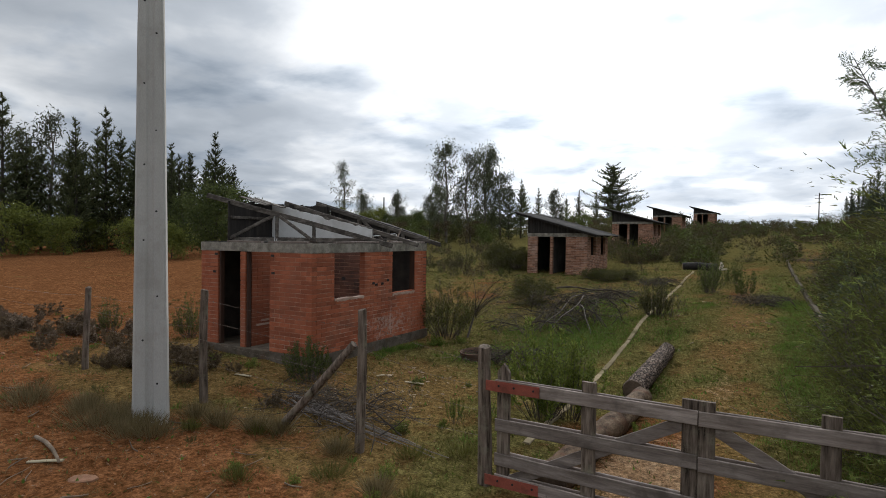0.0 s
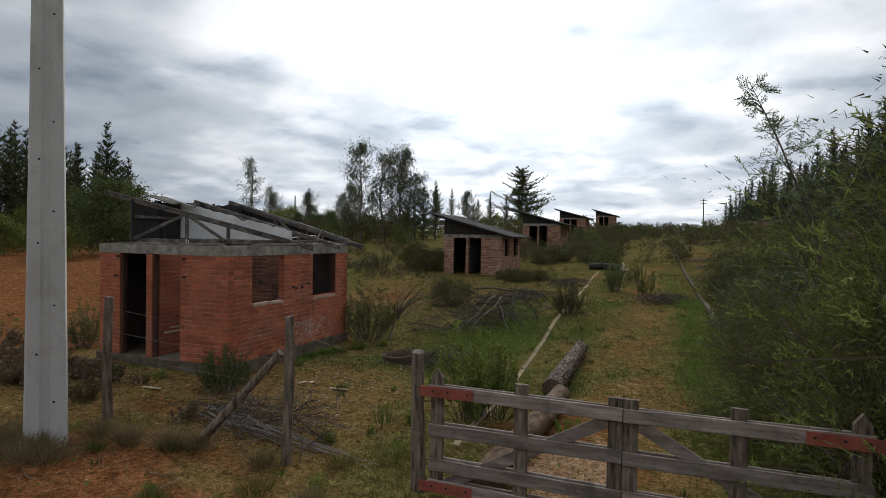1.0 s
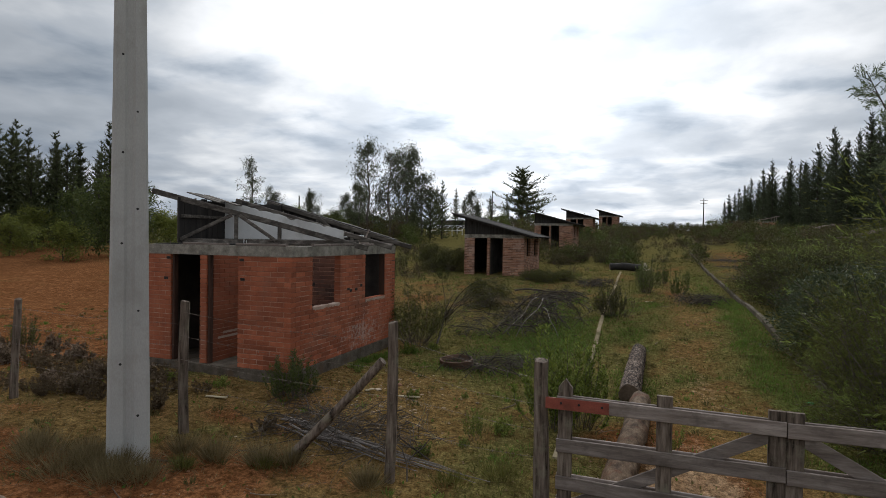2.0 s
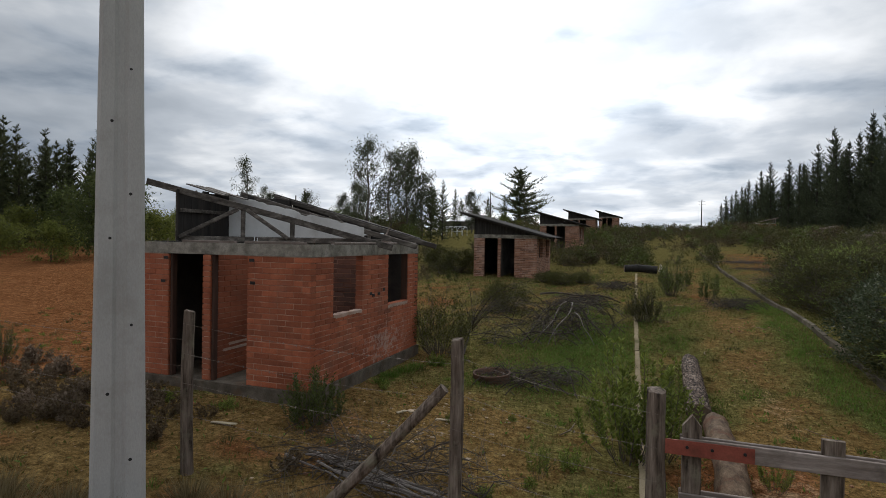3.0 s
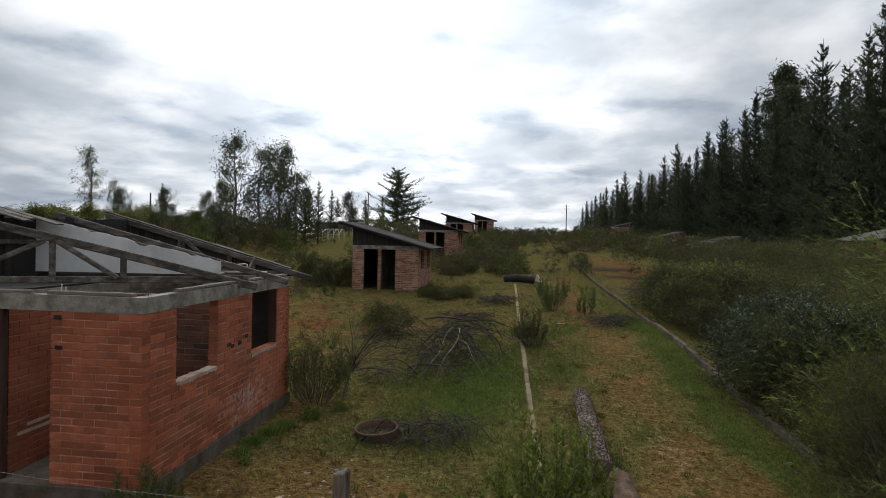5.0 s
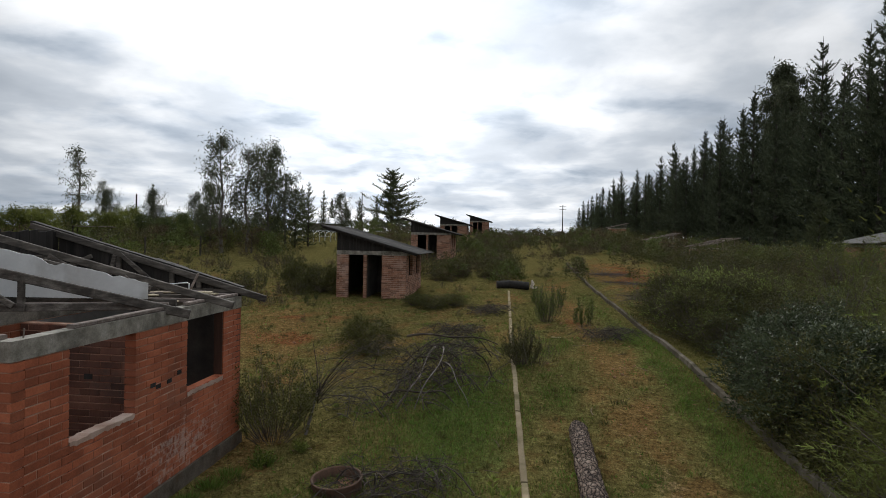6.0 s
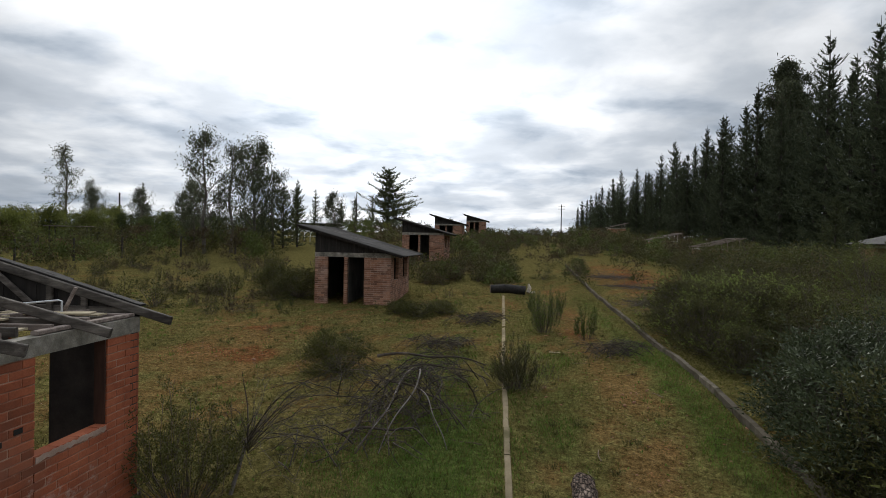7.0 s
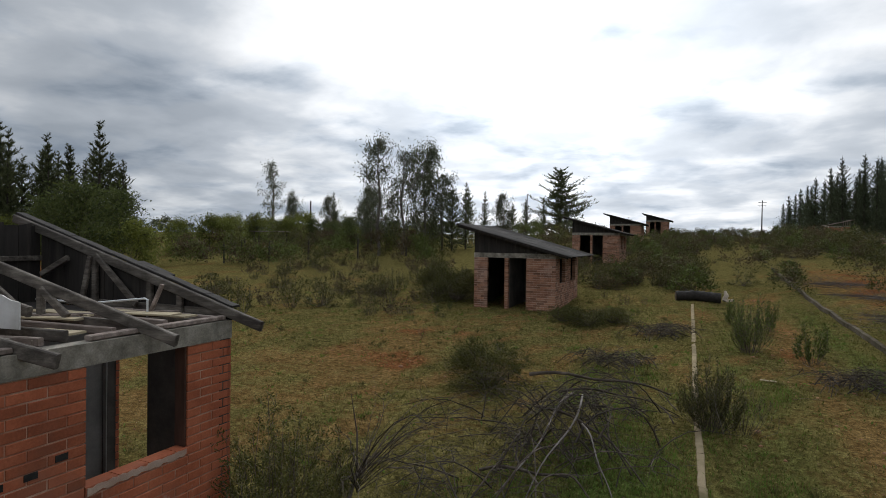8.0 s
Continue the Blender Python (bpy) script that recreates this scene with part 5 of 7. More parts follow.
def thicket(seed, radius, height, clumps, per, leaf_len, leaf_w, leaf_mat, name="bush", label="", group="", droop=0.0, flat=1.0, tip_mat=None, uneven=0.0):
    """A dense bush or low crown: branching limbs that end in uneven clumps of leaves, with gaps between."""
    rng = np.random.default_rng(seed)
    root = thing(name, label, "bush", group)
    g, cs, ds, tips, tds = Geo(), [], [], [], []
    for i in range(clumps):
        a = rng.uniform(0, 2 * math.pi)
        e = rng.uniform(0.05, 1.0)
        rr = radius * math.sqrt(1 - (e * 0.93) ** 2) * rng.uniform(0.55, 1.08)
        lump = 1.0 + uneven * math.sin(3 * a + seed) * math.cos(4 * e + seed)
        c = np.array([rr * lump * math.cos(a), rr * lump * math.sin(a), height * e * lump * rng.uniform(0.8, 1.08)])
        foot = Vector((0.1 * c[0], 0.1 * c[1], 0.0))
        mid = Vector((0.55 * c[0] + rng.normal(0, 0.08) * radius, 0.55 * c[1] + rng.normal(0, 0.08) * radius, 0.45 * c[2]))
        r = 0.011 * height * rng.uniform(0.5, 1.2)
        g.tube([foot, mid, Vector(c)], [r, r * 0.6, r * 0.2], 4, caps=False)
        size = radius * rng.uniform(0.07, 0.19)
        n = int(per * rng.uniform(0.6, 1.3))
        off = rng.normal(0, 1, (n, 3)) * size * np.array([1, 1, 0.6 * flat])
        p = c + off
        p[:, 2] = np.maximum(p[:, 2], 0.02)
        d = off * 0.6 / size + rng.normal(0, 0.6, (n, 3)) + np.array([0.5 * math.cos(a), 0.5 * math.sin(a), 0.5 - droop])
        cs.append(p)
        ds.append(d)
        if tip_mat and rng.uniform() < 0.6:
            n = per // 3
            axis = np.array([math.cos(a), math.sin(a), 0.7]) * 0.6 + rng.normal(0, 0.35, 3)
            axis = axis / np.linalg.norm(axis)
            for w in range(3):
                way = axis + rng.normal(0, 0.35, 3)
                t = rng.uniform(0, 1, (n // 3, 1))
                tips.append(c + axis * size * 0.9 + rng.normal(0, 0.5, 3) * size + way * t * leaf_len * 2.6)
                tds.append(way * 0.6 + rng.normal(0, 0.45, (n // 3, 3)))
        for k in range(2 if per > 50 else 0):
            q = c + rng.normal(0, 1, 3) * size * 1.1
            g.tube([Vector(c).lerp(mid, 0.2), Vector(q)], [r * 0.3, r * 0.1], 3, caps=False)
    part("branchwork", g, M_TWIG, root)
    part("foliage", blade_mesh("foliage", np.concatenate(cs), np.concatenate(ds), leaf_len, leaf_w, leaf_mat, rng, 0.12, 3), None, root)
    # young sprays; on the grey bush these paint the leaf highlights
    if tips:
        part("new_growth", blade_mesh("new_growth", np.concatenate(tips), np.concatenate(tds), leaf_len * 0.9, leaf_w, tip_mat, rng, 0.12, 3), None, root, "lighter green young sprays, painted highlights on grey bushes")
    return root


def twig_heap(seed, size, count, mat, name, label, arch=0.5, r0=0.012, z0=0.0, fork=3, category="brushwood"):
    """Cut dead branches: arching limbs with forking bare twigs."""
    rng = np.random.default_rng(seed)
    g = Geo()
    for i in range(count):
        x, y = rng.normal(0, size[0] * 0.22), rng.normal(0, size[1] * 0.22)
        a = rng.uniform(0, 2 * math.pi)
        L = rng.uniform(0.4, 1.0) * max(size[0], size[1]) * 0.55
        h = size[2] * rng.uniform(0.15, 1.0)
        pts, n = [], 7
        bend = rng.normal(0, 0.5)
        for j in range(n):
            f = j / (n - 1)
            aa = a + bend * f
            pts.append(Vector((x + math.cos(aa) * L * (f - 0.35), y + math.sin(aa) * L * (f - 0.35), z0 + 0.02 + h * (arch * math.sin(math.pi * min(1, f * 1.1)) + (1 - arch) * f) + rng.normal(0, 0.015))))
        r = r0 * rng.uniform(0.4, 1.3)
        g.tube(pts, [r * (1 - 0.8 * j / (n - 1)) for j in range(n)], 5, caps=False)
        for k in range(fork):
            j = rng.integers(1, n - 1)
            p = pts[j]
            q = p + Vector((rng.normal(0, 0.2), rng.normal(0, 0.2), rng.normal(0.02, 0.12))) * L
            q.z = max(q.z, z0)
            m = p.lerp(q, 0.5) + Vector(rng.normal(0, 0.03, 3)) * L
            g.tube([p, m, q], [r * 0.5, r * 0.35, r * 0.1], 3, caps=False)
            for w in range(2):
                q2 = m + Vector(rng.normal(0, 0.09, 3)) * L
                q2.z = max(q2.z, z0)
                g.tube([m, q2], [r * 0.25, r * 0.08], 3, caps=False)
    return lone(name, g, mat, label, category, kind="stuff")


def conifer(seed, height, spread, label, group, whorls=22, per=7, needles=16, leaf=0.42, ragged=0.25, clear=0.06, mat=None, limbs=True, broad=0.14, taper=1.0, sweep=1.0):
    """A pine: whorls of upswept limbs, shorter towards a thin leading shoot, with needle tufts along them."""
    rng = np.random.default_rng(seed)
    root = thing("pine_tree", label, "tree", group)
    g = Geo()
    lean = rng.normal(0, 0.01, 2) * height
    g.tube([(lean[0] * t, lean[1] * t, height * t) for t in (0, 0.3, 0.6, 0.85, 1.0)], [height * 0.014, height * 0.011, height * 0.007, height * 0.003, 0.015], 7)
    cs, ds, ls = [], [], []
    for i in range(whorls):
        f = min(clear + (0.97 - clear) * (i + rng.uniform(-0.12, 0.12)) / whorls, 0.965)
        f0 = f
        reach = spread * (1 - f) ** taper * (0.82 + 0.18 * math.sin(i * 2.4 + seed))
        small = 0.45 + 0.55 * min(1.0, reach / (0.5 * spread))
        for k in range(per):
            a = 2 * math.pi * (k + rng.uniform(-0.4, 0.4)) / per + i
            f = min(max(f0 + rng.normal(0, 0.55) * (0.97 - clear) / whorls, 0.02), 0.965)
            L = reach * rng.uniform(1 - ragged * 1.6, 1 + ragged * 0.5)
            if L < 0.12:
                continue
            p0 = np.array([lean[0] * f, lean[1] * f, height * f])
            out = np.array([math.cos(a), math.sin(a), 0.0])
            p1 = p0 + out * L * 0.6 + np.array([0, 0, sweep * L * (0.12 + 0.3 * f) + L * rng.normal(0, 0.10)])
            p2 = p1 + out * L * 0.4 + np.array([0, 0, sweep * L * (0.22 + 0.35 * f) + L * rng.normal(0, 0.07)])
            if limbs:
                g.tube([tuple(p0), tuple(p1), tuple(p2)], [0.010 * L + 0.008, 0.007 * L + 0.005, 0.004], 3, caps=False)
            t = rng.uniform(0.12, 1.0, needles)[:, None]
            p = np.where(t < 0.6, p0 + (p1 - p0) * t / 0.6, p1 + (p2 - p1) * (t - 0.6) / 0.4)
            side = np.cross(out, [0, 0, 1.0]) * rng.normal(0, 0.13, (needles, 1)) * L * (1.1 - t)
            p = p + side + rng.normal(0, 0.02, (needles, 3)) * L
            cs.append(p)
            ds.append(out * 0.55 + rng.normal(0, 0.38, (needles, 3)) + np.array([0, 0, 0.45 + 0.3 * f]))
            ls.append(np.full(needles, leaf * small))
    n = 26
    u = rng.uniform(0, 1, (n, 1))
    cs.append(np.array([lean[0], lean[1], height * 0.93]) + u * np.array([0, 0, height * 0.06]))
    ds.append(rng.normal(0, 0.3, (n, 3)) * (1.2 - u) + np.array([0, 0, 0.7]))
    ls.append(np.full(n, leaf * 0.42))
    ls = np.concatenate(ls)
    part("trunk", g, M_TRUNK, root)
    part("crown", blade_mesh("crown", np.concatenate(cs), np.concatenate(ds), ls, ls * broad, mat or L_PINE, rng, 0.1, 3), None, root)
    return root


def leafy_tree(seed, height, spread, label, group, limbs=26, per=120, leaf=0.3, crown_from=0.3, mat=None, bark=None, gap=1.0, droop=0.3, name="tree", upright=0.0):
    rng = np.random.default_rng(seed)
    root = thing(name, label, "tree", group)
    g, cs, ds = Geo(), [], []
    bend = rng.normal(0, 0.04, (5, 2)) * height
    line = [Vector((bend[i][0] * i / 4, bend[i][1] * i / 4, height * 0.95 * i / 4)) for i in range(5)]
    g.tube(line, [height * 0.016 * (1 - 0.85 * i / 4) for i in range(5)], 7)
    for i in range(limbs):
        f = crown_from + (0.97 - crown_from) * (i + rng.uniform(0, 1)) / limbs
        s = f * 4
        j = min(int(s), 3)
        p0 = line[j].lerp(line[j + 1], s - j)
        a = rng.uniform(0, 2 * math.pi)
        prof = math.sin(math.pi * min(1.0, (f - crown_from) / (1 - crown_from) * 0.78 + 0.22)) ** 0.7
        L = spread * prof * rng.uniform(0.45, 1.1)
        p1 = p0 + Vector((math.cos(a) * L, math.sin(a) * L, L * (rng.uniform(-0.25, 0.85) + upright)))
        p1.z = max(min(p1.z, height), 0.25)
        m = p0.lerp(p1, 0.5) + Vector(rng.normal(0, 0.06, 3)) * L
        g.tube([p0, m, p1], [height * 0.004, height * 0.0025, height * 0.0008], 4, caps=False)
        for k in range(3):
            c = np.array(p0.lerp(p1, rng.uniform(0.55, 1.1))) + rng.normal(0, 0.12, 3) * L
            size = spread * rng.uniform(0.10, 0.2) * gap
            n = int(per / 3 * rng.uniform(0.6, 1.4))
            off = rng.normal(0, 1, (n, 3)) * size * np.array([1 - 0.45 * upright, 1 - 0.45 * upright, 0.85 + 0.6 * upright])
            cs.append(c + off)
            ds.append(rng.normal(0, 0.7, (n, 3)) + np.array([0, 0, -droop]))
            g.tube([m, Vector(c)], [height * 0.0015, height * 0.0006], 3, caps=False)
    part("trunk", g, bark or M_TRUNK, root)
    part("crown", blade_mesh("crown", np.concatenate(cs), np.concatenate(ds), leaf, leaf * 0.32, mat or L_BROADLEAF, rng, 0.1, 3), None, root)
    return root


def put(ob, x, y, s=1.0, turn=None, sink=0.03, sz=None):
    """Moves the first of a kind, or sets a copy, on the ground."""
    a = random.uniform(0, 360) if turn is None else turn
    m = Matrix.LocRotScale((x, y, gz(x, y) - sink * s), Euler((0, 0, radians(a))), (s, s, sz or s))
    if ob.get("placed"):
        c = copy_thing(ob, m)
        return c
    ob["placed"] = 1
    ob.matrix_basis = m
    return ob


# shrubs near the path
put(broom(11, 0.98, 0.95, 60, 90, 0.05, 0.013, L_BROOM, label="leafy olive-green shrub growing against the brick hut corner", bare=0.35, clasp=True), 0.44, -0.55, 1.0, 20)
GATE_BUSH = broom(12, 1.75, 1.35, 36, 110, 0.066, 0.027, L_BROOM_FRESH, label="tall upright green shrub beside the farm gate", bare=0.35, clasp=True)
put(GATE_BUSH, 4.78, 0.45, 1.1, 0)
put(GATE_BUSH, 5.15, 0.75, 0.85, 140)
put(broom(22, 0.95, 0.6, 12, 100, 0.055, 0.013, L_BROOM_FRESH, label="thin upright green shrub behind the fence", bare=0.4, clasp=True), 3.75, -0.75, 0.6, 0)
put(broom(13, 0.95, 0.6, 14, 90, 0.05, 0.013, L_BROOM_FRESH, label="thin upright green shrub by the fallen log", bare=0.4, clasp=True), 6.5, 0.2, 0.7, 0)
SIDE_BUSH = broom(14, 1.85, 1.6, 64, 150, 0.045, 0.014, L_OLIVE, label="tall fine-leaved shrub against the hut's side wall", bare=0.3)
put(SIDE_BUSH, 0.48, 4.78, 1.06, 0)
KERB_BUSH = broom(15, 1.35, 1.15, 90, 76, 0.05, 0.013, L_HEATH, clasp=True, label="broom-like shrub with bare brown stems growing over the kerb", bare=0.45)
put(KERB_BUSH, 5.02, 10.45, 1.0, 0)
put(broom(115, 1.0, 1.15, 34, 10, 0.05, 0.013, L_HEATH, clasp=True, label="bare dark-stemmed broom shrub leaning from the kerb", bare=0.7), 5.5, 10.35, 1.0, 120)
UPRIGHT = broom(16, 1.75, 1.15, 60, 62, 0.06, 0.016, L_BROOM, clasp=True, label="upright broom-like shrub standing on the grassy road", bare=0.3)
put(UPRIGHT, 6.2, 17.0, 1.05, 0)
THIN = broom(17, 1.0, 0.8, 20, 80, 0.06, 0.016, L_BROOM, clasp=True, label="sparse green shrub on the grassy road", bare=0.35)
put(THIN, 7.5, 16.2, 1.3, 0)
put(THIN, 7.0, 20.2, 0.9, 50)
put(THIN, 6.1, 21.2, 0.8, 90)
ROUND = thicket(18, 0.85, 1.05, 110, 110, 0.055, 0.016, L_OLIVE, name="shrub", label="rounded brown-green heath shrub in the grass")
put(ROUND, 0.55, 11.6, 1.05, 0)
put(ROUND, 1.5, 18.9, 0.8, 0, sz=0.55)
put(ROUND, 2.3, 19.6, 0.7, 80, sz=0.5)
put(ROUND, 0.6, 19.3, 0.6, 170, sz=0.5)
put(ROUND, -4.9, 23.0, 1.25, 200)
put(ROUND, -6.5, 24.5, 1.3, 30)
put(ROUND, -4.3, 25.5, 1.1, 130)


def bare_sapling(x, y):
    """A cut-back sapling: a pale short trunk with a fan of long bare shoots bent to one side."""
    root = thing("bare_sapling", "leafless sapling with a fan of long dark arching shoots", "sapling", m=pose(x, y, gz(x, y) - 0.04))
    rng = np.random.default_rng(19)
    top = Vector((0.14, 0.25, 0.78))
    part("trunk", Geo().tube([(0, 0, 0), (0.05, 0.1, 0.3), (0.1, 0.16, 0.55), top], [0.032, 0.028, 0.026, 0.018], 7, rough=0.08), M_DEADTWIG, root, "pale lichen-covered trunk")
    g = Geo()
    g.tube([top, top + Vector((-0.03, 0.03, 0.45)), top + Vector((-0.12, 0.02, 0.95))], [0.014, 0.010, 0.003], 5, caps=False)
    for i in range(34):
        a = rng.normal(0.5, 1.4)
        L = rng.uniform(0.7, 2.2) * (1.0 if math.cos(a - 0.4) > 0 else 0.6)
        r = rng.uniform(0.004, 0.009)
        start = top + Vector((0, 0, rng.uniform(-0.25, 0.02)))
        rise = rng.uniform(0.0, 0.95)
        line, n = [], 8
        for k in range(n):
            f = k / (n - 1)
            line.append(start + Vector((math.cos(a + 0.2 * f) * L * f, math.sin(a + 0.2 * f) * L * f, L * (rise * f + 0.16 * math.sin(math.pi * f)) - 0.12 * L * f * f)) + Vector(rng.normal(0, 0.03, 3)) * L * f)
        g.tube(line, [r * (1 - 0.85 * k / (n - 1)) for k in range(n)], 4, caps=False)
        for k in range(6):
            j = int(rng.integers(2, n - 1))
            d = (line[j + 1] - line[j]).normalized()
            q = line[j] + (d * 0.7 + Vector(rng.normal(0, 0.5, 3))).normalized() * L * rng.uniform(0.10, 0.25)
            g.tube([line[j], line[j].lerp(q, 0.5) + Vector(rng.normal(0, 0.015, 3)), q], [r * 0.4, r * 0.3, r * 0.12], 3, caps=False)
    part("branchwork", g, M_BRUSH, root)
    return root


bare_sapling(0.95, 5.12)
LOW = broom(20, 0.45, 0.6, 22, 40, 0.06, 0.02, L_BROOM_FRESH, label="low green tuft growing among the grass")
for x, y, s in ((0.75, 3.7, 1.1), (1.1, 4.4, 1.0), (3.3, -1.6, 0.9), (4.0, -2.9, 0.9), (2.4, -3.9, 0.6), (4.1, -0.2, 1.3), (2.2, 0.6, 0.8), (3.2, -3.7, 0.5), (4.3, -3.6, 0.8), (0.55, 1.6, 0.7),
                (-1.0, -0.6, 0.9), (-2.1, -0.8, 1.0), (-3.0, 0.2, 0.9), (3.0, 1.2, 0.5), (3.7, -1.0, 0.6)):
    put(LOW, x, y, 0.72 * s)
BROWN = broom(21, 0.8, 0.95, 15, 66, 0.075, 0.032, L_BROWN, stem_mat=M_STICK, twigs=4, label="brown withered shrub on the red earth", bare=0.2)
for x, y, s in ((-1.6, -1.4, 0.8), (-2.6, -1.9, 0.9), (-1.1, -2.1, 0.7), (-4.2, -1.4, 1.0), (-5.4, -0.9, 0.9), (-5.9, -2.2, 0.8), (-3.9, -2.6, 0.8), (-7.4, -1.2, 1.0), (-8.6, -0.4, 0.9), (-9.6, -1.6, 1.0), (1.0, -2.0, 0.55),
                (-11.5, 0.5, 1.0), (-13.0, -0.6, 1.1)):
    put(BROWN, x, y, s)
rng = np.random.default_rng(77)
for i in range(44):
    put(BROWN, rng.uniform(-12.5, -0.8), rng.uniform(-2.4, -0.5) + (1.4 if i % 4 == 0 else 0) * 0.4, rng.uniform(0.4, 0.75))
for x, y, s in ((-4.7, 0.6, 1.0), (-5.6, 2.0, 0.9), (-6.9, -0.2, 0.8), (-12.2, -1.9, 1.0)):
    put(UPRIGHT, x, y, 0.7 * s)

DRYLEAF = broom(121, 0.62, 0.85, 12, 40, 0.11, 0.042, L_PALEDRY, stem_mat=M_STICK, twigs=4, label="withered shrub hung with curled pale dry leaves", group="withered roadside shrubs", bare=0.15)
rng = np.random.default_rng(78)
for i in range(30):
    put(DRYLEAF, rng.uniform(-14.0, -1.2), rng.uniform(-2.3, 0.2), rng.uniform(0.5, 1.05))

# dead branches
HEAP = twig_heap(31, (3.4, 3.0, 1.15), 62, M_BRUSH, "brush_pile", "tangled heap of cut dark dead branches on the grass", 0.3, 0.014, fork=5)
HEAP.matrix_basis = pose(2.75, 9.0, gz(2.75, 9.0), 0, 0, 20)
HEAP_TOP = twig_heap(37, (3.2, 2.4, 1.0), 32, M_BRUSH, "brush_pile", "upper layer of tangled dark branches on the brush pile", 0.25, 0.015, fork=5)
HEAP_TOP.matrix_basis = pose(3.3, 10.1, gz(3.3, 10.1) + 0.25, 0, 0, 70)
HEAP_TAIL = twig_heap(35, (3.6, 2.2, 0.75), 38, M_BRUSH, "brush_pile", "low tail of thin dark branches trailing from the brush pile", 0.35, 0.013, fork=4)
HEAP_TAIL.matrix_basis = pose(2.15, 7.3, gz(2.15, 7.3), 0, 0, 55)
for a, b, c, d, r in (((3.15, 8.9, 0.75), (2.95, 7.9, 0.62), (2.75, 6.9, 0.2), (2.55, 6.4, 0.02), 0.018), ((3.3, 9.0, 0.7), (3.35, 8.2, 0.78), (3.1, 7.2, 0.3), (2.95, 6.3, 0.0), 0.02),
                      ((2.2, 6.9, 0.1), (2.9, 7.0, 0.25), (3.5, 7.05, 0.3), (3.85, 6.8, 0.05), 0.026), ((2.3, 9.2, 0.85), (3.2, 9.5, 0.95), (4.0, 9.3, 0.85), (4.7, 9.6, 0.62), 0.032), ((2.6, 8.6, 0.5), (3.4, 8.4, 0.55), (4.0, 8.0, 0.35), (4.35, 7.5, 0.05), 0.028), ((2.8, 9.2, 0.6), (3.6, 9.6, 0.75), (4.2, 9.3, 0.55), (4.75, 10.0, 0.15), 0.021),
                      ((3.4, 7.9, 0.6), (3.75, 7.5, 0.45), (4.0, 7.0, 0.2), (4.05, 6.7, 0.0), 0.015)):
    p = [Vector(q) for q in (a, b, c, d)]
    line = []
    for i in range(13):
        t = i / 12
        q = p[0] * (1 - t) ** 3 + p[1] * 3 * t * (1 - t) ** 2 + p[2] * 3 * t * t * (1 - t) + p[3] * t ** 3
        line.append(q + Vector((-0.25 + 0.05 * math.sin(7 * t + 9 * r * 100), 0.45 + 0.04 * math.cos(9 * t + 5 * r * 100), gz(q.x, q.y) + 0.03 + 0.03 * math.sin(11 * t))))
    g = Geo().tube(line, [r * (1 - 0.6 * i / 12) for i in range(13)], 7, rough=0.08)
    lone("dead_limb", g, M_BRUSH if r > 0.0205 else M_DEADTWIG, "pale arching dead limb on the brush pile", "branch", "dead limbs")
SMALL = twig_heap(32, (2.4, 1.5, 0.48), 70, M_BRUSH, "brush_pile", "low scatter of cut dead branches on the grass", 0.4, 0.012)
SMALL.matrix_basis = pose(2.9, 14.6, gz(2.9, 14.6))
for x, y, z, a in ((2.95, 3.45, 0.0, 20), (3.9, 18.3, 0.0, 60), (8.0, 14.2, 0.0, 40)):
    copy_thing(SMALL, pose(x, y, gz(x, y), 0, 0, a))
FRONT = twig_heap(33, (3.3, 1.7, 0.42), 90, M_BRUSH, "brush_pile", "heap of thin dark cut branches behind the fence", 0.5, 0.009, fork=5)
FRONT.matrix_basis = pose(2.05, -1.55, gz(2.05, -1.55), 0, 0, -12)
for i in range(16):
    y = -1.75 + random.uniform(-0.2, 0.2)
    x0 = random.uniform(0.9, 2.0)
    L = random.uniform(1.2, 2.6)
    path = [(x0 + L * t, y - 0.25 * t + 0.04 * math.sin(5 * t + i), gz(x0 + L * t, y) + 0.05 + 0.12 * (1 - t) * random.uniform(0.3, 1)) for t in np.linspace(0, 1, 7)]
    lone("cut_pole", Geo().tube(path, [0.016 * (1 - 0.7 * t) for t in np.linspace(0, 1, 7)], 5), M_DEADTWIG, "thin straight cut pole lying behind the fence", "pole", "cut poles")
LITTER = twig_heap(34, (6.5, 3.5, 0.10), 70, M_TWIG, "twig_litter", "purple-brown dead twigs covering the ground past the kerb", 0.3, 0.010)
LITTER.matrix_basis = pose(11.6, 24.5, gz(11.6, 24.5), 0, 0, 70)
copy_thing(LITTER, pose(12.3, 30.0, gz(12.3, 30), 0, 0, 100))
copy_thing(LITTER, pose(11.5, 34.5, gz(11.5, 34.5), 0, 0, 60))

DRYTWIG = twig_heap(36, (2.6, 2.0, 1.1), 46, M_DEADTWIG, "dead_brushwood", "dry brown twigs sticking out of the roadside thicket", 0.2, 0.007, fork=4)
DRYTWIG.matrix_basis = pose(10.6, 4.0, gz(10.6, 4.0), 0, 0, 30)
# bushes and the young acacia past the right kerb
ACACIA_BUSH = thicket(41, 1.5, 2.3, 170, 170, 0.052, 0.011, L_ACACIA, tip_mat=L_TIP, uneven=0.22, label="dense dark green feathery bush beside the gate road", group="roadside thicket")
# its paler tips are bright leaf highlights put into the colour
GREYBUSH = thicket(42, 1.1, 1.75, 130, 78, 0.072, 0.032, L_GREY, tip_mat=L_LEAFGLINT, uneven=0.3, label="dense grey-green leathery-leaved bush past the kerb", group="roadside thicket")
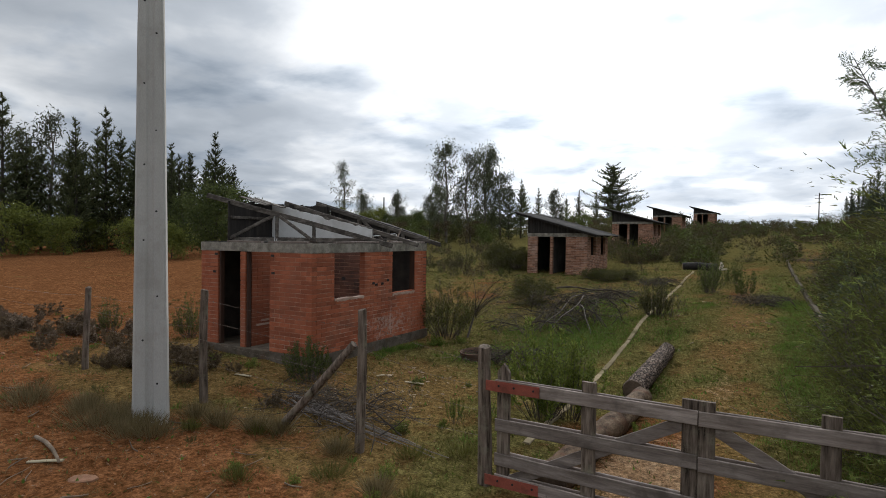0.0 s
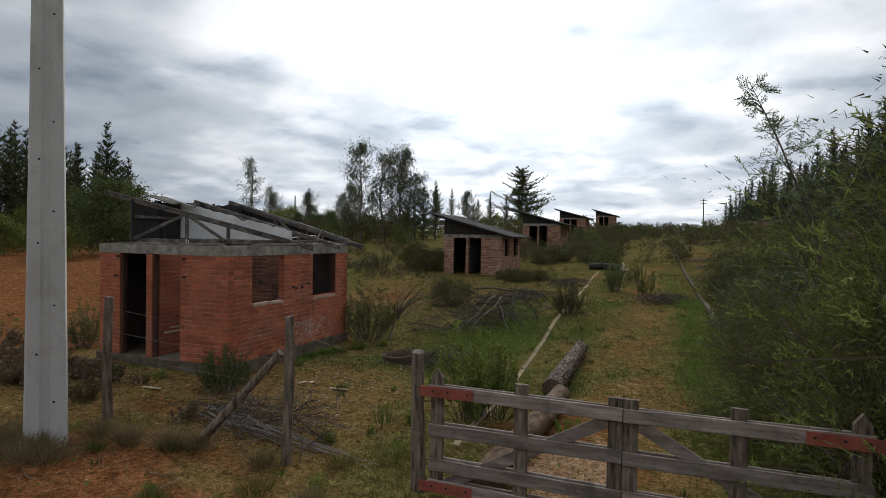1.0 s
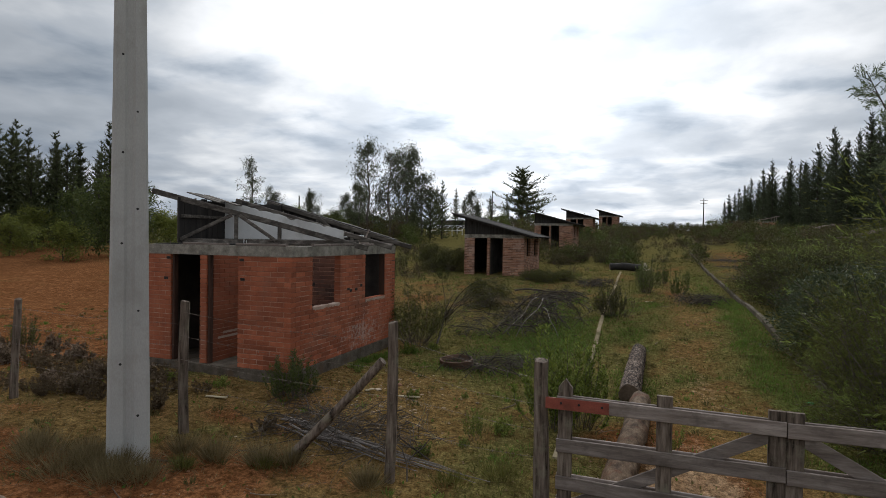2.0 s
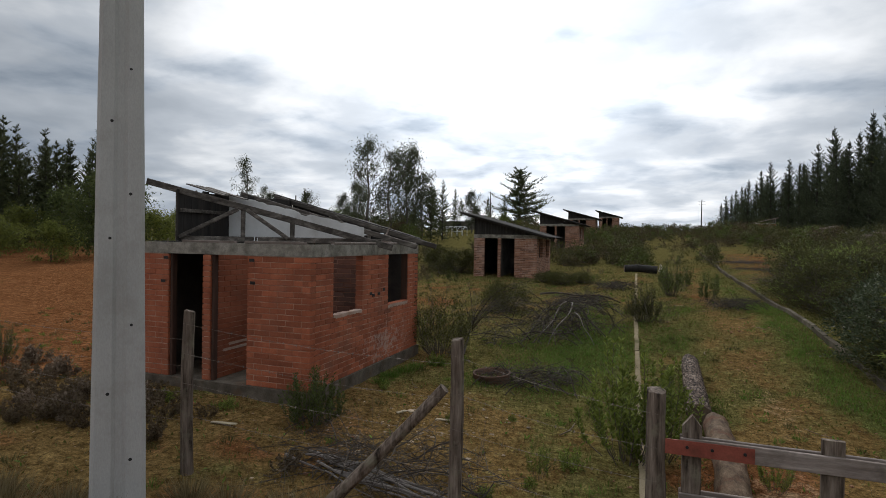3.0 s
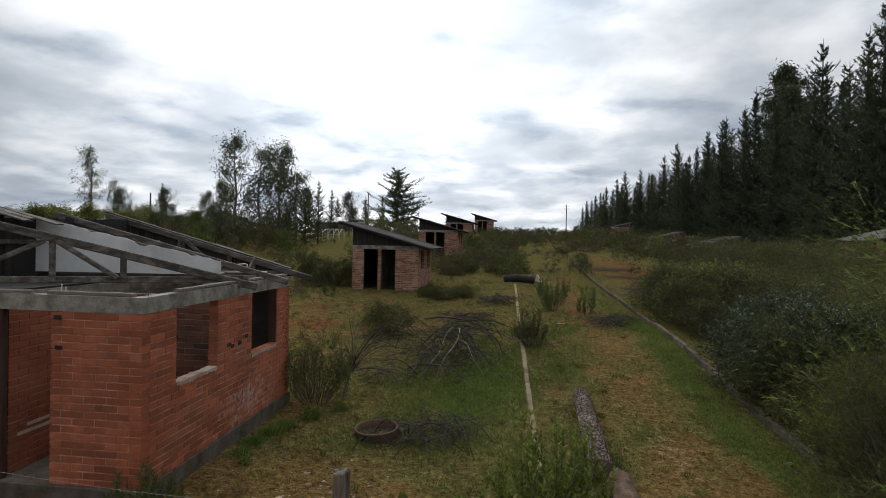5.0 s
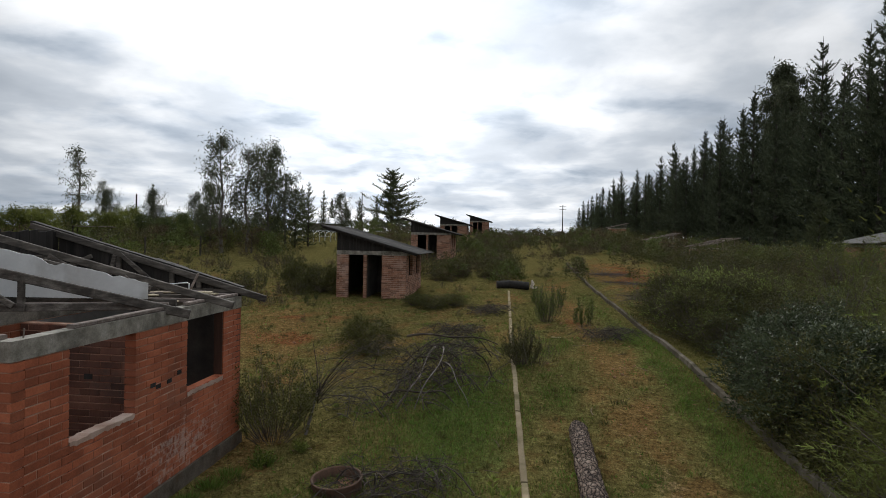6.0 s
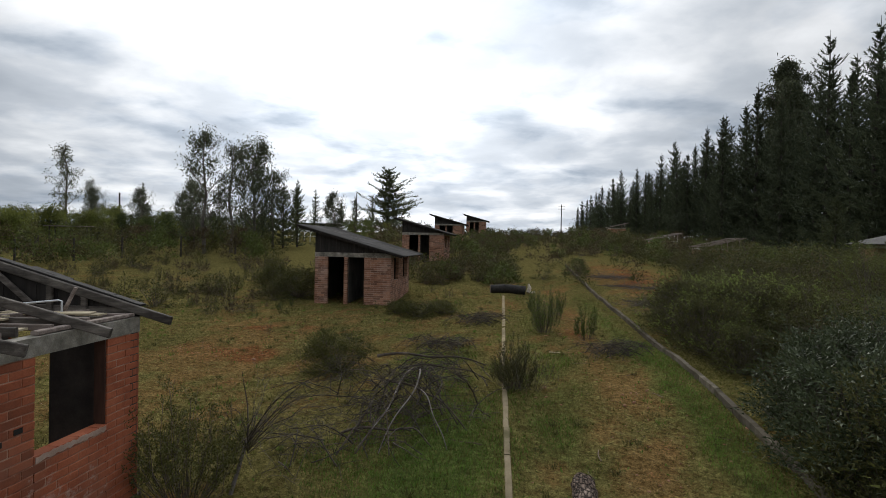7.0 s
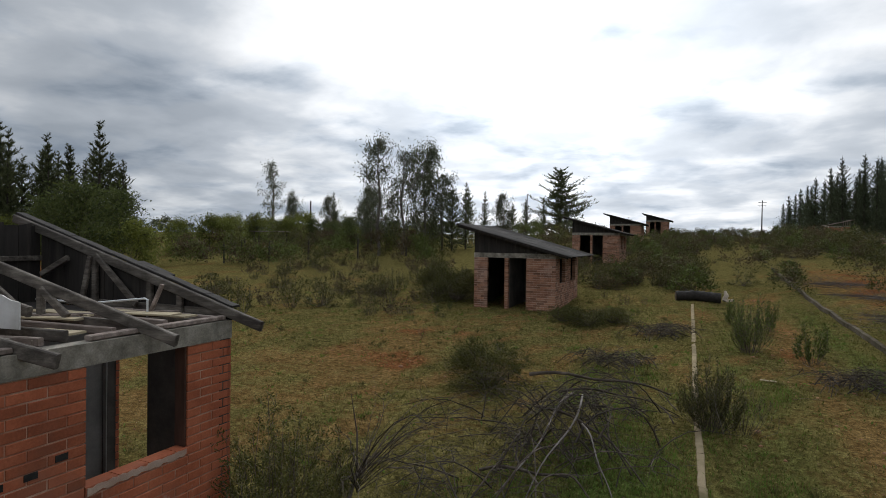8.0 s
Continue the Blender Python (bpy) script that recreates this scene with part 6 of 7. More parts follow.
OLIVEBUSH = thicket(43, 1.3, 1.6, 105, 74, 0.10, 0.03, L_HEATH, tip_mat=L_HEATHTIP, uneven=0.36, label="dense olive-brown scrub bush past the kerb", group="roadside thicket")
for x, y, s in ((9.85, 1.2, 0.95), (10.0, 2.6, 0.85), (10.15, -0.7, 0.85), (10.9, -0.3, 1.3), (11.9, 1.9, 2.0), (12.9, 4.2, 1.6), (10.7, -1.7, 1.3), (12.3, -0.6, 2.15), (13.6, 1.2, 2.3), (14.5, 5.8, 1.5), (13.0, 7.5, 1.0), (11.2, -3.2, 1.1), (13.7, 11.2, 1.1), (15.0, 10.4, 1.0), (19.5, 21.5, 1.35), (21.5, 23.5, 1.2)):
    put(ACACIA_BUSH, x, y, s)
for x, y, s in ((10.4, 7.3, 1.1), (10.95, 6.2, 1.0), (10.9, 8.6, 1.0), (11.4, 7.6, 0.95), (11.6, 9.2, 1.0), (12.2, 9.6, 1.0), (14.6, 12.6, 1.0), (12.1, 6.6, 1.15)):
    put(GREYBUSH, x, y, s)
GREENBUSH = thicket(45, 1.35, 1.75, 200, 80, 0.075, 0.02, L_HEATH, tip_mat=L_TIP, uneven=0.3, label="dense dark bush with fresh green tips past the kerb", group="roadside thicket")
put(GREENBUSH, 10.95, 16.8, 1.1)
put(GREENBUSH, 12.3, 18.6, 0.9)
for x, y, s in ((11.0, 14.6, 0.85), (12.0, 15.9, 1.0), (11.3, 18.2, 0.8), (13.2, 17.2, 1.05), (12.6, 20.0, 0.85), (11.2, 12.9, 0.6), (14.6, 17.9, 1.0), (14.0, 15.2, 0.95)):
    put(GREENBUSH, x, y, s)
put(GREENBUSH, 11.5, 20.0, 0.75)
RUSSETBUSH = thicket(44, 1.3, 1.5, 100, 50, 0.09, 0.024, L_RUSSET, uneven=0.28, label="dense russet-brown heath bush past the kerb", group="roadside thicket")
for x, y, s in ((13.6, 13.2, 0.9), (15.2, 15.8, 1.1), (14.2, 20.6, 0.9), (16.2, 20.4, 1.2), (17.2, 25.6, 1.1), (16.2, 11.2, 1.0), (18.8, 18.0, 1.2), (19.6, 23.4, 1.3), (19.4, 28.6, 1.2), (21.0, 30.0, 1.3), (12.4, 12.6, 0.8), (10.7, 4.6, 0.75), (11.3, 5.6, 0.9), (10.5, 2.7, 0.8)):
    put(RUSSETBUSH, x, y, s * random.uniform(0.7, 1.15))
for x, y, s in ((12.6, 11.8, 0.9), (12.6, 14.0, 0.9), (13.2, 15.5, 1.05), (12.2, 17.8, 0.9), (13.4, 18.8, 1.1), (12.6, 21.0, 0.95), (14.6, 22.5, 1.15), (15.8, 18.0, 1.2), (16.5, 13.5, 1.25), (15.0, 26.0, 1.1),
                (17.0, 28.5, 1.2), (17.5, 23.0, 1.3), (18.8, 32.0, 1.2), (18.0, 37.0, 1.2), (19.5, 20.0, 1.3), (20.8, 26.0, 1.3), (21.5, 33.0, 1.2), (12.2, 10.6, 0.8), (16.4, 9.0, 1.3), (18.5, 15.0, 1.4), (10.15, 3.4, 0.55), (11.2, 3.7, 0.85), (10.2, 1.9, 0.5), (10.45, 6.2, 0.95), (10.4, 5.2, 0.85), (10.5, 4.3, 0.8)):
    put(OLIVEBUSH, x, y, s * random.uniform(0.7, 1.15))


def young_acacia(x, y, height):
    root = thing("young_acacia", "slender young acacia with feathery grey-green sprays", "tree", m=pose(x, y, gz(x, y) - 0.05))
    rng = np.random.default_rng(51)
    g, cs, ds = Geo(), [], []
    trunk = [Vector((1.15, 0.3, 0)), Vector((1.0, 0.25, height * 0.35)), Vector((0.68, 0.1, height * 0.62)), Vector((0.22, 0.0, height * 0.83)), Vector((-0.2, 0.0, height))]
    g.tube(trunk, [0.045, 0.036, 0.022, 0.012, 0.004], 7)
    for i in range(24):
        f = 0.5 + 0.5 * i / 24
        s = f * 4
        j = min(int(s), 3)
        p0 = trunk[j].lerp(trunk[j + 1], s - j)
        a = rng.uniform(0, 2 * math.pi)
        L = rng.uniform(0.4, 1.0) * (1.3 - f)
        p1 = p0 + Vector((math.cos(a) * L, math.sin(a) * L, L * rng.uniform(0.1, 0.6)))
        g.tube([p0, p0.lerp(p1, 0.5) + Vector((0, 0, 0.03)), p1], [0.008, 0.005, 0.002], 4, caps=False)
        for k in range(10):
            t = rng.uniform(0.2, 1.05)
            c = np.array(p0.lerp(p1, t))
            axis = rng.normal(0, 0.6, 3) + np.array([math.cos(a) * 0.5, math.sin(a) * 0.5, 0.25])
            axis = axis / np.linalg.norm(axis)
            u = np.linspace(0.02, 0.17, 9)[:, None]
            for side in (-1, 1):
                cs.append(c + axis * u)
                ds.append(axis * 0.6 + side * np.cross(axis, [0.2, 0.3, 1.0]) + rng.normal(0, 0.15, (9, 3)))
    part("trunk", g, M_TWIG, root)
    part("crown", blade_mesh("crown", np.concatenate(cs), np.concatenate(ds), 0.055, 0.011, L_SPRAY, rng, 0.1), None, root)
    return root


ACACIA = young_acacia(9.15, 0.85, 5.55)
copy_thing(ACACIA, Matrix.LocRotScale((11.2, 0.9, gz(11.2, 0.9)), Euler((0, 0, 1.3)), (1.15, 1.15, 1.12)))
copy_thing(ACACIA, Matrix.LocRotScale((10.7, 2.2, gz(10.7, 2.2)), Euler((0, 0, 3.0)), (0.9, 0.9, 0.85)))

# scrub over the fields
SPROUTS = [broom(161, 0.75, 0.55, 9, 34, 0.055, 0.017, L_BROOM, clasp=True, label="small sparse green sprout in the worn field", group="field sprouts", bare=0.35, twigs=4),
           broom(162, 0.85, 0.7, 12, 12, 0.055, 0.018, L_RUSSET, clasp=True, label="small twiggy brown shrub in the worn field", group="field sprouts", bare=0.4, twigs=5),
           broom(163, 0.5, 0.6, 14, 26, 0.05, 0.018, L_OLIVE, label="low olive shrub in the worn field", group="field sprouts", bare=0.2, twigs=4)]
rng = np.random.default_rng(164)
for i in range(54):
    x, y = rng.uniform(-9, 3.4), 12.0 + 15.0 * rng.uniform() ** 0.7
    if -4.2 < x < 0.8 and 20.5 < y < 29:
        continue
    put(SPROUTS[i % 3], x, y, rng.uniform(0.55, 1.15), rng.uniform(0, 360))
SCRUB = [broom(61, 1.2, 1.2, 30, 17, 0.09, 0.026, L_HEATH, clasp=True, label="wild brown-green scrub shrub in the field", group="field scrub", bare=0.25, twigs=3),
         broom(62, 1.4, 1.0, 26, 20, 0.09, 0.026, L_OLIVE, clasp=True, label="wild green broom shrub in the field", group="field scrub", bare=0.3, twigs=3),
         thicket(63, 0.8, 0.9, 30, 30, 0.11, 0.034, L_HEATH, uneven=0.3, name="shrub", label="low rounded scrub shrub in the field", group="field scrub"),
         broom(64, 1.1, 1.2, 24, 18, 0.10, 0.03, L_RUSSET, label="withered brown shrub in the field", group="field scrub", bare=0.2, twigs=3)]
far_spots = []
rng = np.random.default_rng(71)
for i in range(290):
    y = 11 + 62 * rng.uniform() ** 1.25
    x = rng.uniform(-0.75, 0.13) * (y + 8) + 3
    if y < 17 and x > -4 or (-5.0 < x < 1.6 and any(abs(y - c) < 4.2 for c in (23.7, 44.2, 68.2))):
        continue
    if 4.2 < x < 10.2 and y < 30 or (-6 < x < 3 and y < 19) or (-14 < x < -3 and 12 < y < 22 and rng.uniform() < 0.75):
        continue
    if -3.5 < x < 3.6 and 12 < y < 30:
        continue
    if y < 33:
        put(SCRUB[rng.integers(0, 4)], x, y, rng.uniform(0.6, 1.15))
    else:
        far_spots.append((x, y, rng.uniform(0.4, 0.8), rng.uniform(0.6, 1.3)))
for i in range(70):
    y = rng.uniform(15.5, 44)
    x = rng.uniform(-0.62, -0.10) * (y + 8) + 3
    if -6.5 < x < 2.2 and (19.0 < y < 29 or 40 < y < 49) or (x > -4 and y < 30):
        continue
    put(SCRUB[rng.integers(0, 4)], x, y, rng.uniform(0.75, 1.3))
# thicker scrub up the road and on both sides of it
MID = [thicket(65, 1.3, 1.7, 34, 26, 0.2, 0.065, uneven=0.3, leaf_mat=L_HEATH, name="heath_bush", label="dense heath bush up the overgrown road", group="upper scrub"),
       thicket(66, 1.2, 1.5, 30, 24, 0.22, 0.075, uneven=0.3, leaf_mat=L_BROOM, name="heath_bush", label="dense green bush up the overgrown road", group="upper scrub"),
       thicket(67, 1.2, 1.4, 32, 24, 0.2, 0.065, uneven=0.3, leaf_mat=L_RUSSET, name="heath_bush", label="dense brown heath bush up the overgrown road", group="upper scrub")]
for i in range(250):
    y = 29 + 85 * rng.uniform() ** 1.3
    x = 2.0 + rng.uniform(-0.08, 0.42) * (y - 4) if i % 3 else rng.uniform(0.6, 5.6)
    if 5.0 < x < 9.6 and y < 55 and i % 3:
        continue
    if 10.0 < x < 17.0 and 26 < y < 47:
        continue
    if -4.5 < x < 1.2 and any(abs(y - c) < 4.0 for c in (23.7, 44.2, 68.2, 99.2)):
        continue
    if 24.5 < x < 31.5 and any(abs(y - c) < 4.6 for c in (39.5, 60.0, 81.0, 122.0)):
        continue
    put(MID[rng.integers(0, 3)] if i % 3 or y > 52 else SCRUB[rng.integers(0, 4)], x, y, rng.uniform(0.6, 1.05) * (1.0 if i % 3 else 0.72))

# undergrowth hiding the foot of the wood, the second row of huts and the far field edge
def undergrowth(name, spots, mat, label, seed, per=520, leaf=0.24):
    rng = np.random.default_rng(seed)
    cs, ds = [], []
    for x, y, r, h in spots:
        for k in range(9):
            a, e = rng.uniform(0, 2 * math.pi), rng.uniform(0.1, 1.0)
            rr = r * math.sqrt(1 - (0.9 * e) ** 2) * rng.uniform(0.3, 1.05)
            c = np.array([x + rr * math.cos(a), y + rr * math.sin(a), gz(x, y) + h * e])
            n = per // 9
            off = rng.normal(0, 1, (n, 3)) * r * rng.uniform(0.14, 0.28) * np.array([1, 1, 0.7])
            cs.append(c + off)
            ds.append(rng.normal(0, 0.6, (n, 3)) + np.array([0.4 * math.cos(a), 0.4 * math.sin(a), 0.5]))
    lone(name, blade_mesh(name, np.concatenate(cs), np.concatenate(ds), leaf, leaf * 0.34, mat, rng, 0.1, 3), None, label, "undergrowth", kind="stuff")


spots = [far_spots[k::3] for k in range(3)]
for k, (m, word) in enumerate(((L_HEATH, "dark olive"), (L_OLIVE, "green"), (L_RUSSET, "brown"))):
    undergrowth("field_scrub", spots[k], m, "scattered " + word + " scrub across the far field", 710 + k, 130, 0.15)
spots = [[], [], []]
for i in range(620):                                # low heath closing over the upper road and the ground beside it
    y = 30 + 82 * rng.uniform() ** 1.15
    x = rng.uniform(-3.0, 2.0 + 0.46 * (y - 4))
    if (5.6 < x < 8.6 and y < 62) or (9.2 < x < 17.5 and 24 < y < 48 and rng.uniform() < 0.93) or (-4.6 < x < 1.4 and any(abs(y - c) < 4.3 for c in (44.2, 68.2, 99.2))):
        continue
    if 25.0 < x < 36.0 and any(abs(y - c) < 5.0 for c in (39.5, 62.0, 83.0)):
        continue
    spots[rng.integers(0, 3)].append((x, y, rng.uniform(0.5, 1.15), rng.uniform(0.6, 1.45)))
for k, (m, word) in enumerate(((L_HEATH, "dark olive"), (L_OLIVE, "olive green"), (L_RUSSET, "brown"))):
    undergrowth("heath_cover", spots[k], m, "low " + word + " heath covering the upper ground", 720 + k, 230, 0.15)
spots = [[], [], []]
for i in range(210):
    y = rng.uniform(24, 110)
    x = rng.uniform(16, 41)
    if y < 40 and x < 20 or (28.0 < x < 34.5 and 33.5 < y < 43.0) or (25.5 < x < 31.5 and (59.5 < y < 65.5 or 80.5 < y < 86.5)):
        continue
    spots[rng.integers(0, 3)].append((x, y, rng.uniform(1.0, 2.0), rng.uniform(1.3, 2.6)))
for i in range(110):
    az, dist = radians(rng.uniform(-50, -9)), rng.uniform(48, 84)
    if radians(-23.5) < az < radians(-15.5):
        continue
    spots[rng.integers(0, 3)].append((5 + dist * math.sin(az), -4 + dist * math.cos(az), rng.uniform(1.0, 1.9), rng.uniform(1.2, 3.0)))
for k, (m, word) in enumerate(((L_HEATH, "dark olive"), (L_BROOM, "green"), (L_RUSSET, "brown"))):
    undergrowth("undergrowth", spots[k], m, "tangled " + word + " undergrowth at the field edges", 700 + k)

# trees
PINES = [conifer(81 + i, 29.0, 7.6, "tall dark plantation pine at the forest edge", "pine plantation", whorls=36, per=7, needles=52, leaf=0.6, ragged=0.5, limbs=False, broad=0.21, taper=0.9) for i in range(3)]
BACKPINES = [conifer(181 + i, 29.0, 7.4, "tall dark plantation pine inside the wood", "pine plantation", whorls=24, per=6, needles=9, leaf=1.3, ragged=0.3, limbs=False, broad=0.26, taper=0.85) for i in range(2)]
rng = np.random.default_rng(91)
for row in range(3):
    y = 40.0 + 2.0 * row
    while y < 207:
        x = 45.0 + 5.0 * row + rng.uniform(-1.4, 1.4) - 0.085 * max(0, y - 60)
        s = rng.uniform(0.72, 1.04) * (1.0 + 0.05 * row) * float(np.interp(y, [60, 120, 170, 207], [1.0, 0.73, 0.55, 0.46]))
        put(PINES[rng.integers(0, 3)] if row < 2 else BACKPINES[rng.integers(0, 2)], x, y, s)
        y += rng.uniform(2.4, 5.0) + 0.3 * row
YOUNG = [conifer(86, 12.0, 4.0, "dark young pine at the far edge of the field", "scattered pines", whorls=17, per=7, needles=34, leaf=0.6, ragged=0.4, taper=0.9, broad=0.17, mat=L_OPENPINE),
         conifer(87, 13.0, 3.4, "slim dark pine at the far edge of the field", "scattered pines", whorls=18, per=7, needles=32, leaf=0.55, ragged=0.45, taper=0.9, broad=0.17, mat=L_OPENPINE)]
for x, y, top in ((-57.5, 35.5, 13.4), (-60.5, 37.5, 14.2), (-58.0, 38.6, 12.6), (-56.6, 33.0, 12.2), (-53.2, 34.4, 11.0), (-50.4, 35.3, 10.4), (-57.7, 24.6, 13.0), (-52.6, 29.6, 11.2), (-49.6, 38.8, 10.8), (-59.5, 18.2, 15.7), (-61.9, 20.4, 13.0), (-59.9, 20.6, 13.6), (-61.8, 22.7, 13.1), (-55.7, 22.5, 13.2), (-54.9, 22.9, 13.8), (-61.9, 27.3, 14.2), (-55.8, 26.5, 15.6), (-55.0, 27.5, 15.2),
                  (-62.7, 29.2, 14.6), (-56.3, 29.9, 14.5), (-59.1, 32.3, 14.1), (-55.6, 31.2, 12.8), (-55.5, 34.3, 11.3), (-51.0, 32.2, 11.2), (-54.2, 36.1, 12.2), (-54.8, 39.2, 14.0), (-51.7, 37.6, 14.6),
                  (-52.8, 39.7, 13.3), (-51.7, 39.9, 12.0), (-64.0, 14.0, 14.0), (-66.0, 10.0, 14.5)):
    put(YOUNG[int(rng.integers(0, 2))], x, y, (top - gz(x, y)) / 12.4)
for x, y, s in ((-45.3, 127, 0.98), (-50, 165, 0.95), (-44, 160, 0.85), (-70, 105, 0.72), (-31, 128, 0.75), (-21, 126, 0.6), (-28, 133, 0.7)):
    put(YOUNG[int(rng.integers(0, 2))], x, y, s)
put(conifer(88, 16.5, 13.2, "broad dark pine standing alone behind the huts", "scattered pines", whorls=20, per=9, needles=75, leaf=0.75, ragged=0.65, clear=0.06, taper=0.75, broad=0.22, sweep=0.45, mat=L_OPENPINE), -24.5, 136.0, 1.0, 0)
GUM = leafy_tree(92, 11.4, 2.5, "tall thin gum tree with sparse drooping leaves", "gum trees", limbs=40, per=84, leaf=0.28, crown_from=0.16, mat=L_GUM, bark=M_PALETRUNK, gap=0.95, droop=0.8, upright=0.5, name="gum_tree")
put(YOUNG[0], 24.6, 33.2, 0.5)
put(YOUNG[1], 27.2, 35.5, 0.3)
put(GUM, -22.0, 44.7, 1.0, 0)
put(GUM, -20.0, 45.6, 0.9, 120)
FULLGUM = leafy_tree(93, 11.0, 2.7, "dense dark gum tree behind the field", "gum trees", limbs=60, per=150, leaf=0.28, crown_from=0.06, mat=L_GUM, bark=M_PALETRUNK, gap=1.1, droop=0.8, upright=0.5, name="gum_tree")
put(FULLGUM, -20.4, 50.9, 1.0, 0)
put(GUM, -19.0, 52.5, 0.72, 70)
put(FULLGUM, -25.5, 49.0, 0.62, 200)
FARGUM = leafy_tree(94, 15.5, 2.4, "tall narrow gum tree far behind the field", "gum trees", limbs=34, per=62, leaf=0.42, crown_from=0.2, mat=L_GUM, bark=M_PALETRUNK, gap=1.3, droop=0.8, upright=0.5, name="gum_tree")
put(FARGUM, -74.6, 90.0, 1.0, 0)
put(FARGUM, -73.0, 94.0, 0.62, 40)
put(FARGUM, -61.2, 23.4, 1.02, 80)
put(FARGUM, -62.4, 21.4, 0.9, 10)
WOODGUM = leafy_tree(98, 35.0, 4.6, "tall gum tree with drooping tufts standing above the pines", "gum trees", limbs=60, per=260, leaf=0.62, crown_from=0.35, mat=L_GUM, bark=M_PALETRUNK, gap=0.85, droop=0.8,
                     upright=0.3, name="gum_tree")
for x, y, s in ((55, 102, 1.0), (57, 108, 0.93), (53, 97, 0.85)):
    put(WOODGUM, x, y, s)
WILLOW = [leafy_tree(95, 7.0, 3.4, "rounded bright green broadleaf tree behind the red field", "field edge trees", limbs=40, per=96, leaf=0.42, crown_from=0.1, mat=L_BROADLEAF),
          leafy_tree(96, 6.0, 3.2, "low spreading green broadleaf tree behind the field", "field edge trees", limbs=36, per=96, leaf=0.42, crown_from=0.08, mat=L_BROADLEAF),
          leafy_tree(99, 7.4, 3.6, "large dark green broadleaf tree behind the red field", "field edge trees", limbs=46, per=110, leaf=0.40, crown_from=0.08, mat=L_DARKLEAF)]
for az, dist, s in ((-73, 58, 1.0), (-70, 62, 0.95), (-67, 60, 0.9), (-64.5, 66, 0.95), (-62, 52, 0.95), (-60, 60, 1.05), (-58.5, 47, 0.9), (-57, 60, 1.0), (-54, 50, 1.15), (-51.5, 58, 1.1), (-50, 50, 0.75), (-47.5, 66, 0.85), (-45, 70, 0.9),
                    (-43, 66, 0.8), (-41, 72, 0.95), (-39, 68, 0.75), (-36.5, 74, 0.9), (-34, 70, 0.7), (-32.2, 78, 0.85), (-30, 62, 0.6), (-28.5, 60, 0.55), (-26, 66, 0.65), (-25, 70, 0.5), (-14, 96, 0.5), (-12, 108, 0.55)):
    put(WILLOW[2 if s > 0.99 and az > -58 else int(rng.integers(0, 2))], 5 + dist * math.sin(radians(az)), -4 + dist * math.cos(radians(az)), s * ((0.88 if az < -35 else 0.74) if az > -49 else 1.0 if az > -56 else rng.uniform(0.66, 0.9)))
# mixed trees along the field's far edge
for tree, x, y, scale in ((WILLOW[0], -48.5, 53.1, 0.77), (WILLOW[1], -44.3, 46.6, 0.78), (FULLGUM, -57.1, 75.3, 0.63), (WILLOW[0], -36.9, 50.4, 0.7), (FULLGUM, -46.9, 71.4, 0.61), (WILLOW[2], -37.4, 54.4, 0.6),
                          (WILLOW[2], -31.1, 53.0, 0.65), (FULLGUM, -38.1, 67.4, 0.56), (WILLOW[2], -42.7, 51.8, 0.59), (YOUNG[0], -17.9, 52.5, 0.6), (YOUNG[1], -17.2, 54.6, 0.54), (YOUNG[1], -22.1, 74.1, 0.52),
                          (FULLGUM, -19.4, 74.4, 0.6), (WILLOW[2], -26.5, 55.6, 0.53), (WILLOW[2], -32.8, 52.8, 0.54), (WILLOW[2], -30.8, 57.1, 0.6), (WILLOW[1], -22.9, 58.0, 0.67)):
    put(tree, x, y, scale, (x * 37.0 + y * 11.0) % 360)
# far woods closing the horizon
FARWOOD = leafy_tree(97, 6.0, 3.4, "low dark wood on the skyline", "far woods", limbs=14, per=54, leaf=0.85, crown_from=0.05, mat=L_GUM)
for i in range(90):
    az = -74 + 100 * (i + rng.uniform(-0.4, 0.4)) / 90
    dist = rng.uniform(120, 175)
    if az > 10 and dist < 150:
        continue
    put(FARWOOD, 4 + dist * math.sin(radians(az)), dist * math.cos(radians(az)), rng.uniform(0.5, 0.95) * (0.5 if -4 < az < 8 else 1))


# ---- far posts and sheds ----
def utility_pole(x, y, h, label):
    root = thing("utility_pole", label, "pole", "far utility poles", m=pose(x, y, gz(x, y)))
    part("shaft", Geo().tube([(0, 0, -0.3), (0, 0, h)], [0.16, 0.10], 8), M_TRUNK, root)
    for z in (h - 0.5, h - 1.3):
        part("crossarm", Geo().beam((-0.9, 0, z), (0.9, 0, z), 0.1, 0.1), M_TRUNK, root)
    return root


utility_pole(21.0, 155.0, 9.2, "thin dark timber power pole with crossarms")
part("shaft", Geo().tube([(0, 0, -0.3), (0, 0, 8.0)], [0.15, 0.09], 8), M_TRUNK, thing("bare_pole", "bare dark timber pole behind the scrub", "pole", m=pose(-24.7, 106, gz(-24.7, 106))))
part("shaft", Geo().tube([(0, 0, -0.3), (0, 0, 5.6)], [0.13, 0.08], 8), M_TRUNK, thing("bare_pole", "bare dark timber pole in the far field", "pole", m=pose(-39.5, 57, gz(-39.5, 57))))


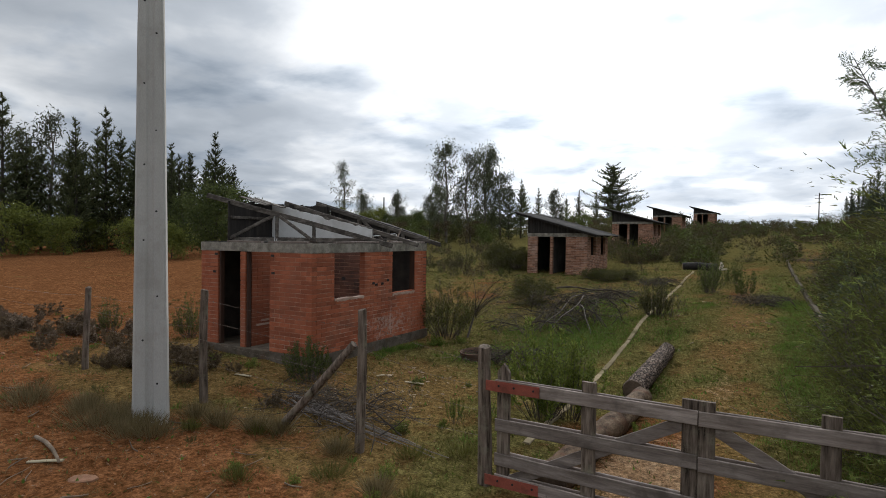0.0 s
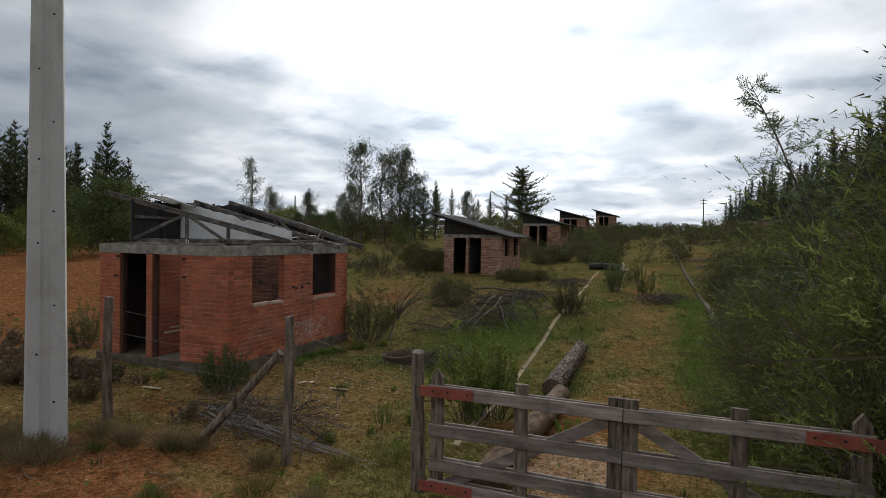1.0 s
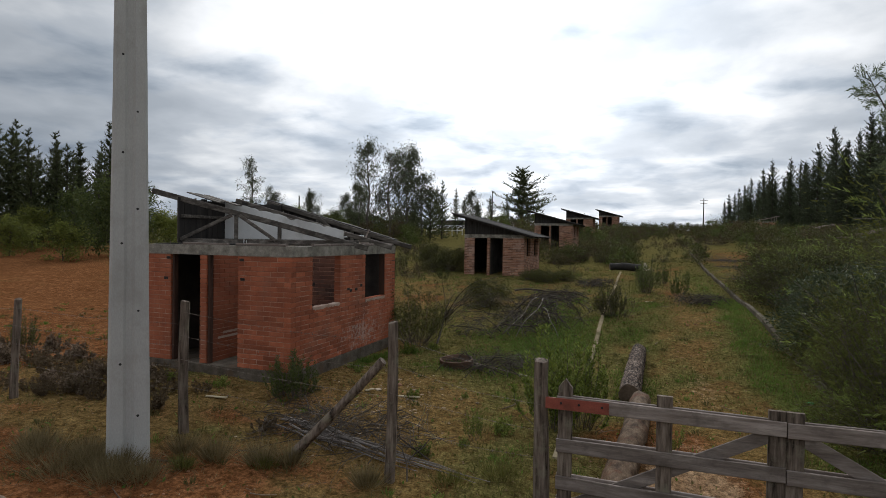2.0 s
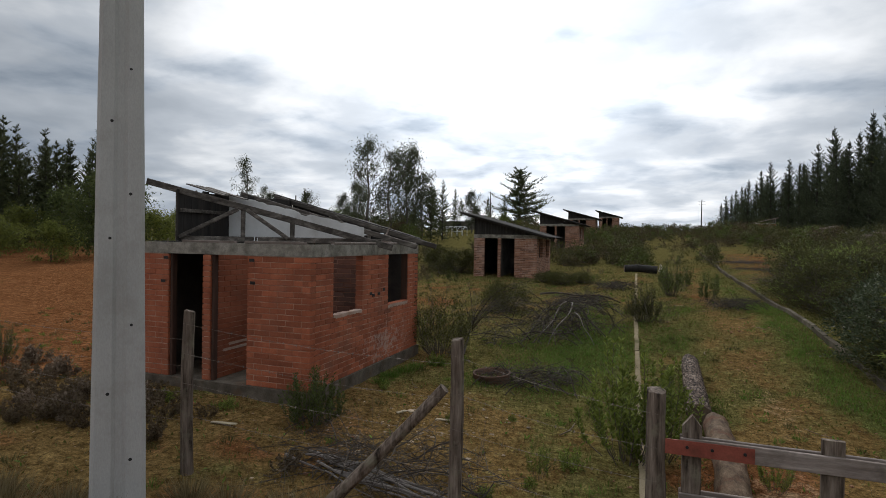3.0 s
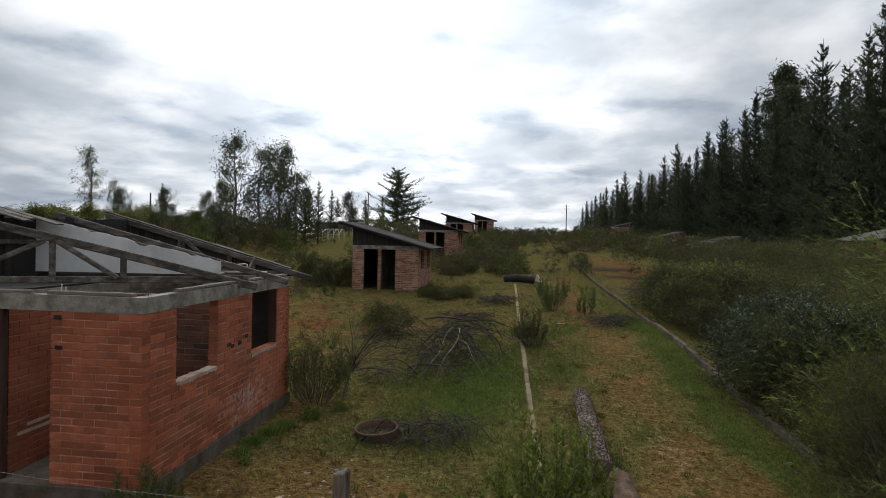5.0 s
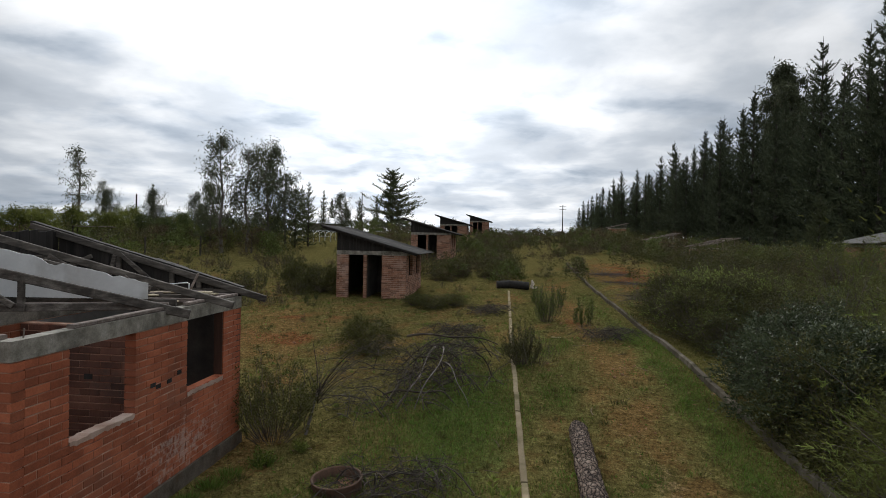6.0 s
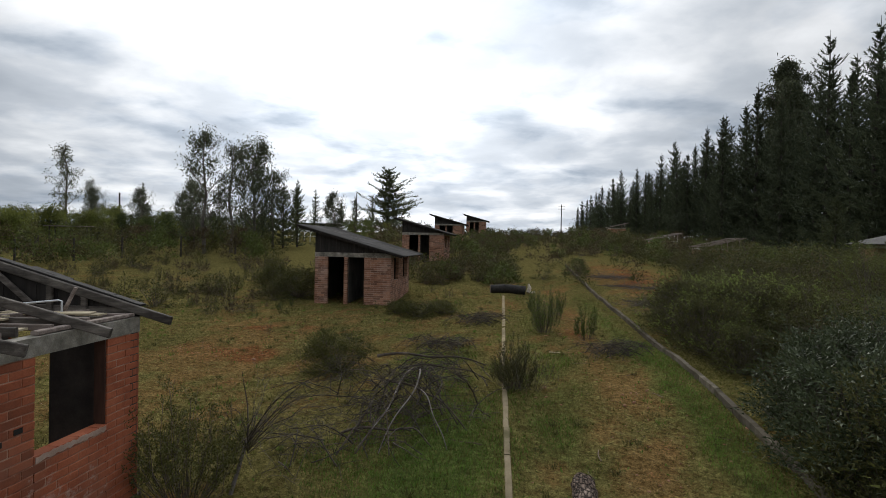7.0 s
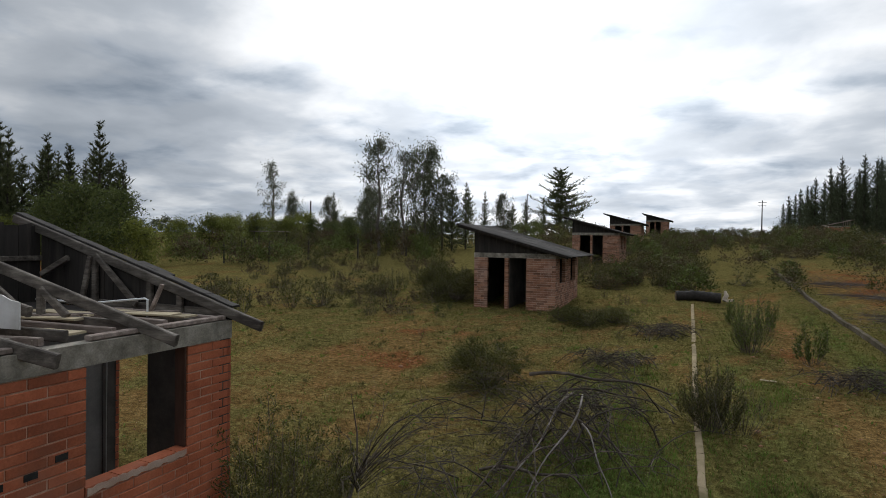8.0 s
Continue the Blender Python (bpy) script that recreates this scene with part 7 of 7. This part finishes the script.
def far_shed(x, y, w, d, h, rise, label, turn=0, sheet=None):
    root = thing("shed", label, "shed", m=pose(x, y, gz(x, y), 0, 0, turn))
    g = Geo().box((-w / 2, 0, -0.4), (w / 2, 0.12, h)).box((-w / 2, d - 0.12, -0.4), (w / 2, d, h)).box((-w / 2, 0.12, -0.4), (-w / 2 + 0.12, d - 0.12, h)).box((w / 2 - 0.12, 0.12, -0.4), (w / 2, d - 0.12, h))
    part("wall", g, M_ROOFWOOD, root)
    e = 0.4
    for s in (-1, 1):
        y0, y1 = (-e, d / 2) if s < 0 else (d / 2, d + e)
        z0, z1 = (h - 0.1, h + rise) if s < 0 else (h + rise, h - 0.1)
        pts = [(-w / 2 - e, y0, z0), (w / 2 + e, y0, z0), (w / 2 + e, y1, z1), (-w / 2 - e, y1, z1)]
        pts += [(a, b, c + 0.05) for a, b, c in pts]
        part("roof", Geo().add(pts, [(0, 3, 2, 1), (4, 5, 6, 7), (0, 1, 5, 4), (1, 2, 6, 5), (2, 3, 7, 6), (3, 0, 4, 7)]), sheet or M_PALESHEET, root)
    # the wall is closed: a dark panel paints the shade of a doorway
    part("doorway_shade", Geo().box((w * 0.1, -0.03, -0.1), (w * 0.1 + 1.0, -0.004, 1.9)), M_HOLESHADE_BOLT, root)
    return root


far_shed(-29.9, 97.0, 6.3, 5.0, 1.75, 1.0, "dark timber shed with a pale metal roof behind the huts")
far_shed(-54.0, 70.0, 4.0, 4.0, 2.0, 0.8, "small shed with a pale roof among far trees")


def open_shelter(x, y, w, d, h, label, turn=0.0):
    root = thing("open_shelter", label, "shelter", m=pose(x, y, gz(x, y), 0, 0, turn))
    for a, b in ((-w / 2, 0), (w / 2, 0), (-w / 2, d), (w / 2, d)):
        part("post", Geo().tube([(a, b, -0.3), (a, b, h)], 0.07, 7), M_TRUNK, root)
    part("roof", Geo().box((-w / 2 - 0.4, -0.4, h), (w / 2 + 0.4, d + 0.4, h + 0.07)), M_TIMBER, root)
    part("back_panel", Geo().box((-w / 2, d + 0.08, 0.0), (w / 2, d + 0.16, 1.0)), M_BRICK_JOINED, root)
    return root


open_shelter(-36.5, 46.0, 3.0, 2.2, 2.1, "small open timber shelter in the far field", 30)
for x, y in ((-30.0, 33.5), (-33.0, 38.5), (-25.8, 39.0), (-22.0, 41.0), (-36.0, 42.0), (-27.5, 36.0), (-18.5, 43.5)):
    lone("field_post", Geo().tube([(0, 0, -0.3), (0.02, 0.0, 1.7)], [0.085, 0.07], 8, rough=0.06), M_TRUNK, "dark wooden post standing in the field", "post", "field fence posts", m=pose(x, y, gz(x, y)))


def tube_rack(x, y):
    """A pale pipe frame behind the second hut."""
    root = thing("pipe_frame", "low frame of bent pale pipes behind the hut", "frame", m=pose(x, y, gz(x, y), 0, 0, 15))
    for i in range(8):
        x0 = 0.72 * i
        part("pipe_hoop", Geo().tube([(x0, 0, 0), (x0, 0, 0.75), (x0 + 0.12, 0.3, 1.15), (x0 + 0.4, 1.0, 1.42), (x0 + 0.55, 2.0, 1.3), (x0 + 0.55, 2.4, 0)], 0.034, 6), M_PALESHEET, root)
    part("cross_pipe", Geo().tube([(0, 0, 0.75), (5.04, 0, 0.75)], 0.03, 6), M_PALESHEET, root)
    part("cross_pipe", Geo().tube([(0.4, 1.0, 1.44), (5.44, 1.0, 1.44)], 0.03, 6), M_PALESHEET, root)
    return root


tube_rack(-22.6, 63.0)


def frame_hut(x, y, z, covered, label):
    """A hut of the other row: brick core, with its roof frame open or covered in pale sheet."""
    root = thing("far_brick_hut", label, "hut", "second row of huts", m=pose(x, y, z))
    closed = [((-1.7, 0, -0.5), (-1.0, 0.14, 2.1)), ((0.3, 0, -0.5), (1.7, 0.14, 2.1)), ((-1.7, 4.3, -0.5), (1.7, 4.44, 2.1)), ((1.56, 0.14, -0.5), (1.7, 4.3, 2.1)),
              ((-1.7, 0.14, -0.5), (-1.56, 1.0, 2.1)), ((-1.7, 2.0, -0.5), (-1.56, 4.3, 2.1)), ((-1.7, 1.0, -0.5), (-1.56, 2.0, 1.1))]
    porch = [((-1.7, 0, -0.5), (-1.4, 0.3, 2.1)), ((1.4, 0, -0.5), (1.7, 0.3, 2.1)), ((-1.7, 4.3, -0.5), (1.7, 4.44, 2.1)), ((1.56, 0.3, -0.5), (1.7, 4.3, 2.1)), ((-1.7, 2.6, -0.5), (-1.56, 4.3, 2.1))]
    for lo, hi in (porch if covered else closed):
        part("wall", Geo().box(lo, hi), M_BRICK_JOINED, root)
    part("ring_beam", Geo().box((-1.72, -0.02, 2.1), (1.72, 0.16, 2.3)).box((-1.72, 4.28, 2.1), (1.72, 4.46, 2.3)).box((-1.72, 0.16, 2.1), (-1.54, 4.28, 2.3)).box((1.54, 0.16, 2.1), (1.72, 4.28, 2.3)), M_CONCRETE, root)
    for yy in (-0.2, 1.5, 3.0, 4.6):
        part("rafter", Geo().beam((-2.2, yy, 2.35), (2.3, yy, 3.45), 0.06, 0.12), M_TIMBER, root)
        part("king_post", Geo().beam((1.62, yy, 2.3), (1.62, yy, 3.25), 0.08, 0.06, up=(0, 1, 0)), M_TIMBER, root)
    if covered:
        part("roof", corrugated(-2.4, 2.4, -0.4, 4.9, zf=lambda x: 2.44 + 0.244 * (x + 2.2)), M_DULLSHEET, root, "dull grey metal roof sheets")
    else:
        for k in range(4):
            xx = -2.0 + 1.35 * k
            zz = 2.42 + 0.244 * (xx + 2.2)
            part("purlin", Geo().beam((xx, -0.35, zz), (xx, 4.8, zz), 0.06, 0.05), M_TIMBER, root)
    return root


for x, y, covered, label in ((32.9, 37.5, True, "open brick hut of the second row under a dull grey roof"), (28.4, 60.0, False, "brick hut of the second row with a bare roof frame"),
                             (28.4, 81.0, False, "brick hut of the second row with a bare roof frame"), (31.0, 127.0, False, "brick hut of the second row with a bare roof frame")):
    frame_hut(x, y, gz(x, y) + 0.1, covered, label)


# ---- ground cover ----
def scatter(n, x0, x1, y0, y1, seed, keep):
    rng = np.random.default_rng(seed)
    x, y = rng.uniform(x0, x1, n), rng.uniform(y0, y1, n)
    ok = rng.uniform(0, 1, n) < keep(x, y)
    inside = (x > -HW - 0.05) & (x < 0.06) & (y > -0.08) & (y < HD + 0.06)
    inside |= (np.abs(x - 4.82 - 0.14 * np.maximum(0.0, 1 - y / 12.0)) < 0.07) & (y > -0.8)
    ok &= ~inside
    return x[ok], y[ok], rng


def grass(name, n, area, seed, keep, length, width, mat, label, lean=0.5):
    x, y, rng = scatter(n, *area, seed, keep)
    z = ground_z(x, y)
    d = rng.normal(0, lean, (len(x), 3))
    d[:, 2] = np.abs(d[:, 2]) + 0.7
    lone(name, blade_mesh(name, np.stack([x, y, z - 0.005], 1), d, length, width, mat, rng, 0.2), None, label, "grass", kind="stuff")


def turf_keep(x, y):
    return np.clip((green_cover(x, y) - 0.25) * 1.4, 0, 1)


grass("grass", 150000, (-4, 11, -7, 14), 101, turf_keep, 0.055, 0.009, L_GRASS, "short patchy green grass")
grass("grass", 75000, (-12, 12, 12, 34), 102, turf_keep, 0.062, 0.016, L_GRASS, "short patchy green grass farther up")
grass("lush_grass", 110000, (1.5, 9.6, -4.5, 16), 103, lambda x, y: np.clip((green_cover(x, y) - 0.72) * 3.0, 0, 1), 0.085, 0.010, L_LUSH, "fresh bright green grass along the kerb")
grass("ground_weed", 70000, (-9, 11, -6, 26), 105, lambda x, y: np.clip(green_cover(x, y) * 0.5 + 0.08, 0, 1), 0.06, 0.026, L_GRASS, "small flat weeds in the turf", 1.7)
grass("ground_weed", 16000, (-9, 11, -6, 26), 106, lambda x, y: np.clip(ripple(x, y, 0.8) * 0.8, 0, 1), 0.075, 0.03, L_LUSH, "darker weed rosettes in the turf", 1.5)
grass("dry_grass", 60000, (-8, 11, -7, 22), 104, lambda x, y: np.clip(0.6 - green_cover(x, y), 0, 0.5), 0.07, 0.007, L_DRY, "thin dry straw-coloured grass", 0.9)


def tussock(name, spots, n, length, mat, label, seed):
    rng = np.random.default_rng(seed)
    cs, ds = [], []
    for x, y, r in spots:
        p = rng.normal(0, r * 0.45, (n, 2))
        z = ground_z(x + p[:, 0], y + p[:, 1])
        cs.append(np.stack([x + p[:, 0], y + p[:, 1], z], 1))
        d = np.concatenate([p / r * 0.9, np.full((n, 1), 1.0)], 1) + rng.normal(0, 0.25, (n, 3))
        ds.append(d)
    lone(name, blade_mesh(name, np.concatenate(cs), np.concatenate(ds), length, 0.008, mat, rng, 0.2), None, label, "grass", kind="stuff")


tussock("tussock_grass", [(0.32, -3.78, 0.17), (0.02, -3.85, 0.18), (-0.3, -3.7, 0.16), (0.62, -3.1, 0.13), (1.62, -2.85, 0.14), (1.95, -2.72, 0.13), (-1.1, -3.8, 0.15), (-0.75, -3.95, 0.3), (0.75, -3.85, 0.24), (-0.15, -4.1, 0.26), (0.5, -4.05, 0.2), (-1.9, -4.2, 0.3), (-2.3, -4.0, 0.3), (1.05, -3.0, 0.16), (3.05, -2.75, 0.12), (4.2, -3.4, 0.12)],
        300, 0.27, L_DRY, "long dry grass tussocks round the pole and posts", 111)
tussock("lush_tussock", [(0.35, 2.3, 0.16), (0.42, 2.8, 0.18), (0.5, 3.2, 0.2), (0.4, 1.8, 0.12), (0.8, 3.75, 0.22)], 220, 0.14, L_LUSH, "fresh green grass along the foot of the hut wall", 113)
tussock("green_tussock", [(1.72, -2.9, 0.14), (0.9, -3.4, 0.12), (3.4, -3.3, 0.2), (2.6, -4.0, 0.16), (4.6, -3.3, 0.2), (3.9, -2.2, 0.25), (5.6, -3.4, 0.2), (4.4, -1.7, 0.3)], 220, 0.15, L_GRASS, "green grass tussocks at the fence foot", 112)


rng = np.random.default_rng(140)
weeds = []
while len(weeds) < 640:
    wx, wy = rng.uniform(-14, 9.4), rng.uniform(1, 26) if rng.uniform() < 0.75 else rng.uniform(-4.5, 3)
    if (wx > -3.7 and wx < 0.3 and wy > -0.4 and wy < 4.8) or abs(wx - 4.82) < 0.15:
        continue
    weeds.append((wx, wy, rng.uniform(0.04, 0.12)))
tussock("ground_weed", weeds[:420], 34, 0.11, L_HEATH, "small dark heath seedlings dotted over the turf", 141)
tussock("ground_weed", weeds[420:], 34, 0.10, L_LUSH, "small green weeds dotted over the turf", 142)


def pebbles(name, n, area, seed, keep, size, mat, label, flat=0.45):
    """Small angular lumps, each a squashed eight-cornered stone."""
    x, y, rng = scatter(n, *area, seed, keep)
    base = np.array([(-1, -1, -1), (1, -1, -1), (1, 1, -1), (-1, 1, -1), (-0.6, -0.6, 1), (0.6, -0.6, 1), (0.6, 0.6, 1), (-0.6, 0.6, 1)], float)
    quads = np.array([(0, 3, 2, 1), (4, 5, 6, 7), (0, 1, 5, 4), (1, 2, 6, 5), (2, 3, 7, 6), (3, 0, 4, 7)])
    k = len(x)
    s = size * rng.lognormal(0, 0.5, k)
    a = rng.uniform(0, 2 * math.pi, k)
    v = base[None] * np.stack([s, s * rng.uniform(0.5, 1, k), s * flat * rng.uniform(0.5, 1, k)], 1)[:, None, :] * rng.uniform(0.75, 1.25, (k, 8, 3))
    c, sn = np.cos(a)[:, None], np.sin(a)[:, None]
    vx, vy = v[..., 0] * c - v[..., 1] * sn, v[..., 0] * sn + v[..., 1] * c
    v = np.stack([vx + x[:, None], vy + y[:, None], v[..., 2] + (ground_z(x, y) + s * flat * 0.3)[:, None]], -1).reshape(-1, 3)
    f = (quads[None] + 8 * np.arange(k)[:, None, None]).reshape(-1, 4)
    me = bpy.data.meshes.new(name)
    me.vertices.add(len(v))
    me.loops.add(f.size)
    me.polygons.add(len(f))
    me.vertices.foreach_set("co", v.astype(np.float32).ravel())
    me.loops.foreach_set("vertex_index", f.astype(np.int32).ravel())
    me.polygons.foreach_set("loop_start", np.arange(0, f.size, 4, dtype=np.int32))
    me.materials.append(mat)
    me.update(calc_edges=True)
    lone(name, me, None, label, "stones", kind="stuff")


def near_hut(x, y):
    return np.exp(-((x - 1.9) / 1.0) ** 2 - ((y + 0.1) / 1.6) ** 2)


pebbles("wood_chips", 2400, (0.1, 4.2, -3, 4), 121, lambda x, y: near_hut(x, y) * 0.6, 0.021, M_CHIP, "pale wood and stone chips strewn by the hut", 0.14)
pebbles("clay_clods", 5000, (-9, 11, -7, 20), 122, lambda x, y: soil_cover(x, y) * 0.7, 0.014, M_CLOD, "small red clay clods on bare earth")
pebbles("clay_clods", 2500, (4.5, 9.5, 6, 30), 123, lambda x, y: soil_cover(x, y), 0.016, M_CLOD, "small clods on the worn track")
x, y, rng = scatter(26000, -12, 11, -7, 28, 124, lambda x, y: np.clip(0.14 + soil_cover(x, y) * 0.6 + near_hut(x, y) * 0.5, 0, 1))
d = rng.normal(0, 1, (len(x), 3)) * np.array([1, 1, 0.15])
lone("leaf_litter", blade_mesh("leaf_litter", np.stack([x, y, ground_z(x, y) + 0.008], 1), d, 0.05, 0.016, L_LITTER, rng, 0.2), None, "dead leaves and bark flakes on the earth", "leaf litter", kind="stuff")
for x, y, a, L in ((2.13, 0.58, 4, 0.42), (6.3, 13.95, -15, 0.32), (1.35, 0.55, 50, 0.16), (-0.6, -1.2, 5, 0.4), (0.6, -5.1, 35, 0.4)):
    lone("board_scrap", Geo().beam((-L / 2, 0, 0), (L / 2, 0, 0.01), 0.055, 0.018, wear=0.005), M_PALEWOOD, "pale scrap of board lying on the ground", "scrap wood", "scrap boards", m=pose(x, y, gz(x, y) + 0.02, 0, 0, a))

# sticks and a flat stone on the bare verge
rng = np.random.default_rng(150)
STICKS = [(0.27, -4.94, -11.0, 1.1, 0.026)] + [(rng.uniform(-4.5, 4.6), rng.uniform(-6.3, -2.9), rng.uniform(0, 180), rng.uniform(0.18, 0.6), rng.uniform(0.005, 0.012)) for k in range(30)]
STICKS += [(rng.uniform(0.4, 9.0), rng.uniform(0.5, 16.0), rng.uniform(0, 180), rng.uniform(0.2, 0.7), rng.uniform(0.005, 0.011)) for k in range(26)]
for x, y, a, L, r in STICKS:
    path = [(L * (t - 0.5), 0.06 * L * math.sin(3 * t + x), 0.02 * L * math.sin(5 * t + y)) for t in (0, 0.25, 0.5, 0.75, 1.0)]
    lone("stick", Geo().tube(path, [r, r * 0.95, r * 0.9, r * 0.8, r * 0.6], 7, rough=0.08), M_STICK, "bleached dead stick lying on the ground", "stick", "fallen sticks", m=pose(x, y, gz(x, y) + r + 0.012, 0, 0, a), smooth=True)
pts = [(0.30 * math.cos(k * math.pi / 4 + 0.2) * (1.0 + 0.25 * math.sin(3.1 * k)), 0.17 * math.sin(k * math.pi / 4 + 0.2) * (1.0 + 0.2 * math.cos(2.3 * k))) for k in range(8)]
g = Geo().add([(a, b, -0.06) for a, b in pts] + [(a, b, 0.035) for a, b in pts] + [(0.82 * a, 0.82 * b, 0.055) for a, b in pts],
              [(k, (k + 1) % 8, 8 + (k + 1) % 8, 8 + k) for k in range(8)] + [(8 + k, 8 + (k + 1) % 8, 16 + (k + 1) % 8, 16 + k) for k in range(8)] + [tuple(range(16, 24))])
lone("flat_stone", g, M_CLOD, "flat reddish stone half buried in the verge", "stone", m=pose(1.31, -5.05, gz(1.31, -5.05) - 0.015, 2, -3, 25) @ Matrix.Scale(0.6, 4))

g = Geo().tube([(0, 0, 0.045), (0.02, 0, 0.045), (0.17, 0, 0.045), (0.21, 0, 0.045), (0.225, 0, 0.045), (0.26, 0, 0.045)], [0.03, 0.042, 0.042, 0.03, 0.015, 0.014], 12)
lone("plastic_bottle", g, M_BOTTLE, "bright green plastic bottle lying in the grass", "bottle", m=pose(9.02, 3.6, gz(9.02, 3.6), 0, 0, 20) @ Matrix.Scale(0.6, 4), smooth=True)

lay_single_bricks(RUIN_WALLS)
